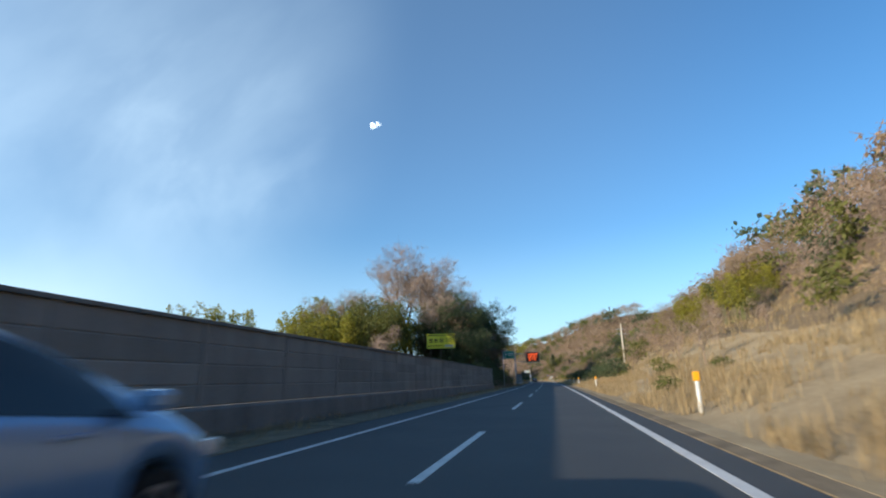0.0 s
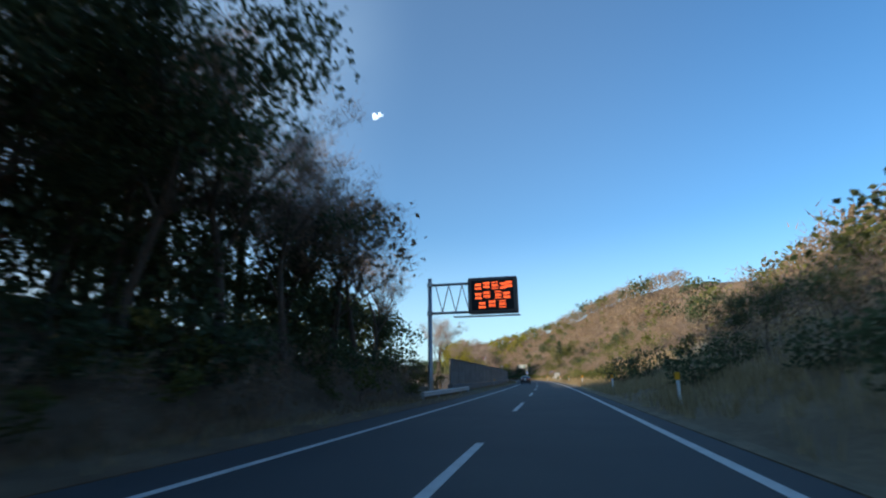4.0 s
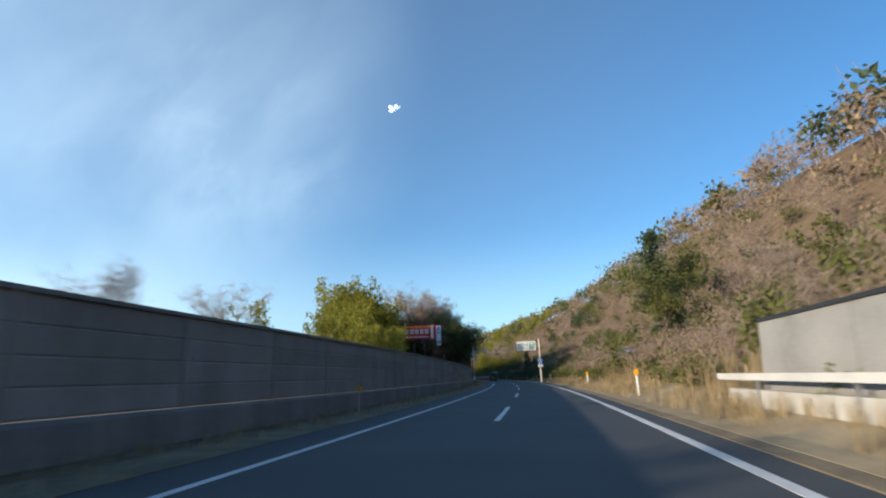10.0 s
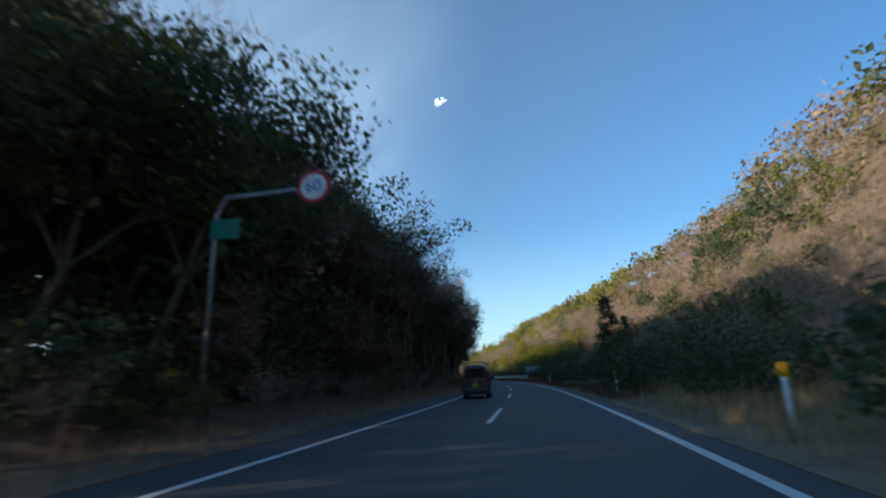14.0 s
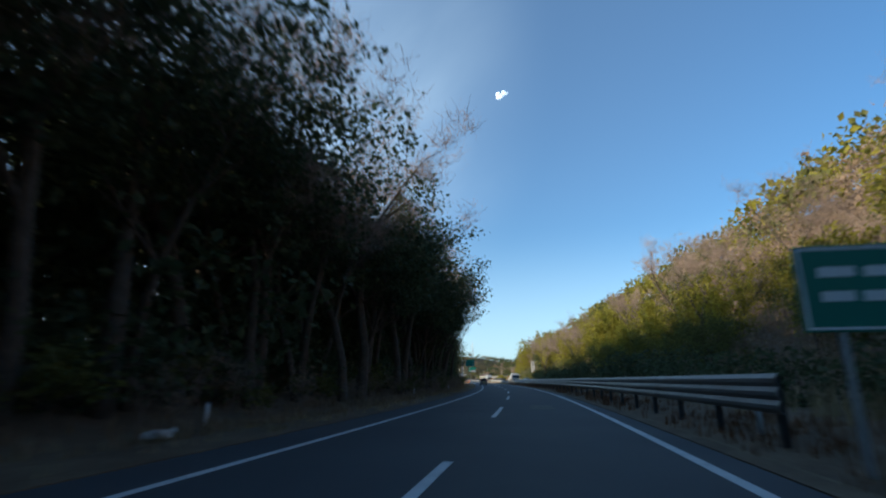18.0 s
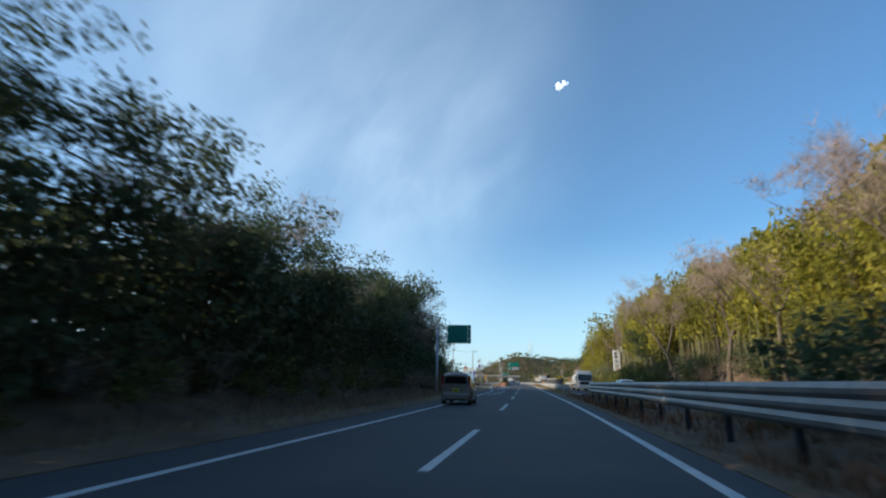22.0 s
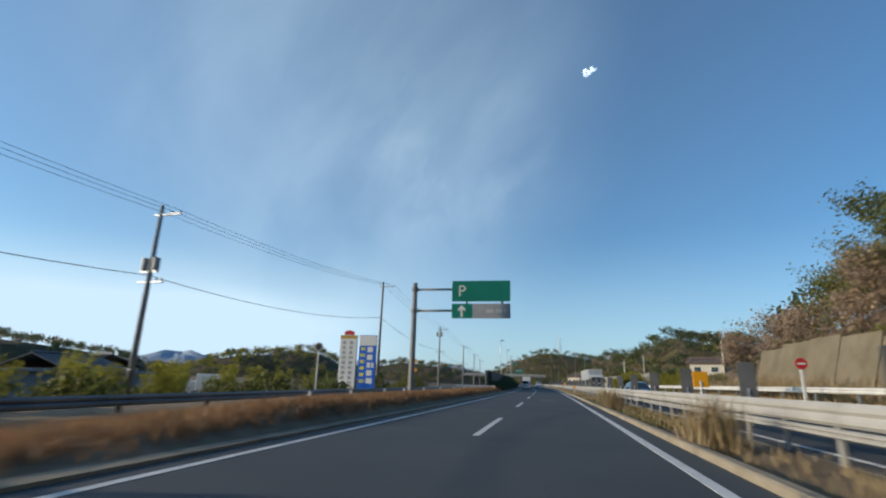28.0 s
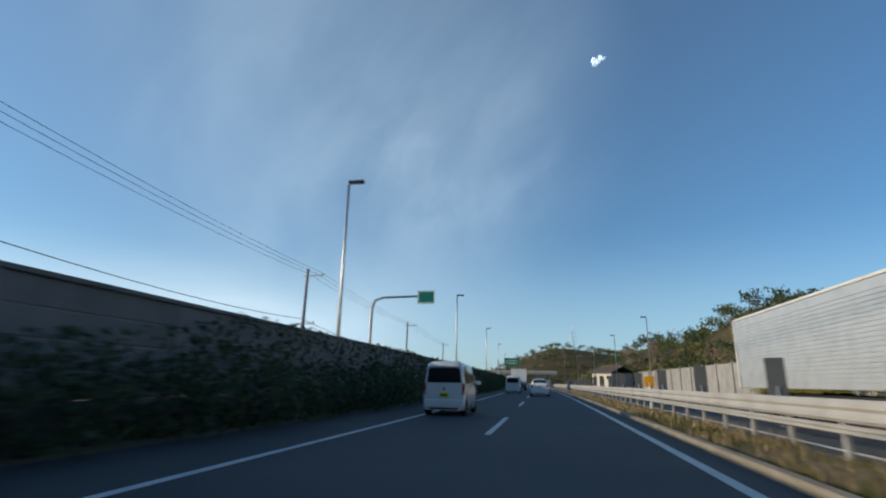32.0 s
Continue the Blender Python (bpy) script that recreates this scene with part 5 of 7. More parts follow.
# lit message sign on a mast
LED_RED = shining("lit orange lamps", (1.0, .13, .03), 1.6)
led = thing("message_sign", stand(124.6, -6.2), "electronic message sign with orange lamps on a steel mast", "message sign")
mast(led, 7.7, .16, STEEL, (5.35, 7.25), 2.6, .09)
for i in range(5):
    part("brace", tube([(.4 + .45 * i, 0, 5.4 if i % 2 else 7.2), (.85 + .45 * i, 0, 7.2 if i % 2 else 5.4)], [.035, .035], 6), STEEL, led)
part("cabinet", box((2.6, -.2, 5.2), (5.85, .45, 7.6), .14), material("brown-grey cabinet", [(.12, .1, .09), (.18, .155, .14)], .6, 2), led, "rounded grey-brown cabinet")
part("screen", box((2.85, -.215, 5.42), (5.6, -.195, 7.38), .02), INK, led, "black lamp field")
for z, xs in ((7.03, (3.3, 3.85, 4.4, 4.95, 5.3)), (6.4, (3.3, 3.85, 4.6, 5.15)), (5.8, (3.55, 4.2, 4.85))):
    for k, x in enumerate(xs):
        strokes = [(-.21, .15, .21, .2), (-.21, .07, .21, .12), (-.21, -.01, .21, .04), (-.21, -.09, .21, -.04), (-.21, -.17, .21, -.12), (-.21, -.25, .21, -.2)]
        for a0, b0, a1, b1 in [q for i, q in enumerate(strokes) if (i + k) % 3]:
            part("lamp_row", box((x + a0, -.226, z + b0), (x + a1, -.222, z + b1)), LED_RED, led)
part("walkway", box((1.6, -.1, 5.05), (5.95, .4, 5.1)), STEEL, led)

# red advertising board behind the second barrier
rb = thing("billboard", stand(325.3, -16.4, 4.7, 4) @ Matrix.Scale(1.13, 4), "large red advertising board with white lettering on posts", "billboard")
board(rb, -3.4, 3.2, 2.9, 5.5, SIGN_RED)
for x in (-2.6, -.8, 1.0, 2.6):
    part("post", tube([(x, .06, -2.5), (x, .06, 5.4)], [.09, .08], 8), BARK, rb)
bars(rb, -3.1, 5.0, 2.0, 5.35, SIGN_ORANGE, 1, 8, -.08, 8)
for i, x in enumerate(np.linspace(-2.75, 1.35, 6)):
    for a, b in [((-.3, 4.63), (.3, 4.82)), ((-.3, 4.36), (.3, 4.55)), ((-.3, 4.09), (.3, 4.28))]:
        part("letter_bar", box((x + a[0], -.087, a[1]), (x + b[0], -.082, b[1])), SIGN_WHITE, rb)
bars(rb, -3.1, 3.4, 1.7, 3.7, SIGN_WHITE, 1, 14, -.08, 9)
part("side_panel", box((2.02, -.09, 3.3), (2.45, -.082, 5.4)), SIGN_WHITE, rb, "white strip")
sb = board(rb, 2.95, 2.1, 3.7, 5.3, SIGN_WHITE, -.06)
bars(sb, 3.05, 3.9, 3.6, 5.1, SIGN_BLUE, 3, 1, -.06, 10)
bars(sb, 3.05, 2.3, 3.6, 2.9, SIGN_BLUE, 2, 2, -.06, 11)

# place-name sign hung over the right lane
my = thing("place_sign", stand(313.9, 4.55, .05), "white place-name sign with green writing on a cream pole", "road sign")
mast(my, 6.72, .13, POLE_CREAM)
for z in (5.2, 6.45):
    part("arm", tube([(0, 0, z), (-.6, 0, z)], [.06, .06], 8), POLE_CREAM, my)
    part("bracket", box((-.75, -.06, z - .09), (.22, .1, z + .06), .01), DARK_STEEL, my)
mb = board(my, -4.25, 5.0, -.55, 6.75, SIGN_WHITE, -.12)
arrow(mb, -3.75, 6.05, .62, SIGN_GREEN, -.124)
mb.matrix_basis = Matrix.Translation((-.1, 0, .85)) @ Matrix.Scale(.82, 4)
letters_row("9Km", .36, SIGN_GREEN, mb, -3.8, -.124, 5.42)
letters_row("宮 島", .62, SIGN_GREEN, mb, -2.6, -.124, 6.1)
letters_row("Miyajima", .38, SIGN_GREEN, mb, -2.5, -.124, 5.42)
part("picture", box((-1.75, -.126, 5.25), (-.75, -.12, 6.5)), SIGN_GREEN, mb, "green picture field")
for x0, z0, x1, z1 in [(-1.68, 6.25, -.82, 6.4), (-1.6, 6.0, -.9, 6.1), (-1.5, 5.3, -1.38, 6.25), (-1.12, 5.3, -1.0, 6.25)]:
    part("gate_bar", box((x0, -.131, z0), (x1, -.127, z1)), SIGN_WHITE, mb)
sh = [(0, -.42), (.16, -.3), (.3, -.05), (.4, .22), (.38, .34), (.2, .36), (0, .34), (-.2, .36), (-.38, .34), (-.4, .22), (-.3, -.05), (-.16, -.3)]
part("shield", prism([(x, 3.12 + z) for x, z in sh], -.2, -.16), SIGN_WHITE, my, "white-edged route shield")
part("shield_face", prism([(x * .9, 3.13 + z * .9) for x, z in sh], -.206, -.201), SIGN_BLUE, my, "blue route shield")
letters("2", .5, SIGN_WHITE, my, Matrix.Translation((0, -.208, 3.16)))
part("plate", box((-.38, -.2, 2.3), (.38, -.17, 2.7), .01), SIGN_WHITE, my, "white plate below the shield")
bars(my, -.3, 2.42, .3, 2.58, SIGN_GREY, 1, 4, -.2, 12)

# white upright board beyond the oncoming carriageway
sn = thing("notice_board", stand(607.6, 22.0, 0, -4), "tall narrow white board with upright dark writing", "sign board")
part("post", box((-.12, -.05, 0), (.12, .1, 4.7), .02), WHITE_STEEL, sn)
nbd = board(sn, -.95, 4.3, .95, 9.4, SIGN_WHITE, -.08, thick=.35)
for k in range(5):
    z = 8.4 - .95 * k
    for x0, z0, x1, z1 in ((-.4, .16, .4, .26), (-.34, -.06, .34, .04), (-.4, -.28, .4, -.18)):
        part("text_bar", box((x0, -.09, z + z0), (x1, -.083, z + z1)), INK, nbd)

# long arm with a sensor, speed limit, small green sign
am = thing("sensor_mast", stand(321, -6.25), "slim grey mast with a long arm and small sensor", "mast")
part("pole", tube([(0, 0, -.3), (0, 0, 6.3)], [.09, .065], 12), STEEL, am, smooth=True)
part("arm", tube([(0, 0, 5.25), (3, 0, 5.3), (8.2, 0, 5.15)], [.05, .045, .03], 8), STEEL, am, smooth=True)
part("brace", tube([(0, 0, 4.75), (1.6, 0, 5.25)], [.025, .025], 6), STEEL, am)
part("sensor", box((7.85, -.1, 4.9), (8.05, .1, 5.12), .03), DARK_STEEL, am, "small black sensor")
part("cabinet", box((-.2, -.25, .6), (.2, -.08, 1.3), .02), SIGN_WHITE, am, "white cabinet")
sp = thing("speed_sign", stand(334.2, -6.9), "round speed limit sign on an overhanging arm", "road sign")
part("pole", tube([(0, 0, -.3), (0, 0, 5.6), (.25, 0, 6.1), (2.6, 0, 6.15)], [.07, .06, .05, .045], 10), STEEL, sp, smooth=True)
part("rim", tube([(2.8, -.09, 6.15), (2.8, -.05, 6.15)], [.46, .46], 32), SIGN_RED, sp, "red rim")
part("face", tube([(2.8, -.096, 6.15), (2.8, -.091, 6.15)], [.36, .36], 32), SIGN_WHITE, sp, "white face")
letters_row("60", .46, SIGN_BLUE, sp, 2.8, -.098, 6.15, .05)
part("green_plate", box((-.1, -.1, 4.9), (.75, -.07, 5.45), .01), SIGN_GREEN, sp, "small green plate")
# blue sign and white poster on the right verge
bl = thing("info_sign", stand(277, 9.3, ground_z(277, 9.3)), "small blue sign plate above dry grass", "road sign")
mast(bl, 2.2, .035, STEEL)
board(bl, -.6, 1.75, .6, 2.2, SIGN_BLUE, -.06)
bars(bl, -.45, 1.9, .45, 2.08, SIGN_WHITE, 1, 5, -.06, 13)
gr = thing("direction_sign", stand(416.8, 6.15), "low green direction sign on two posts beside the slope", "road sign")
for x in (-.9, .9):
    part("post", tube([(x, 0, -.3), (x, 0, 2.7)], [.05, .05], 8), STEEL, gr)
board(gr, -1.35, 1.75, 1.35, 2.9, SIGN_GREEN, rim=SIGN_WHITE)
bars(gr, -1.1, 2.0, .9, 2.65, SIGN_WHITE, 2, 4, -.08, 14, .55)

# green sign over the left lane
ov = thing("direction_sign", stand(540.6, -7.1), "green direction sign in shade on a grey pole", "road sign")
mast(ov, 6.3, .12, STEEL, (5.0, 5.9), 1.2, .05)
ob_ = board(ov, .95, 4.5, 3.15, 6.2, SIGN_GREEN, -.14)
part("edge_line", box((2.82, -.146, 4.6), (2.87, -.14, 6.1)), SIGN_WHITE, ob_)
arrow(ob_, 2.98, 5.8, .22, SIGN_WHITE, -.142, .6)
arrow(ob_, 2.98, 4.9, .22, SIGN_WHITE, -.142, -.6)

# white upright shrine sign on the right
sp2 = thing("pillar_sign", stand(600, 19.2, ground_z(600, 19.2) - .2), "tall white upright sign with black writing", "sign")
for x in (-.35, .35):
    part("post", tube([(x, .1, -.3), (x, .1, 3.4)], [.06, .06], 8), STEEL, sp2)
part("panel", box((-.62, -.1, 2.6), (.62, .12, 6.6), .03), SIGN_WHITE, sp2)
bars(sp2, -.3, 4.9, .3, 6.2, INK, 2, 1, -.1, 15, .75)
letters("神", .75, INK, sp2, Matrix.Translation((0, -.106, 4.3)))
letters("社", .75, INK, sp2, Matrix.Translation((0, -.106, 3.45)))
part("mark", box((-.15, -.108, 2.75), (.35, -.102, 2.95)), SIGN_RED, sp2, "small red mark")

# parking sign
pk = thing("parking_sign", stand(653.5, -6.28), "green parking sign over the road on a grey mast", "road sign")
mast(pk, 6.95, .17, POLE_GREY, (5.25, 6.55), 2.6, .07)
pb = board(pk, 2.35, 5.78, 5.83, 7.03, SIGN_GREEN, -.16)
letters("P", .95, SIGN_WHITE, pb, Matrix.Translation((2.95, -.163, 6.38)))
pc = board(pk, 2.35, 4.78, 3.6, 5.65, SIGN_GREEN, -.16)
arrow(pc, 2.95, 5.21, .72, SIGN_WHITE, -.162)
pd = board(pk, 3.605, 4.78, 5.83, 5.65, SIGN_GREY, -.16)
bars(pd, 4.4, 5.0, 5.6, 5.35, material("worn lettering", [(.42, .43, .43), (.5, .5, .5)], .6), 1, 2, -.16, 16)
for x in (3.2, 5.3):
    part("link", box((x, -.12, 5.6), (x + .1, -.06, 5.8)), DARK_STEEL, pk)

# two upright shop signs
for i, (d, mat, ink, n) in enumerate([(-19.3, SIGN_WHITE, SIGN_GREY, 21), (-17.1, SIGN_BLUE, SIGN_YELLOW, 22)]):
    tw = thing("tower_sign", stand(675.5, d, -.4, 0), ("white" if i == 0 else "blue") + " upright shop sign with columns of writing", "sign", "shop signs")
    for x in (-.7, .7):
        part("post", tube([(x, .1, -2), (x, .1, 1.0)], [.08, .08], 8), STEEL, tw)
    part("panel", box((-.95, -.12, .5), (.95, .12, 6.1), .03), mat, tw)
    if i == 0:
        part("header", box((-.94, -.128, 5.7), (.94, -.122, 6.05)), material("ochre paint", [(.4, .24, .04), (.5, .32, .07)], .6), tw, "ochre header")
        part("emblem", prism([(-.5, 6.12), (.5, 6.12), (.6, 6.4), (0, 6.65), (-.6, 6.4)], -.08, .08), SIGN_RED, tw, "red house-shaped emblem")
        for x in (-.45, .35):
            bars(tw, x - .2, .8, x + .25, 5.5, ink, 9, 1, -.12, n, .75)
    else:
        part("header", box((-.94, -.128, 5.0), (.94, -.122, 6.05)), SIGN_WHITE, tw, "white header")
        bars(tw, -.75, .9, -.25, 4.9, ink, 6, 1, -.12, n, .6)
        bars(tw, .0, .9, .75, 4.9, SIGN_WHITE, 5, 1, -.12, n + 1, .75)
dm = thing("warning_sign", stand(676, -12.1), "two yellow diamond warning plates on a post", "road sign")
part("post", tube([(0, 0, -.3), (0, 0, 3.4)], [.035, .035], 8), STEEL, dm)
for z in (2.2, 3.1):
    part("diamond", prism([(0, z - .4), (.4, z), (0, z + .4), (-.4, z)], -.06, -.035), SIGN_ORANGE, dm)
mr = thing("restriction_sign", stand(626.5, -10.7), "round blue restriction sign on a bent white pole", "road sign")
part("pole", tube([(-.6, 0, -.3), (-.6, 0, 3.6), (-.45, 0, 4.6), (0, 0, 5.05)], [.06, .055, .05, .045], 10), STEEL, mr, smooth=True)
part("rim", tube([(.1, -.09, 5.0), (.1, -.05, 5.0)], [.34, .34], 24), SIGN_RED, mr)
part("face", tube([(.1, -.096, 5.0), (.1, -.091, 5.0)], [.27, .27], 24), SIGN_BLUE, mr)
part("box", box((-.95, -.1, 2.0), (-.68, .1, 2.6), .03), SIGN_WHITE, mr, "small white cabinet")
mi = thing("round_sign", stand(653.5, -12.3), "small round dark plate on a thin white post", "road sign")
part("post", tube([(0, 0, -.3), (0, 0, 2.8)], [.05, .05], 8), SIGN_WHITE, mi)
part("face", tube([(0, -.06, 3.0), (0, -.02, 3.0)], [.28, .28], 20), SIGN_GREY, mi)
part("plate", tube([(0, -.068, 3.0), (0, -.062, 3.0)], [.2, .2], 20), INK, mi)
ne = thing("no_entry_sign", stand(655, 14.9, .1, 180), "back of a round sign on a white post beyond the median", "road sign")
part("post", box((-.07, -.05, -.3), (.07, .05, 2.2), .01), SIGN_WHITE, ne)
part("face", tube([(0, .06, 2.5), (0, .1, 2.5)], [.3, .3], 20), SIGN_RED, ne)
part("band", box((-.2, .101, 2.45), (.2, .106, 2.55)), SIGN_WHITE, ne)
gc = thing("direction_sign", stand(738.5, -7.35), "small green sign on a bent arm above the barrier", "road sign")
part("pole", tube([(0, 0, -.3), (0, 0, 4.7), (.15, 0, 5.15), (.6, 0, 5.3), (3.0, 0, 5.35)], [.09, .08, .07, .06, .05], 10), STEEL, gc, smooth=True)
board(gc, 2.45, 4.95, 3.3, 5.6, SIGN_GREEN, -.1, rim=SIGN_WHITE)
fg = thing("direction_sign", stand(835, -7.4), "green direction sign hung over the lane", "road sign")
mast(fg, 6.4, .14, STEEL, (5.2, 6.1), 1.6, .05)
fb = board(fg, 1.5, 4.9, 4.9, 6.8, SIGN_GREEN, -.14)
bars(fb, 2.4, 5.2, 4.5, 6.4, SIGN_WHITE, 2, 2, -.14, 24, .5)
arrow(fb, 2.0, 5.9, .7, SIGN_WHITE, -.142, .5)


# ---- poles, lamps and wires ----
def wire(name, a, b, sag, r=.012):
    pts = [a.lerp(b, u) - Vector((0, 0, sag * 4 * u * (1 - u))) for u in np.linspace(0, 1, 13)]
    return pts, r


POLE_LIST = [(613.8, -21.2, 10.6), (648, -20.5, 11.0), (679.3, -17.2, 12.6), (714.6, -17.3, 11.2), (752, -18, 10.4), (790, -19, 10.4), (830, -20, 10.2)]
tops = []
for i, (s, d, h) in enumerate(POLE_LIST):
    z = ground_z(s, d)
    up = thing("utility_pole", stand(s, d, z - .3, -6), "grey concrete utility pole with cross-arms and wires", "utility pole", "utility poles by the exit road")
    h = h - z
    part("pole", tube([(0, 0, 0), (.1, 0, h)], [.19, .11], 12), POLE_GREY, up, smooth=True)
    for k, (zz, w) in enumerate([(h - .6, 1.6), (h - 4.6, 1.1)][: 2 if i != 2 else 1]):
        part("cross_arm", box((-.3 if k == 0 else -w * .6, -.05, zz - .05), (w, .05, zz + .05), .01), STEEL, up)
        for x in (w - .1, w * .55, w * .1):
            part("insulator", tube([(x, 0, zz + .05), (x, 0, zz + .14), (x, 0, zz + .22)], [.05, .07, .03], 8), SIGN_WHITE, up)
    if i in (1, 3):
        low = 3.9 if i == 1 else 1.7
        for x in (-.4, .4):
            part("transformer", tube([(x, 0, h - low), (x, 0, h - low + .7)], [.2, .2], 12), SIGN_GREY, up, "grey drum transformer")
        part("bracket", box((-.6, -.06, h - low - .15), (.6, .06, h - low - .02)), STEEL, up)
    part("rung", box((-.14, -.16, 2.5), (.14, .16, 2.56)), STEEL, up)
    tops.append([up.matrix_world @ Vector((x, 0, zz)) for x, zz in [(1.5, h - .4), (.88, h - .4), (.16, h - .4), (0, h - 4.2)]])
cable_count = 0
for a, b in zip(tops, tops[1:]):
    for k in range(4):
        pts, r = wire("cable", a[k], b[k], .5 if k < 3 else .8)
        c = thing("cable", Matrix(), "thin black overhead cable between utility poles", "cable", "overhead cables")
        part("strand", tube(pts, [r if k < 3 else .022] * 13, 5), DARK_STEEL, c)
for k, (x, z) in enumerate([(-4, 9.6), (-4.6, 9.4), (-4, 6)]):
    c = thing("cable", Matrix(), "thin black overhead cable between utility poles", "cable", "overhead cables")
    pts, r = wire("cable", at(560, -34, 12 + k * .4), tops[0][k], .6)
    part("strand", tube(pts, [.014] * 13, 5), DARK_STEEL, c)
for s, d, h in [(89.3, 14, 10.3), (545, 21, 9), (707.7, 28, 8.6), (768, 24, 8.6), (790, 34, 11)]:
    z = ground_z(s, d)
    up = thing("utility_pole", stand(s, d, z - .3), "pale concrete utility pole on the wooded slope", "utility pole", "utility poles on the slope")
    part("pole", tube([(0, 0, 0), (.05, 0, max(6, h - z))], [.17, .1], 12), POLE_CREAM, up, smooth=True)
    for zz in (1.0, 1.8):
        part("cross_arm", box((-.8, -.05, max(6, h - z) - zz), (.8, .05, max(6, h - z) - zz + .09), .01), STEEL, up)
lamp_post = None
for s, d in [(734.5, -7.4), (766, -7.4), (800, -7.4), (836, -7.4), (880, -7.4)]:
    m = stand(s, d)
    if lamp_post is None:
        lamp_post = thing("street_lamp", m, "tall slim grey street lamp behind the barrier", "street lamp", "street lamps")
        part("pole", tube([(0, 0, -.3), (0, 0, 9.95), (.12, 0, 10.1)], [.11, .065, .05], 10), STEEL, lamp_post, smooth=True)
        part("head", box((.0, -.13, 10.03), (.75, .13, 10.17), .05), DARK_STEEL, lamp_post, "flat lamp head")
    else:
        copy_thing(lamp_post, m)
for s, d in [(785, 15.6), (812, 15.6), (842, 15.6), (880, 15.6), (925, 15.6)]:
    copy_thing(lamp_post, stand(s, d, 0, 180))
pylon = thing("pylon", at_pylon := stand(1330, 62, 30), "distant steel lattice power pylon on a wooded ridge", "pylon")
for sx in (-1, 1):
    for sy in (-1, 1):
        part("leg", tube([(sx * 4, sy * 4, -5), (sx * 1.1, sy * 1.1, 24), (0, 0, 38)], [.22, .18, .12], 5), STEEL, pylon)
for z in (20, 25, 30):
    part("arm", tube([(-6, 0, z), (0, 0, z + 1), (6, 0, z)], [.1, .2, .1], 5), STEEL, pylon)
for k in range(7):
    w = 4 - k * .42
    z = k * 4
    part("lattice", merged(tube([(-w, -w, z), (w * .9, -w * .9, z + 4)], [.1, .1], 4), tube([(w, w, z), (-w * .9, w * .9, z + 4)], [.1, .1], 4)), STEEL, pylon)
# ---- vehicles ----
def car_paint(name, a, b, rough=.25, metal=.3):
    return material(name, [a, b], rough, 3, metal=metal, bump=0, spec=.5, coat=.8, own=True)


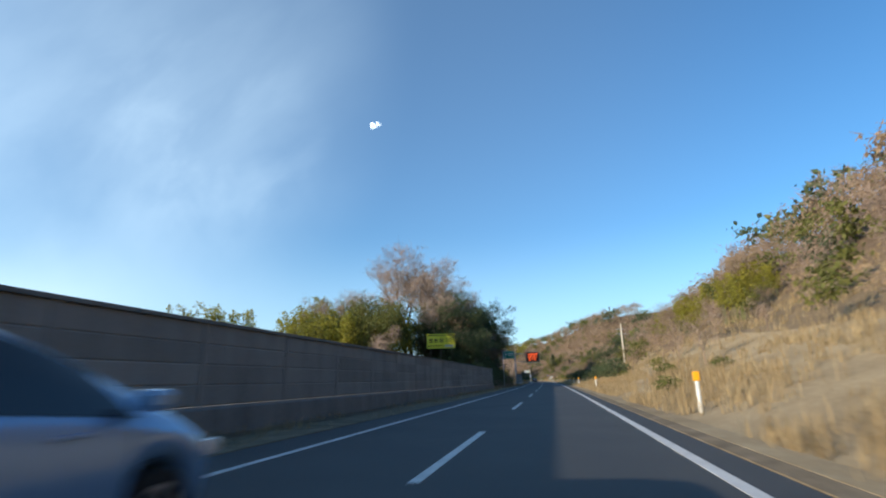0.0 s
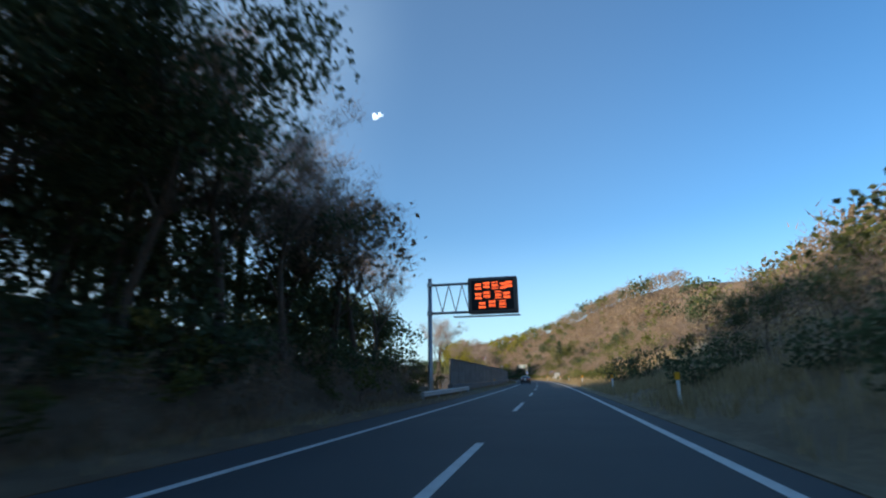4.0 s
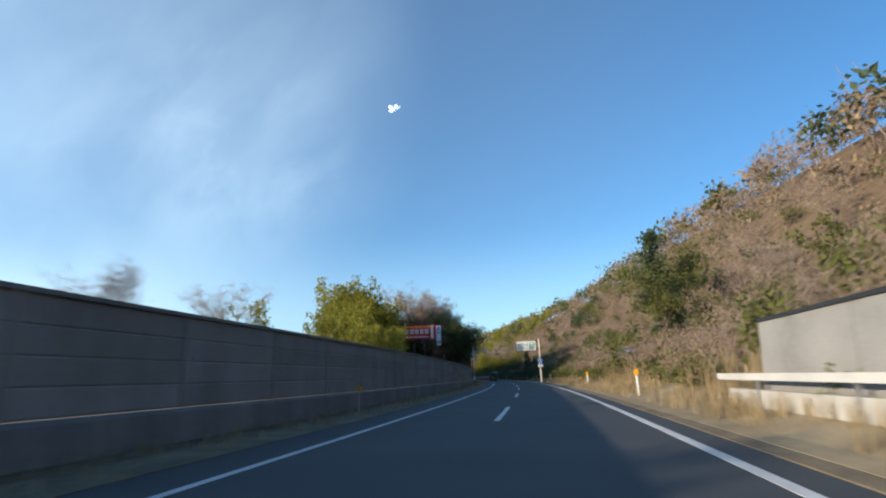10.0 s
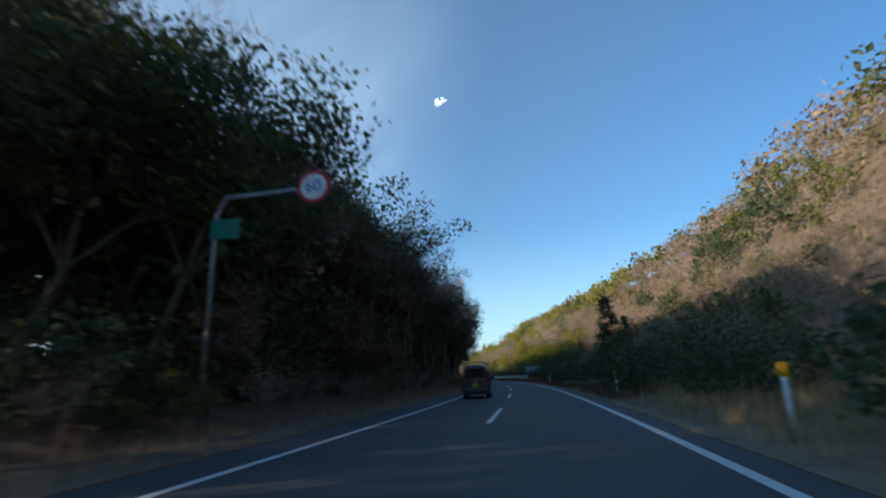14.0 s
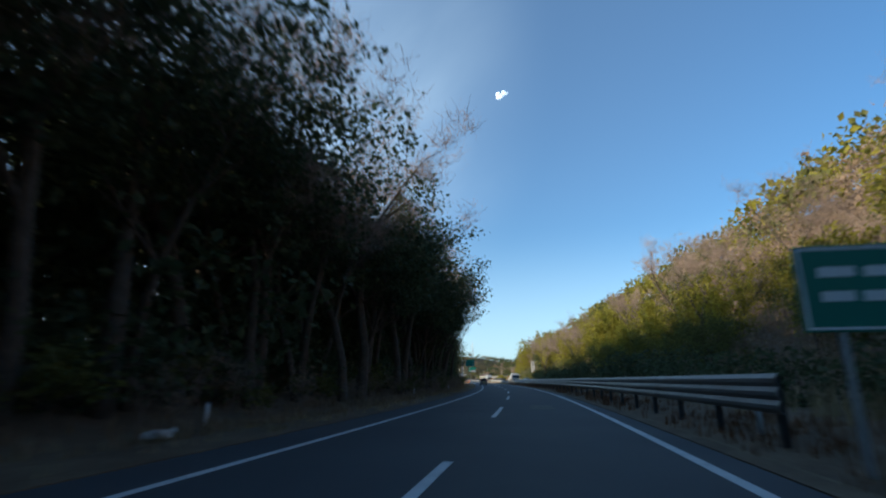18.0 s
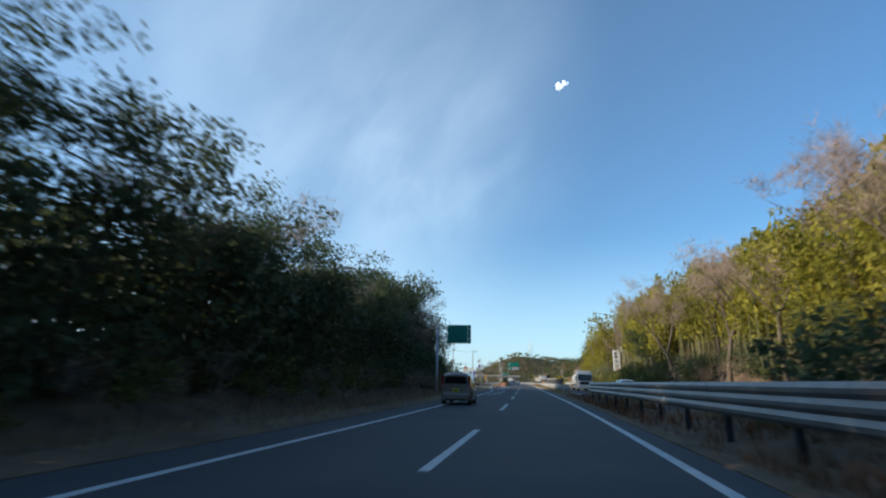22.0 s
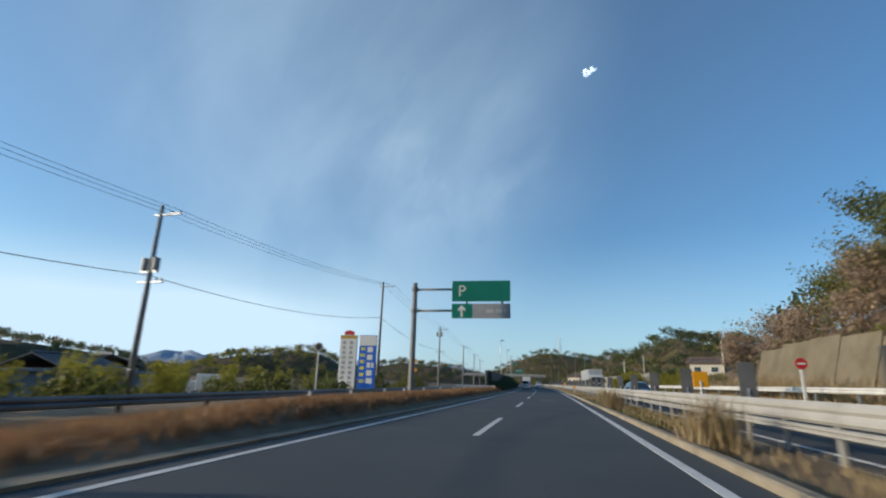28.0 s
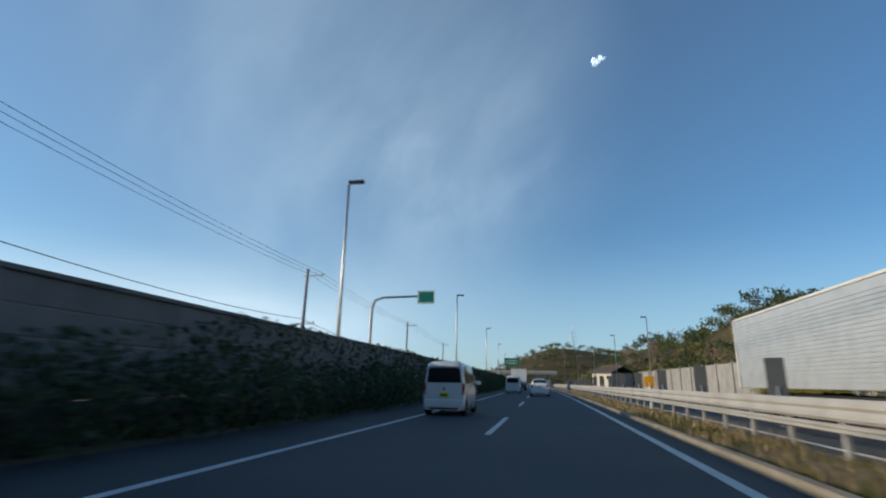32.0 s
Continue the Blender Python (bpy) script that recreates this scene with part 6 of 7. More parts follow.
def car(m, paint, label, category, L, W, form, axles, r=.29, plate=None, rear_lamps=(.75, 1.05, .16), hatch=True, roof_rack=False, group="", side=(-1.2, .8), front=(.4, 1.1), back=(-1.7, -1.0), chrome=False):
    """A car, x to its right, y ahead, its middle at the origin. form: tables along y of the half width, the shoulder's height,
    the top's height and the top's half width. side, front, back: where the glass lies, along y."""
    c = thing("car", m, label, category, group)
    wide, belt, top, crown = form
    ys = np.unique(np.concatenate([np.linspace(-L / 2, L / 2, 64), -L / 2 + np.array([.02, .05, .1]), L / 2 - np.array([.02, .05, .1])]))
    n_half = 9

    def section(y):
        w, zb, zt, wt = (float(glide(q, y)) for q in (wide, belt, top, crown))
        zl = .2
        for a in axles:
            if abs(y - a) < r + .06:
                zl = max(zl, r + math.sqrt((r + .06) ** 2 - (y - a) ** 2))
        zl = min(zl, zb - .08)
        up = max(zt - zb, .02)
        return [(w * .93, zl), (w * .985, zl + .3 * (zb - zl)), (w, zl + .55 * (zb - zl)), (w * .99, zl + .85 * (zb - zl)), (w * .96, zb),
                (w * .96 + (wt - w * .96) * .5, zb + up * .52), (wt, zb + up * .9), (wt * .72, zb + up), (0, zb + up + .02)]

    grid = np.array([[(x, y, z) for x, z in section(y)] for y in ys])
    bm = bmesh.new()
    rows_ = []
    for line_ in grid:
        right = [bm.verts.new(p) for p in line_]
        left = [bm.verts.new((-p[0], p[1], p[2])) for p in line_[:-1]][::-1]
        rows_.append(right + left)
    k = len(rows_[0])
    for a, b in zip(rows_, rows_[1:]):
        for i in range(k):
            bm.faces.new((a[i], a[(i + 1) % k], b[(i + 1) % k], b[i]))
    bm.faces.new(rows_[0][::-1])
    bm.faces.new(rows_[-1])
    bmesh.ops.recalc_face_normals(bm, faces=bm.faces)
    body = part("body", bm, paint, c, smooth=True)
    body.data.polygons[len(body.data.polygons) - 1].use_smooth = False
    body.data.polygons[len(body.data.polygons) - 2].use_smooth = False

    def on_skin(y, col, sx, off):
        """A point on the body at y, col steps round its half section, off metres above the skin."""
        def raw(y_, c_):
            i = min(max(np.searchsorted(ys, y_) - 1, 0), len(ys) - 2)
            u = (y_ - ys[i]) / (ys[i + 1] - ys[i])
            j = min(int(c_), n_half - 2)
            v = c_ - j
            g = grid[i] * (1 - u) + grid[i + 1] * u
            return Vector(g[j] * (1 - v) + g[j + 1] * v)
        p = raw(y, col)
        n = (raw(y, min(col + .2, 8)) - raw(y, max(col - .2, 0))).cross(raw(y - .05, col) - raw(y + .05, col))
        n = n.normalized() if n.length > 1e-9 else Vector((0, 0, 1))
        if n.x * 1 + n.z < -.2:
            n = -n
        p = p + n * off
        return Vector((p.x * sx, p.y, p.z))

    def patch(name, y0, y1, c0, c1, sides, mat, label="", off=.007, nu=10, nv=8, lean0=0.0, lean1=0.0):
        """A pane or lamp laid on the skin; lean: how far its ends slope along y from foot to head."""
        bm = bmesh.new()
        for sx in sides:
            vs = []
            for i in range(nu + 1):
                line_ = []
                for j in range(nv + 1):
                    v = j / nv
                    a, b = y0 + lean0 * v, y1 + lean1 * v
                    line_.append(bm.verts.new(on_skin(a + (b - a) * i / nu, c0 + (c1 - c0) * v, sx, off)))
                vs.append(line_)
            for a, b in zip(vs, vs[1:]):
                for j in range(nv):
                    bm.faces.new((a[j], a[j + 1], b[j + 1], b[j]))
        bmesh.ops.remove_doubles(bm, verts=bm.verts, dist=.0005)
        bmesh.ops.recalc_face_normals(bm, faces=bm.faces)
        return part(name, bm, mat, c, label, True)

    mid = (side[0] + side[1]) / 2
    foot = float(glide(belt, mid))
    for sx in (-1, 1):
        patch("rear_side_window", side[0], mid - .035, 4.15, 5.9, (sx,), CAR_GLASS, lean0=.16)
        patch("front_side_window", mid + .035, side[1], 4.15, 5.9, (sx,), CAR_GLASS, lean1=-.3)
        if chrome:
            patch("window_trim", side[0] - .06, side[1] + .04, 4.0, 4.14, (sx,), CHROME, off=.009, nv=1)
        x = float(glide(wide, side[1]))
        part("mirror", box((min(sx * (x - .02), sx * (x + .2)), side[1] - .12, foot), (max(sx * (x - .02), sx * (x + .2)), side[1] + .03, foot + .15), .045), paint, c)
        for y in (mid - .22, mid + .72):
            p = on_skin(y, 3.3, sx, .0)
            part("door_handle", box((p.x - .022, y - .1, p.z - .018), (p.x + .022, y + .1, p.z + .018), .012), CHROME if chrome else paint, c)
        for y in (side[0] - .02, mid, side[1] - .05):
            bm = tube([on_skin(y, q, sx, .0005) for q in (.4, 1, 2, 3, 4.05)], [.004] * 5, 4)
            part("door_seam", bm, BLACK_PLASTIC, c)
        part("sill", box((min(sx * (W / 2 - .1), sx * (W / 2 - .035)), axles[0] + r + .1, .17), (max(sx * (W / 2 - .1), sx * (W / 2 - .035)), axles[1] - r - .1, .23), .01), BLACK_PLASTIC, c)
    patch("windscreen", front[0], front[1], 6.15, 8, (-1, 1), CAR_GLASS, nu=12)
    tail, nose = -L / 2, L / 2
    wt_, zt_, zb_ = float(glide(crown, tail)), float(glide(top, tail)), float(glide(belt, tail))
    if hatch:
        part("rear_window", prism([(-wt_ * 1.02, zb_ + .1), (wt_ * 1.02, zb_ + .1), (wt_ * .93, zt_ - .13), (wt_ * .8, zt_ - .08), (-wt_ * .8, zt_ - .08), (-wt_ * .93, zt_ - .13)], tail - .012, tail + .03), CAR_GLASS, c)
        part("spoiler", box((-wt_ * .85, tail - .1, zt_ - .05), (wt_ * .85, tail + .12, zt_ + .0), .02), paint, c)
        part("wiper", box((-.2, tail - .03, zb_ + .1), (.22, tail - .013, zb_ + .125)), BLACK_PLASTIC, c)
    else:
        patch("rear_window", back[0], back[1], 6.2, 8, (-1, 1), CAR_GLASS, nu=12)
    zl, zh, lw = rear_lamps
    wr_ = float(glide(wide, tail + .06))
    for sx in (-1, 1):
        x0, x1 = sorted((sx * (wr_ - lw), sx * (wr_ - .005)))
        lamp_ = part("rear_lamp", box((x0, tail - .02, zl), (x1, tail + .12, zh), .03), TAIL_RED, c, "red rear lamp")
        part("reversing_lamp", box((x0 + .03, tail - .024, zl + .02), (x1 - .03, tail - .018, zl + .02 + (zh - zl) * .25)), LAMP_CLEAR, lamp_)
        wn_ = float(glide(wide, nose - .25))
        x0, x1 = sorted((sx * (wn_ - .3), sx * (wn_ + .012)))
        zf = float(glide(belt, nose - .2))
        part("headlamp", box((x0, nose - .34, zf - .14), (x1, nose - .07, zf + .0), .05), LAMP_CLEAR, c, "clear headlamp")
        part("reflector", box((min(sx * (W / 2 - .35), sx * (W / 2 - .16)), tail - .03, .34), (max(sx * (W / 2 - .35), sx * (W / 2 - .16)), tail + .02, .39)), TAIL_RED, c)
    part("rear_bumper", box((-wr_ + .03, tail - .05, .27), (wr_ - .03, tail + .12, .56), .06), paint, c)
    part("lower_trim", box((-.5, tail - .052, .23), (.5, tail + .05, .28), .01), BLACK_PLASTIC, c)
    part("grille", box((-W / 2 + .4, nose - .06, .4), (W / 2 - .4, nose + .006, .56), .02), BLACK_PLASTIC, c)
    zp = .62 if hatch else .7
    if chrome:
        part("chrome_bar", box((-.3, tail - .03, zp + .19), (.3, tail + .02, zp + .225), .008), CHROME, c, "chrome bar above the plate")
    part("badge", tube([(0, tail - .025, zp + .29), (0, tail + .02, zp + .29)], [.05, .05], 14), CHROME, c)
    pl = part("number_plate", box((-.165, tail - .03, zp), (.165, tail - .012, zp + .165)), plate or SIGN_WHITE, c, "number plate with unreadable bars")
    part("plate_bar", box((-.12, tail - .035, zp + .05), (.12, tail - .031, zp + .11)), INK, pl)
    for y in axles:
        for sx in (-1, 1):
            w = float(glide(wide, y))
            x0, x1 = sx * (w - .2), sx * (w - .012)
            bm = tube([(x0, y, r), (x0 + sx * .02, y, r), (x1 - sx * .02, y, r), (x1, y, r)], [r * .9, r, r, r * .93], 28)
            wh = part("wheel", bm, RUBBER, c)
            part("rim", tube([(x1 - sx * .05, y, r), (x1 + sx * .004, y, r)], [r * .68, r * .66], 24), ALLOY, wh)
            part("hub", tube([(x1, y, r), (x1 + sx * .014, y, r)], [r * .14, r * .12], 12), ALLOY, wh)
            for j in range(5):
                a = 2 * math.pi * (j + .5) / 5
                part("spoke_gap", box((min(x1 + sx * .0045, x1 + sx * .008), -r * .13, r * .22), (max(x1 + sx * .0045, x1 + sx * .008), r * .13, r * .6), r * .05, Matrix.Translation((0, y, r)) @ Matrix.Rotation(a, 4, "X")), BLACK_PLASTIC, wh)
    if roof_rack:
        y0, y1 = tail + .25, front[0] - .15
        zr, wr = float(glide(top, 0)) + .02, float(glide(crown, 0)) * .92
        for sx in (-1, 1):
            part("rack_rail", tube([(sx * wr, y0, zr + .16), (sx * wr, y1, zr + .16)], [.02, .02], 6), STEEL, c)
            for y in (y0 + .1, (y0 + y1) / 2, y1 - .1):
                part("rack_foot", box((sx * wr - .02, y - .02, zr - .06), (sx * wr + .02, y + .02, zr + .16)), BLACK_PLASTIC, c)
        for y in np.linspace(y0 + .05, y1 - .05, 5):
            part("rack_bar", tube([(-wr, y, zr + .16), (wr, y, zr + .16)], [.016, .016], 6), STEEL, c)
    return c


YELLOW_PLATE = material("yellow plate", [(.6, .5, .03), (.7, .6, .05)], .5, bump=0)
SALOON = ([(-2.44, .74), (-2.38, .84), (-2.15, .89), (0, .9), (1.6, .89), (2.15, .83), (2.36, .7), (2.44, .52)],
          [(-2.44, .86), (-2.36, .93), (-2.1, .97), (-.8, .97), (.6, .94), (1.2, .92), (1.9, .82), (2.3, .68), (2.44, .5)],
          [(-2.44, .9), (-2.36, 1.0), (-2.1, 1.04), (-1.72, 1.06), (-1.3, 1.23), (-.85, 1.4), (-.2, 1.46), (.25, 1.43), (.75, 1.24), (1.25, 1.0), (1.9, .87), (2.3, .72), (2.44, .52)],
          [(-2.44, .62), (-2.2, .74), (-1.72, .73), (-1.2, .62), (-.7, .57), (.2, .57), (.8, .65), (1.25, .74), (1.9, .74), (2.3, .6), (2.44, .42)])
ONE_BOX = ([(-2.06, .7), (-2.0, .78), (-1.7, .83), (0, .85), (1.3, .84), (1.8, .77), (2.0, .62), (2.06, .5)],
           [(-2.06, .9), (-1.95, .97), (-1.4, .98), (.4, .93), (1.1, .88), (1.6, .78), (1.95, .63), (2.06, .48)],
           [(-2.06, .95), (-1.95, 1.12), (-1.6, 1.38), (-1.1, 1.5), (-.3, 1.53), (.2, 1.46), (.75, 1.24), (1.25, 1.0), (1.65, .84), (1.95, .67), (2.06, .5)],
           [(-2.06, .6), (-1.6, .6), (-1.0, .57), (.2, .57), (.8, .64), (1.25, .7), (1.7, .66), (2.06, .4)])
MICRO = ([(-1.7, .66), (-1.66, .71), (-1.4, .735), (1.1, .735), (1.5, .67), (1.66, .55), (1.7, .46)],
         [(-1.7, .96), (-1.2, .98), (.5, .95), (1.05, .91), (1.4, .82), (1.62, .66), (1.7, .5)],
         [(-1.7, 1.5), (-1.64, 1.56), (-1.2, 1.6), (-.2, 1.62), (.3, 1.56), (.75, 1.34), (1.12, 1.05), (1.4, .88), (1.62, .7), (1.7, .52)],
         [(-1.7, .56), (-1.5, .585), (0, .59), (.4, .58), (.8, .62), (1.12, .66), (1.4, .6), (1.7, .38)])
BOXY = ([(-1.7, .68), (-1.66, .725), (-1.4, .74), (1.2, .735), (1.5, .69), (1.66, .6), (1.7, .5)],
        [(-1.7, 1.02), (-1.2, 1.03), (.8, 1.02), (1.2, .98), (1.5, .86), (1.66, .68), (1.7, .55)],
        [(-1.7, 1.7), (-1.65, 1.76), (-1.2, 1.8), (.3, 1.81), (.7, 1.74), (1.0, 1.5), (1.35, 1.14), (1.52, .94), (1.66, .74), (1.7, .58)],
        [(-1.7, .6), (-1.5, .625), (.4, .63), (.9, .65), (1.35, .67), (1.55, .6), (1.7, .42)])
stretched = lambda form, ky, kx, kz: tuple([(y * ky, v * k) for y, v in t] for t, k in zip(form, (kx, kz, kz, kx)))
car(stand(193.05, -2.1), car_paint("deep navy paint", (.003, .006, .022), (.005, .009, .03), metal=0), "dark navy saloon car with chrome trim on dark asphalt", "car", 4.88, 1.8, SALOON,
    (-1.42, 1.42), .33, None, (.79, .93, .42), False, group="cars", side=(-1.5, .95), front=(.3, 1.17), back=(-1.62, -.92), chrome=True)
silver_blue = car_paint("silver-blue paint", (.16, .3, .5), (.2, .35, .56))
car(stand(2.12, -1.95), silver_blue, "silver-blue one-box hatchback car on dark asphalt", "car", 4.12, 1.7, stretched(ONE_BOX, 1, 1, 1.05), (-1.22, 1.25), .3, None, (.8, 1.02, .2), False, group="cars", side=(-1.5, 1.0), front=(.25, 1.18), back=(-1.9, -1.25))
car(stand(353.2, -1.82), car_paint("black paint", (.006, .006, .007), (.012, .012, .013)), "black boxy van with a roof rack and yellow plate", "van", 3.4, 1.48, BOXY, (-1.18, 1.12), .28, YELLOW_PLATE, (.72, 1.05, .1), roof_rack=True, group="cars", side=(-1.5, 1.05), front=(.72, 1.32))
beige = car_paint("pinkish beige paint", (.3, .22, .18), (.35, .265, .22))
car(stand(521.2, -2.42), beige, "pinkish-beige tall small car with yellow plate", "car", 3.4, 1.48, stretched(MICRO, 1, 1, .95), (-1.2, 1.22), .28, YELLOW_PLATE, (.74, 1.42, .1), group="cars", side=(-1.45, .9), front=(.35, 1.06))
white = car_paint("white paint", (.62, .62, .6), (.7, .7, .68), metal=0)
car(stand(733.5, -2.15), white, "white tall boxy small car with yellow plate", "car", 3.4, 1.48, BOXY, (-1.2, 1.22), .28, YELLOW_PLATE, (.7, 1.1, .1), group="cars", side=(-1.5, 1.0), front=(.72, 1.32))
car(stand(763, 1.0), white, "white hatchback car with red rear lamps", "car", 4.12, 1.7, ONE_BOX, (-1.22, 1.25), .3, None, (.78, 1.0, .2), False, group="cars", side=(-1.5, 1.0), front=(.25, 1.18), back=(-1.9, -1.25))
car(stand(776, -2.0), white, "white boxy van on the carriageway in the distance", "van", 3.91, 1.68, stretched(BOXY, 1.15, 1.13, 1.05), (-1.3, 1.3), .3, None, (.75, 1.1, .1), group="cars", side=(-1.7, 1.15), front=(.85, 1.5))
car(stand(668, 8.7, .03, 180), car_paint("grey-blue paint", (.06, .09, .13), (.09, .12, .17)), "grey-blue estate car on the oncoming carriageway", "car", 4.12, 1.7, ONE_BOX, (-1.22, 1.25), .3, None, (.78, 1.0, .2), False, group="cars", side=(-1.5, 1.0), front=(.25, 1.18), back=(-1.9, -1.25))
car(stand(537, 9.0, .03, 180), white, "white car on the oncoming carriageway", "car", 4.12, 1.7, ONE_BOX, (-1.22, 1.25), .3, None, (.78, 1.0, .2), False, group="cars", side=(-1.5, 1.0), front=(.25, 1.18), back=(-1.9, -1.25))


def lorry(m, label, length, height, load, cab_mat, load_mat):
    """A lorry with its nose at y = 0, driving towards +y."""
    t = thing("lorry", m, label, "lorry")
    W = 2.4
    bm = box((-W / 2, -2.2, .55), (W / 2, 0, 2.95), .12)
    for v in bm.verts:
        if v.co.z > 1.6 and v.co.y > -.6:
            v.co.y -= (v.co.z - 1.6) * .16
    part("cab", bm, cab_mat, t)
    bm = box((-W / 2 + .12, -.06, 1.62), (W / 2 - .12, .012, 2.6), .02)
    for v in bm.verts:
        v.co.y -= (v.co.z - 1.6) * .16
    part("windscreen", bm, CAR_GLASS, t)
    for sx in (-1, 1):
        part("side_window", box((min(sx * 1.19, sx * 1.215), -1.5, 1.65), (max(sx * 1.19, sx * 1.215), -.55, 2.4), .01), CAR_GLASS, t)
        part("mirror", box((sx * 1.38 - .1, -.25, 1.7), (sx * 1.38 + .1, -.15, 2.3), .03), BLACK_PLASTIC, t)
        part("headlamp", box((sx * .9 - .2, -.06, .75), (sx * .9 + .2, .02, .95), .03), LAMP_CLEAR, t)
        part("side_guard", box((sx * 1.14 - .03, -length + 2, .5), (sx * 1.14 + .03, -3.4, .8), .01), STEEL, t)
    part("bumper", box((-W / 2, -.3, .35), (W / 2, .05, .7), .05), WHITE_STEEL, t)
    part("grille", box((-.8, -.02, 1.0), (.8, .03, 1.45), .02), BLACK_PLASTIC, t)
    part("chassis", box((-.45, -length + .2, .6), (.45, -1.5, .95), .02), DARK_STEEL, t)
    for y in (-1.1, -length + 3.6, -length + 2.4):
        for sx in (-1, 1):
            wh = part("wheel", tube([(sx * .85, y, .5), (sx * 1.17, y, .5)], [.5, .5], 20), RUBBER, t)
            part("rim", tube([(sx * 1.1, y, .5), (sx * 1.18, y, .5)], [.28, .24], 16), ALLOY, wh)
    if load == "box":
        bx = part("cargo_box", box((-W / 2 - .03, -length, 1.1), (W / 2 + .03, -2.5, height), .04), load_mat, t)
        for sx in (-1, 1):
            for z in np.arange(1.3, height - .25, .13):
                part("rib", box((min(sx * 1.232, sx * 1.25), -length + .15, z), (max(sx * 1.232, sx * 1.25), -2.65, z + .06)), load_mat, bx)
        part("top_rail", box((-W / 2 - .06, -length - .02, height), (W / 2 + .06, -2.45, height + .09), .02), WHITE_STEEL, bx)
        part("rear_post", box((W / 2 - .1, -length - .05, 1.1), (W / 2 + .06, -length + .08, height), .02), WHITE_STEEL, bx)
    else:
        part("tank", tube([(0, -length, 1.85), (0, -length + .25, 1.85), (0, -2.75, 1.85), (0, -2.5, 1.85)], [.75, 1.05, 1.05, .75], 28), load_mat, t, smooth=True)
        part("catwalk", box((-.3, -length + .4, 2.88), (.3, -2.9, 2.95), .01), STEEL, t)
        part("front_fairing", box((-1.1, -2.5, 2.9), (1.1, -1.2, 3.2), .1), cab_mat, t)
    return t


ALU = material("ribbed aluminium", [(.4, .41, .42), (.52, .53, .53), (.58, .58, .58)], .4, 2, metal=.5, bump=.05)
lorry(stand(720.5, 10.9, .03, 180), "long lorry with a ribbed aluminium cargo box on the oncoming carriageway", 18.3, 3.95, "box", white, ALU)
lorry(stand(579.5, 10.6, .03, 180), "white tank lorry on the oncoming carriageway", 11.5, 3.0, "tank", white, material("white tank", [(.36, .36, .36), (.46, .46, .45)], .4, 2, bump=.03))
lorry(stand(806, -2.0, 0, 0), "white box lorry on the carriageway in the distance", 8.0, 3.3, "box", white, SIGN_WHITE)

# ---- houses ----
ROOF_TILE = material("grey roof tiles", [(.07, .075, .08), (.12, .125, .13), (.16, .165, .17)], .6, 1.5, fine=10)
BROWN_TILE = material("brown roof tiles", [(.1, .075, .06), (.16, .12, .1)], .7, 1.5, fine=10)
PLASTER = material("cream plaster", [(.42, .39, .33), (.52, .49, .43)], .9, 1)
HOUSE_GLASS = glass("house window glass", (.02, .025, .03))


def house(s, d, z, turn, w, l, h, rise, roof_mat, label, wall_mat=PLASTER):
    hs = thing("house", stand(s, d, z, turn), label, "house", "houses in the valley")
    part("wall", box((-w / 2, -l / 2, -1), (w / 2, l / 2, h)), wall_mat, hs)
    o = .7
    roof = part("roof", merged(*[tube_roof for tube_roof in [gable(w / 2 + o, l / 2 + o, h, rise)]]), roof_mat, hs)
    for k in range(int((l + 2 * o) / 1.0)):
        y = -l / 2 - o + .5 + k
        for sx in (-1, 1):
            part("tile_row", box((0, y - .06, 0), (math.hypot(w / 2 + o, rise), y + .06, .06), 0, Matrix.Translation((0, 0, h + rise + .1)) @ Matrix.Rotation(math.atan2(rise, w / 2 + o), 4, "Y") if sx > 0 else Matrix.Scale(-1, 4, (1, 0, 0)) @ Matrix.Translation((0, 0, h + rise + .1)) @ Matrix.Rotation(math.atan2(rise, w / 2 + o), 4, "Y")), roof_mat, roof)
    part("ridge", tube([(0, -l / 2 - o, h + rise + .18), (0, l / 2 + o, h + rise + .18)], [.16, .16], 8), roof_mat, roof)
    for y in np.linspace(-l / 2 + 1.5, l / 2 - 1.5, max(2, int(l / 3))):
        for sx in (-1, 1):
            wd = part("window", box((min(sx * (w / 2 - .02), sx * (w / 2 + .06)), y - .75, h - 1.9), (max(sx * (w / 2 - .02), sx * (w / 2 + .06)), y + .75, h - .7), .01), WHITE_STEEL, hs)
            part("pane", box((min(sx * (w / 2 + .061), sx * (w / 2 + .07)), y - .65, h - 1.8), (max(sx * (w / 2 + .061), sx * (w / 2 + .07)), y + .65, h - .8)), HOUSE_GLASS, wd)
    wd = part("window", box((-.9, -l / 2 - .06, h - 1.9), (.9, -l / 2 + .02, h - .7), .01), WHITE_STEEL, hs)
    part("pane", box((-.8, -l / 2 - .07, h - 1.8), (.8, -l / 2 - .061, h - .8)), HOUSE_GLASS, wd)
    return hs


def gable(w, l, h, rise):
    bm = bmesh.new()
    out = []
    for y in (-l, l):
        out.append([bm.verts.new(p) for p in [(-w, y, h - .05), (0, y, h + rise - .05), (w, y, h - .05), (w, y, h + .1), (0, y, h + rise + .1), (-w, y, h + .1)]])
    a, b = out
    for i in range(6):
        bm.faces.new((a[i], a[(i + 1) % 6], b[(i + 1) % 6], b[i]))
    bm.faces.new(a[::-1])
    bm.faces.new(b)
    bmesh.ops.recalc_face_normals(bm, faces=bm.faces)
    return bm


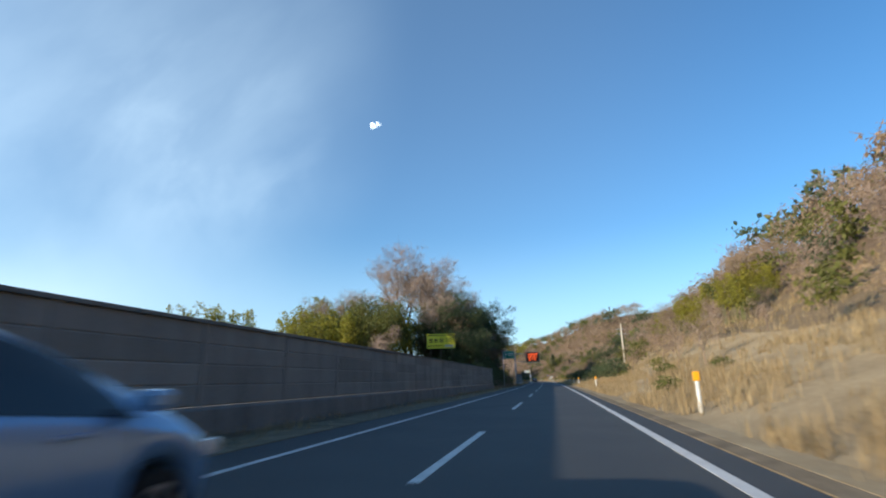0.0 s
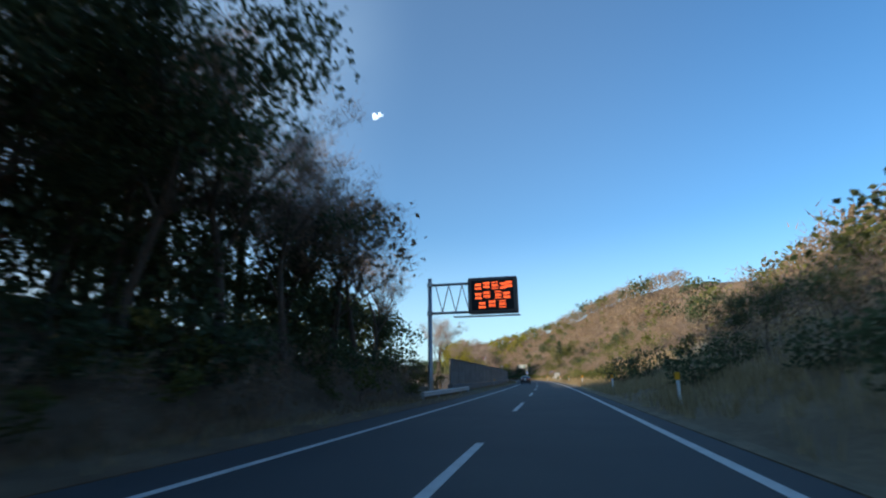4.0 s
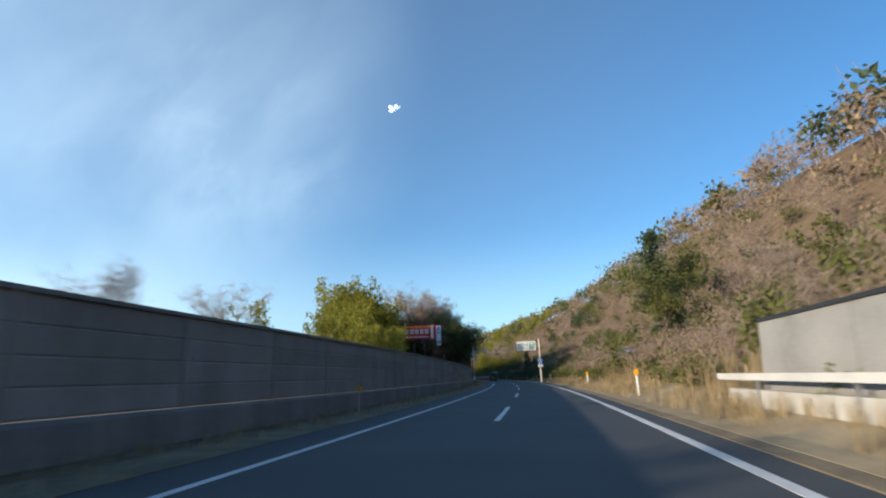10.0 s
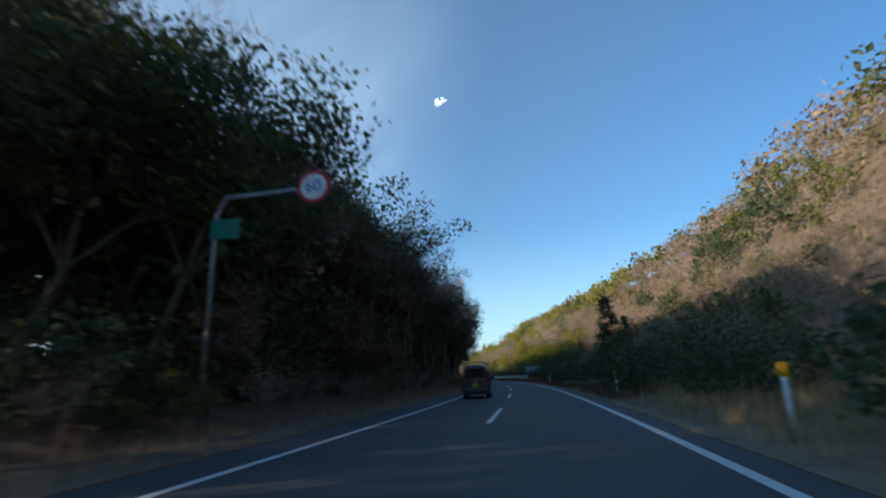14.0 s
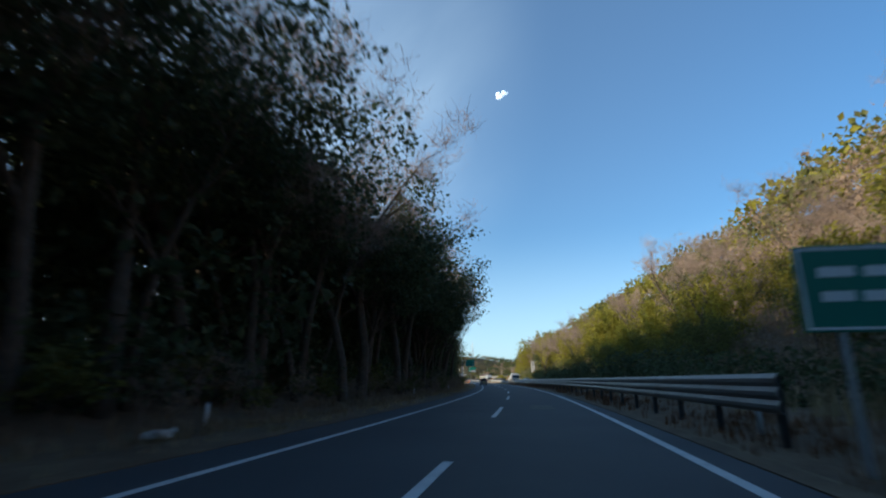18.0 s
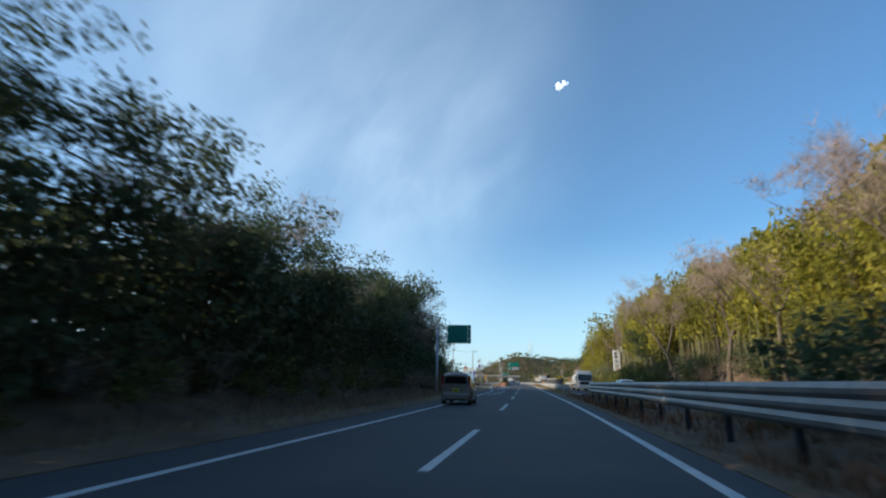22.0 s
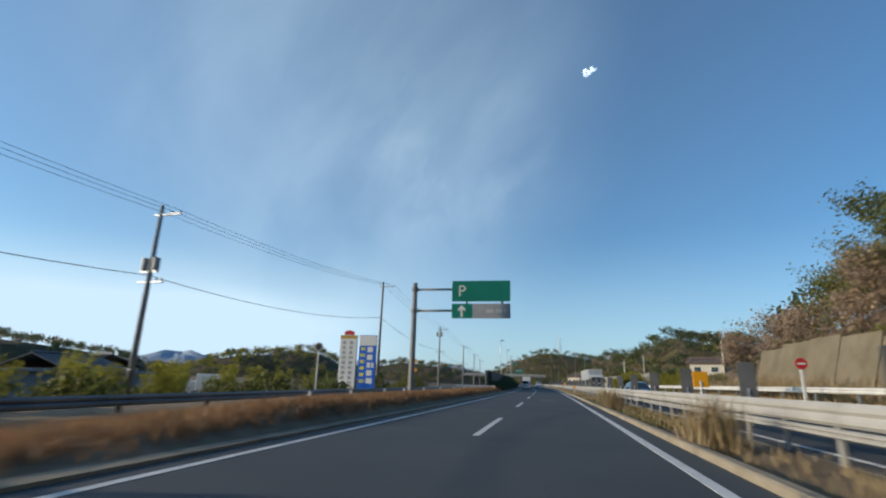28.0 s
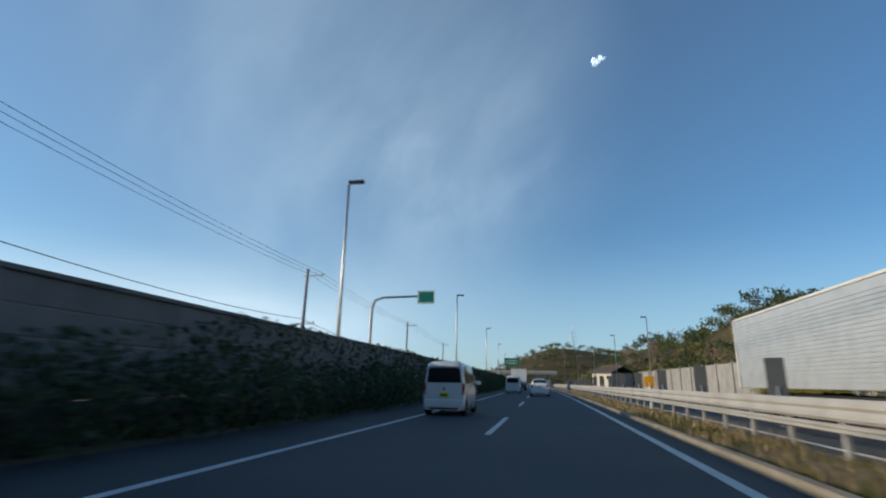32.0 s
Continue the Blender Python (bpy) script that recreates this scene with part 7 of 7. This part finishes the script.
house(733, -40, -4.6, 70, 8, 12, 3.2, 2.2, ROOF_TILE, "low house with a grey tiled gable roof")
house(748, -42, -4.8, 20, 7, 9, 3.2, 2.1, ROOF_TILE, "low house with a grey tiled gable roof")
house(764, -46, -4.8, 75, 8, 11, 3.2, 2.0, ROOF_TILE, "low house with a grey tiled gable roof")
house(661, -60, -2.6, 80, 8, 12, 3.6, 1.8, ROOF_TILE, "house with dark tiled roof behind a bamboo hedge")
house(678, -58, -2.6, 10, 8, 10, 3.8, 1.8, ROOF_TILE, "house with dark tiled roof behind a bamboo hedge")
house(700, -75, -2.6, 60, 9, 12, 4.5, 2.0, ROOF_TILE, "house with dark tiled roof beyond the fields")
house(740, 36, 3.9, 62, 4.8, 6.2, 2.4, 1.1, BROWN_TILE, "cream house with a brown tiled roof above the road")
house(880, 26, 1.0, 30, 8, 9, 3.6, 2.0, BROWN_TILE, "house with a pale gable beyond the median")
shed = thing("shed", stand(650, -40, -2.2), "long blue-grey metal shed with a flat roof", "shed")
part("wall", box((-4, -17, -1), (4, 17, 3.2), .05), material("blue-grey sheet metal", [(.2, .23, .27), (.27, .3, .34)], .6, 1), shed)
part("roof", box((-4.4, -17.4, 3.2), (4.4, 17.4, 3.45), .05), SIGN_GREY, shed)
for y in range(-15, 16, 5):
    part("door", box((4.0, y - 1.2, -.8), (4.06, y + 1.2, 2.2)), SIGN_GREY, shed)
van = thing("parked_lorry", stand(672, -33, -1.4, 100), "small white lorry parked below the exit road", "lorry")
part("cargo_box", box((-.9, -2.2, .7), (.9, 1.0, 2.6), .05), SIGN_WHITE, van)
part("cab", box((-.85, 1.05, .5), (.85, 2.5, 1.9), .15), white, van)
for y in (-1.4, 1.8):
    for sx in (-1, 1):
        part("wheel", tube([(sx * .7, y, .35), (sx * .92, y, .35)], [.35, .35], 16), RUBBER, van)
nb = thing("noise_barrier", Matrix(), "grey concrete noise barrier beyond the oncoming carriageway", "wall", kind="structure")
for i in range(20):
    s = 724 + 5 * i
    strip("slab", s, s + 4.9, [(21.7, -.3), (21.7, 3.7), (21.9, 3.7), (21.9, -.3)], CONCRETE, 5, nb)
    part("post", box((-.12, -.12, -.3), (.12, .12, 3.85), .02), CONCRETE, nb).matrix_world = stand(s - .05, 21.65)
bridge = thing("overpass", stand(975, 0, 0, 0), "grey concrete overpass across the road in the distance", "bridge")
part("deck", box((-40, -4, 5.2), (16, 4, 6.2), .1), CONCRETE, bridge)
part("parapet", box((-40, -4.1, 6.2), (16, -3.85, 7.1), .04), PALE_CONCRETE, bridge)
for x in (-14, 12):
    part("pier", box((x - .8, -2.5, -.5), (x + .8, 2.5, 5.2), .1), CONCRETE, bridge)

# ---- ivy on the last barrier ----
ivy_rng, ivy = np.random.default_rng(77), Soup()
spots_ = []
for s in np.arange(696, 860, .45):
    top = (1.15 if 702 < s < 715 else 1.3) + (.5 if 702 < s < 715 else 1.0) * max(0, noise.noise((s * .16, 0, 2)) + .15) + (1.6 if 696 < s < 701 else 0) + min(1.4, max(0, (s - 716) * .12))
    for _ in range(46):
        z = min(2.85, top) * ivy_rng.uniform(0, 1) ** 1.25
        spots_.append(tuple(at(s + ivy_rng.uniform(-.3, .3), -6.55 + ivy_rng.uniform(0, .3) * (1.3 - z * .3), z)))
leaves(ivy_rng, np.array(spots_), .12, ivy, droop=.4)
tagged(new("ivy", ivy.mesh("ivy", LEAF_DARK)), "dark ivy hanging over the barrier", "ivy", kind="stuff")
for s in np.arange(697, 800, 2.6):
    plant("dark_bush", s, -6.1, rnd.uniform(.7, .95) if s < 716 else rnd.uniform(.85, 1.15))
row("bamboo", 640, 672, 3.6, -31, -25, .38, .5)
row("bamboo", 701, 712, 1.4, 18.6, 20.4, .38, .46)
row("bamboo", 729, 764, 1.4, 18.6, 20.4, .38, .46)
row("bamboo", 628, 672, 3, -24, -20, .28, .36)
row("bush", 628, 700, 4, -26, -15, 1.0, 1.8)
row("olive", 690, 724, 7, -34, -26, .25, .4)
row("bush", 724, 800, 6, -33, -27, .8, 1.2)

# ---- the small cloud, with a glow added in place of sunlight ----
cl = bmesh.new()
cc = towards(20.2, 29.0) * 4050
crng = np.random.default_rng(5)
for k in range(22):
    x, z = crng.normal(0, 24), crng.normal(0, 10)
    bmesh.ops.create_icosphere(cl, subdivisions=3, radius=crng.uniform(5, 12), matrix=Matrix.Translation(cc + Vector((x, crng.normal(0, 9), z + x * .12))))
for v in cl.verts:
    v.co += Vector(noise.noise_vector(v.co * .03)) * 8
cm = bpy.data.meshes.new("cloud")
cl.to_mesh(cm)
cl.free()
# emission keeps the puff white on its unlit side
cm.materials.append(shining("cloud with added glow", (.72, .84, .97), .5))
for p in cm.polygons:
    p.use_smooth = True
tagged(new("cloud", cm), "small white cloud puff in the blue sky", "cloud", kind="structure")

# taller trees where the wooded slope ends
for kind, s, d, k in (("conifer", 652, 22.5, 1.3), ("dark", 655, 24, .95), ("olive", 650, 21.5, 1.15), ("brown", 660, 23, .95)):
    plant(kind, s, d, k)
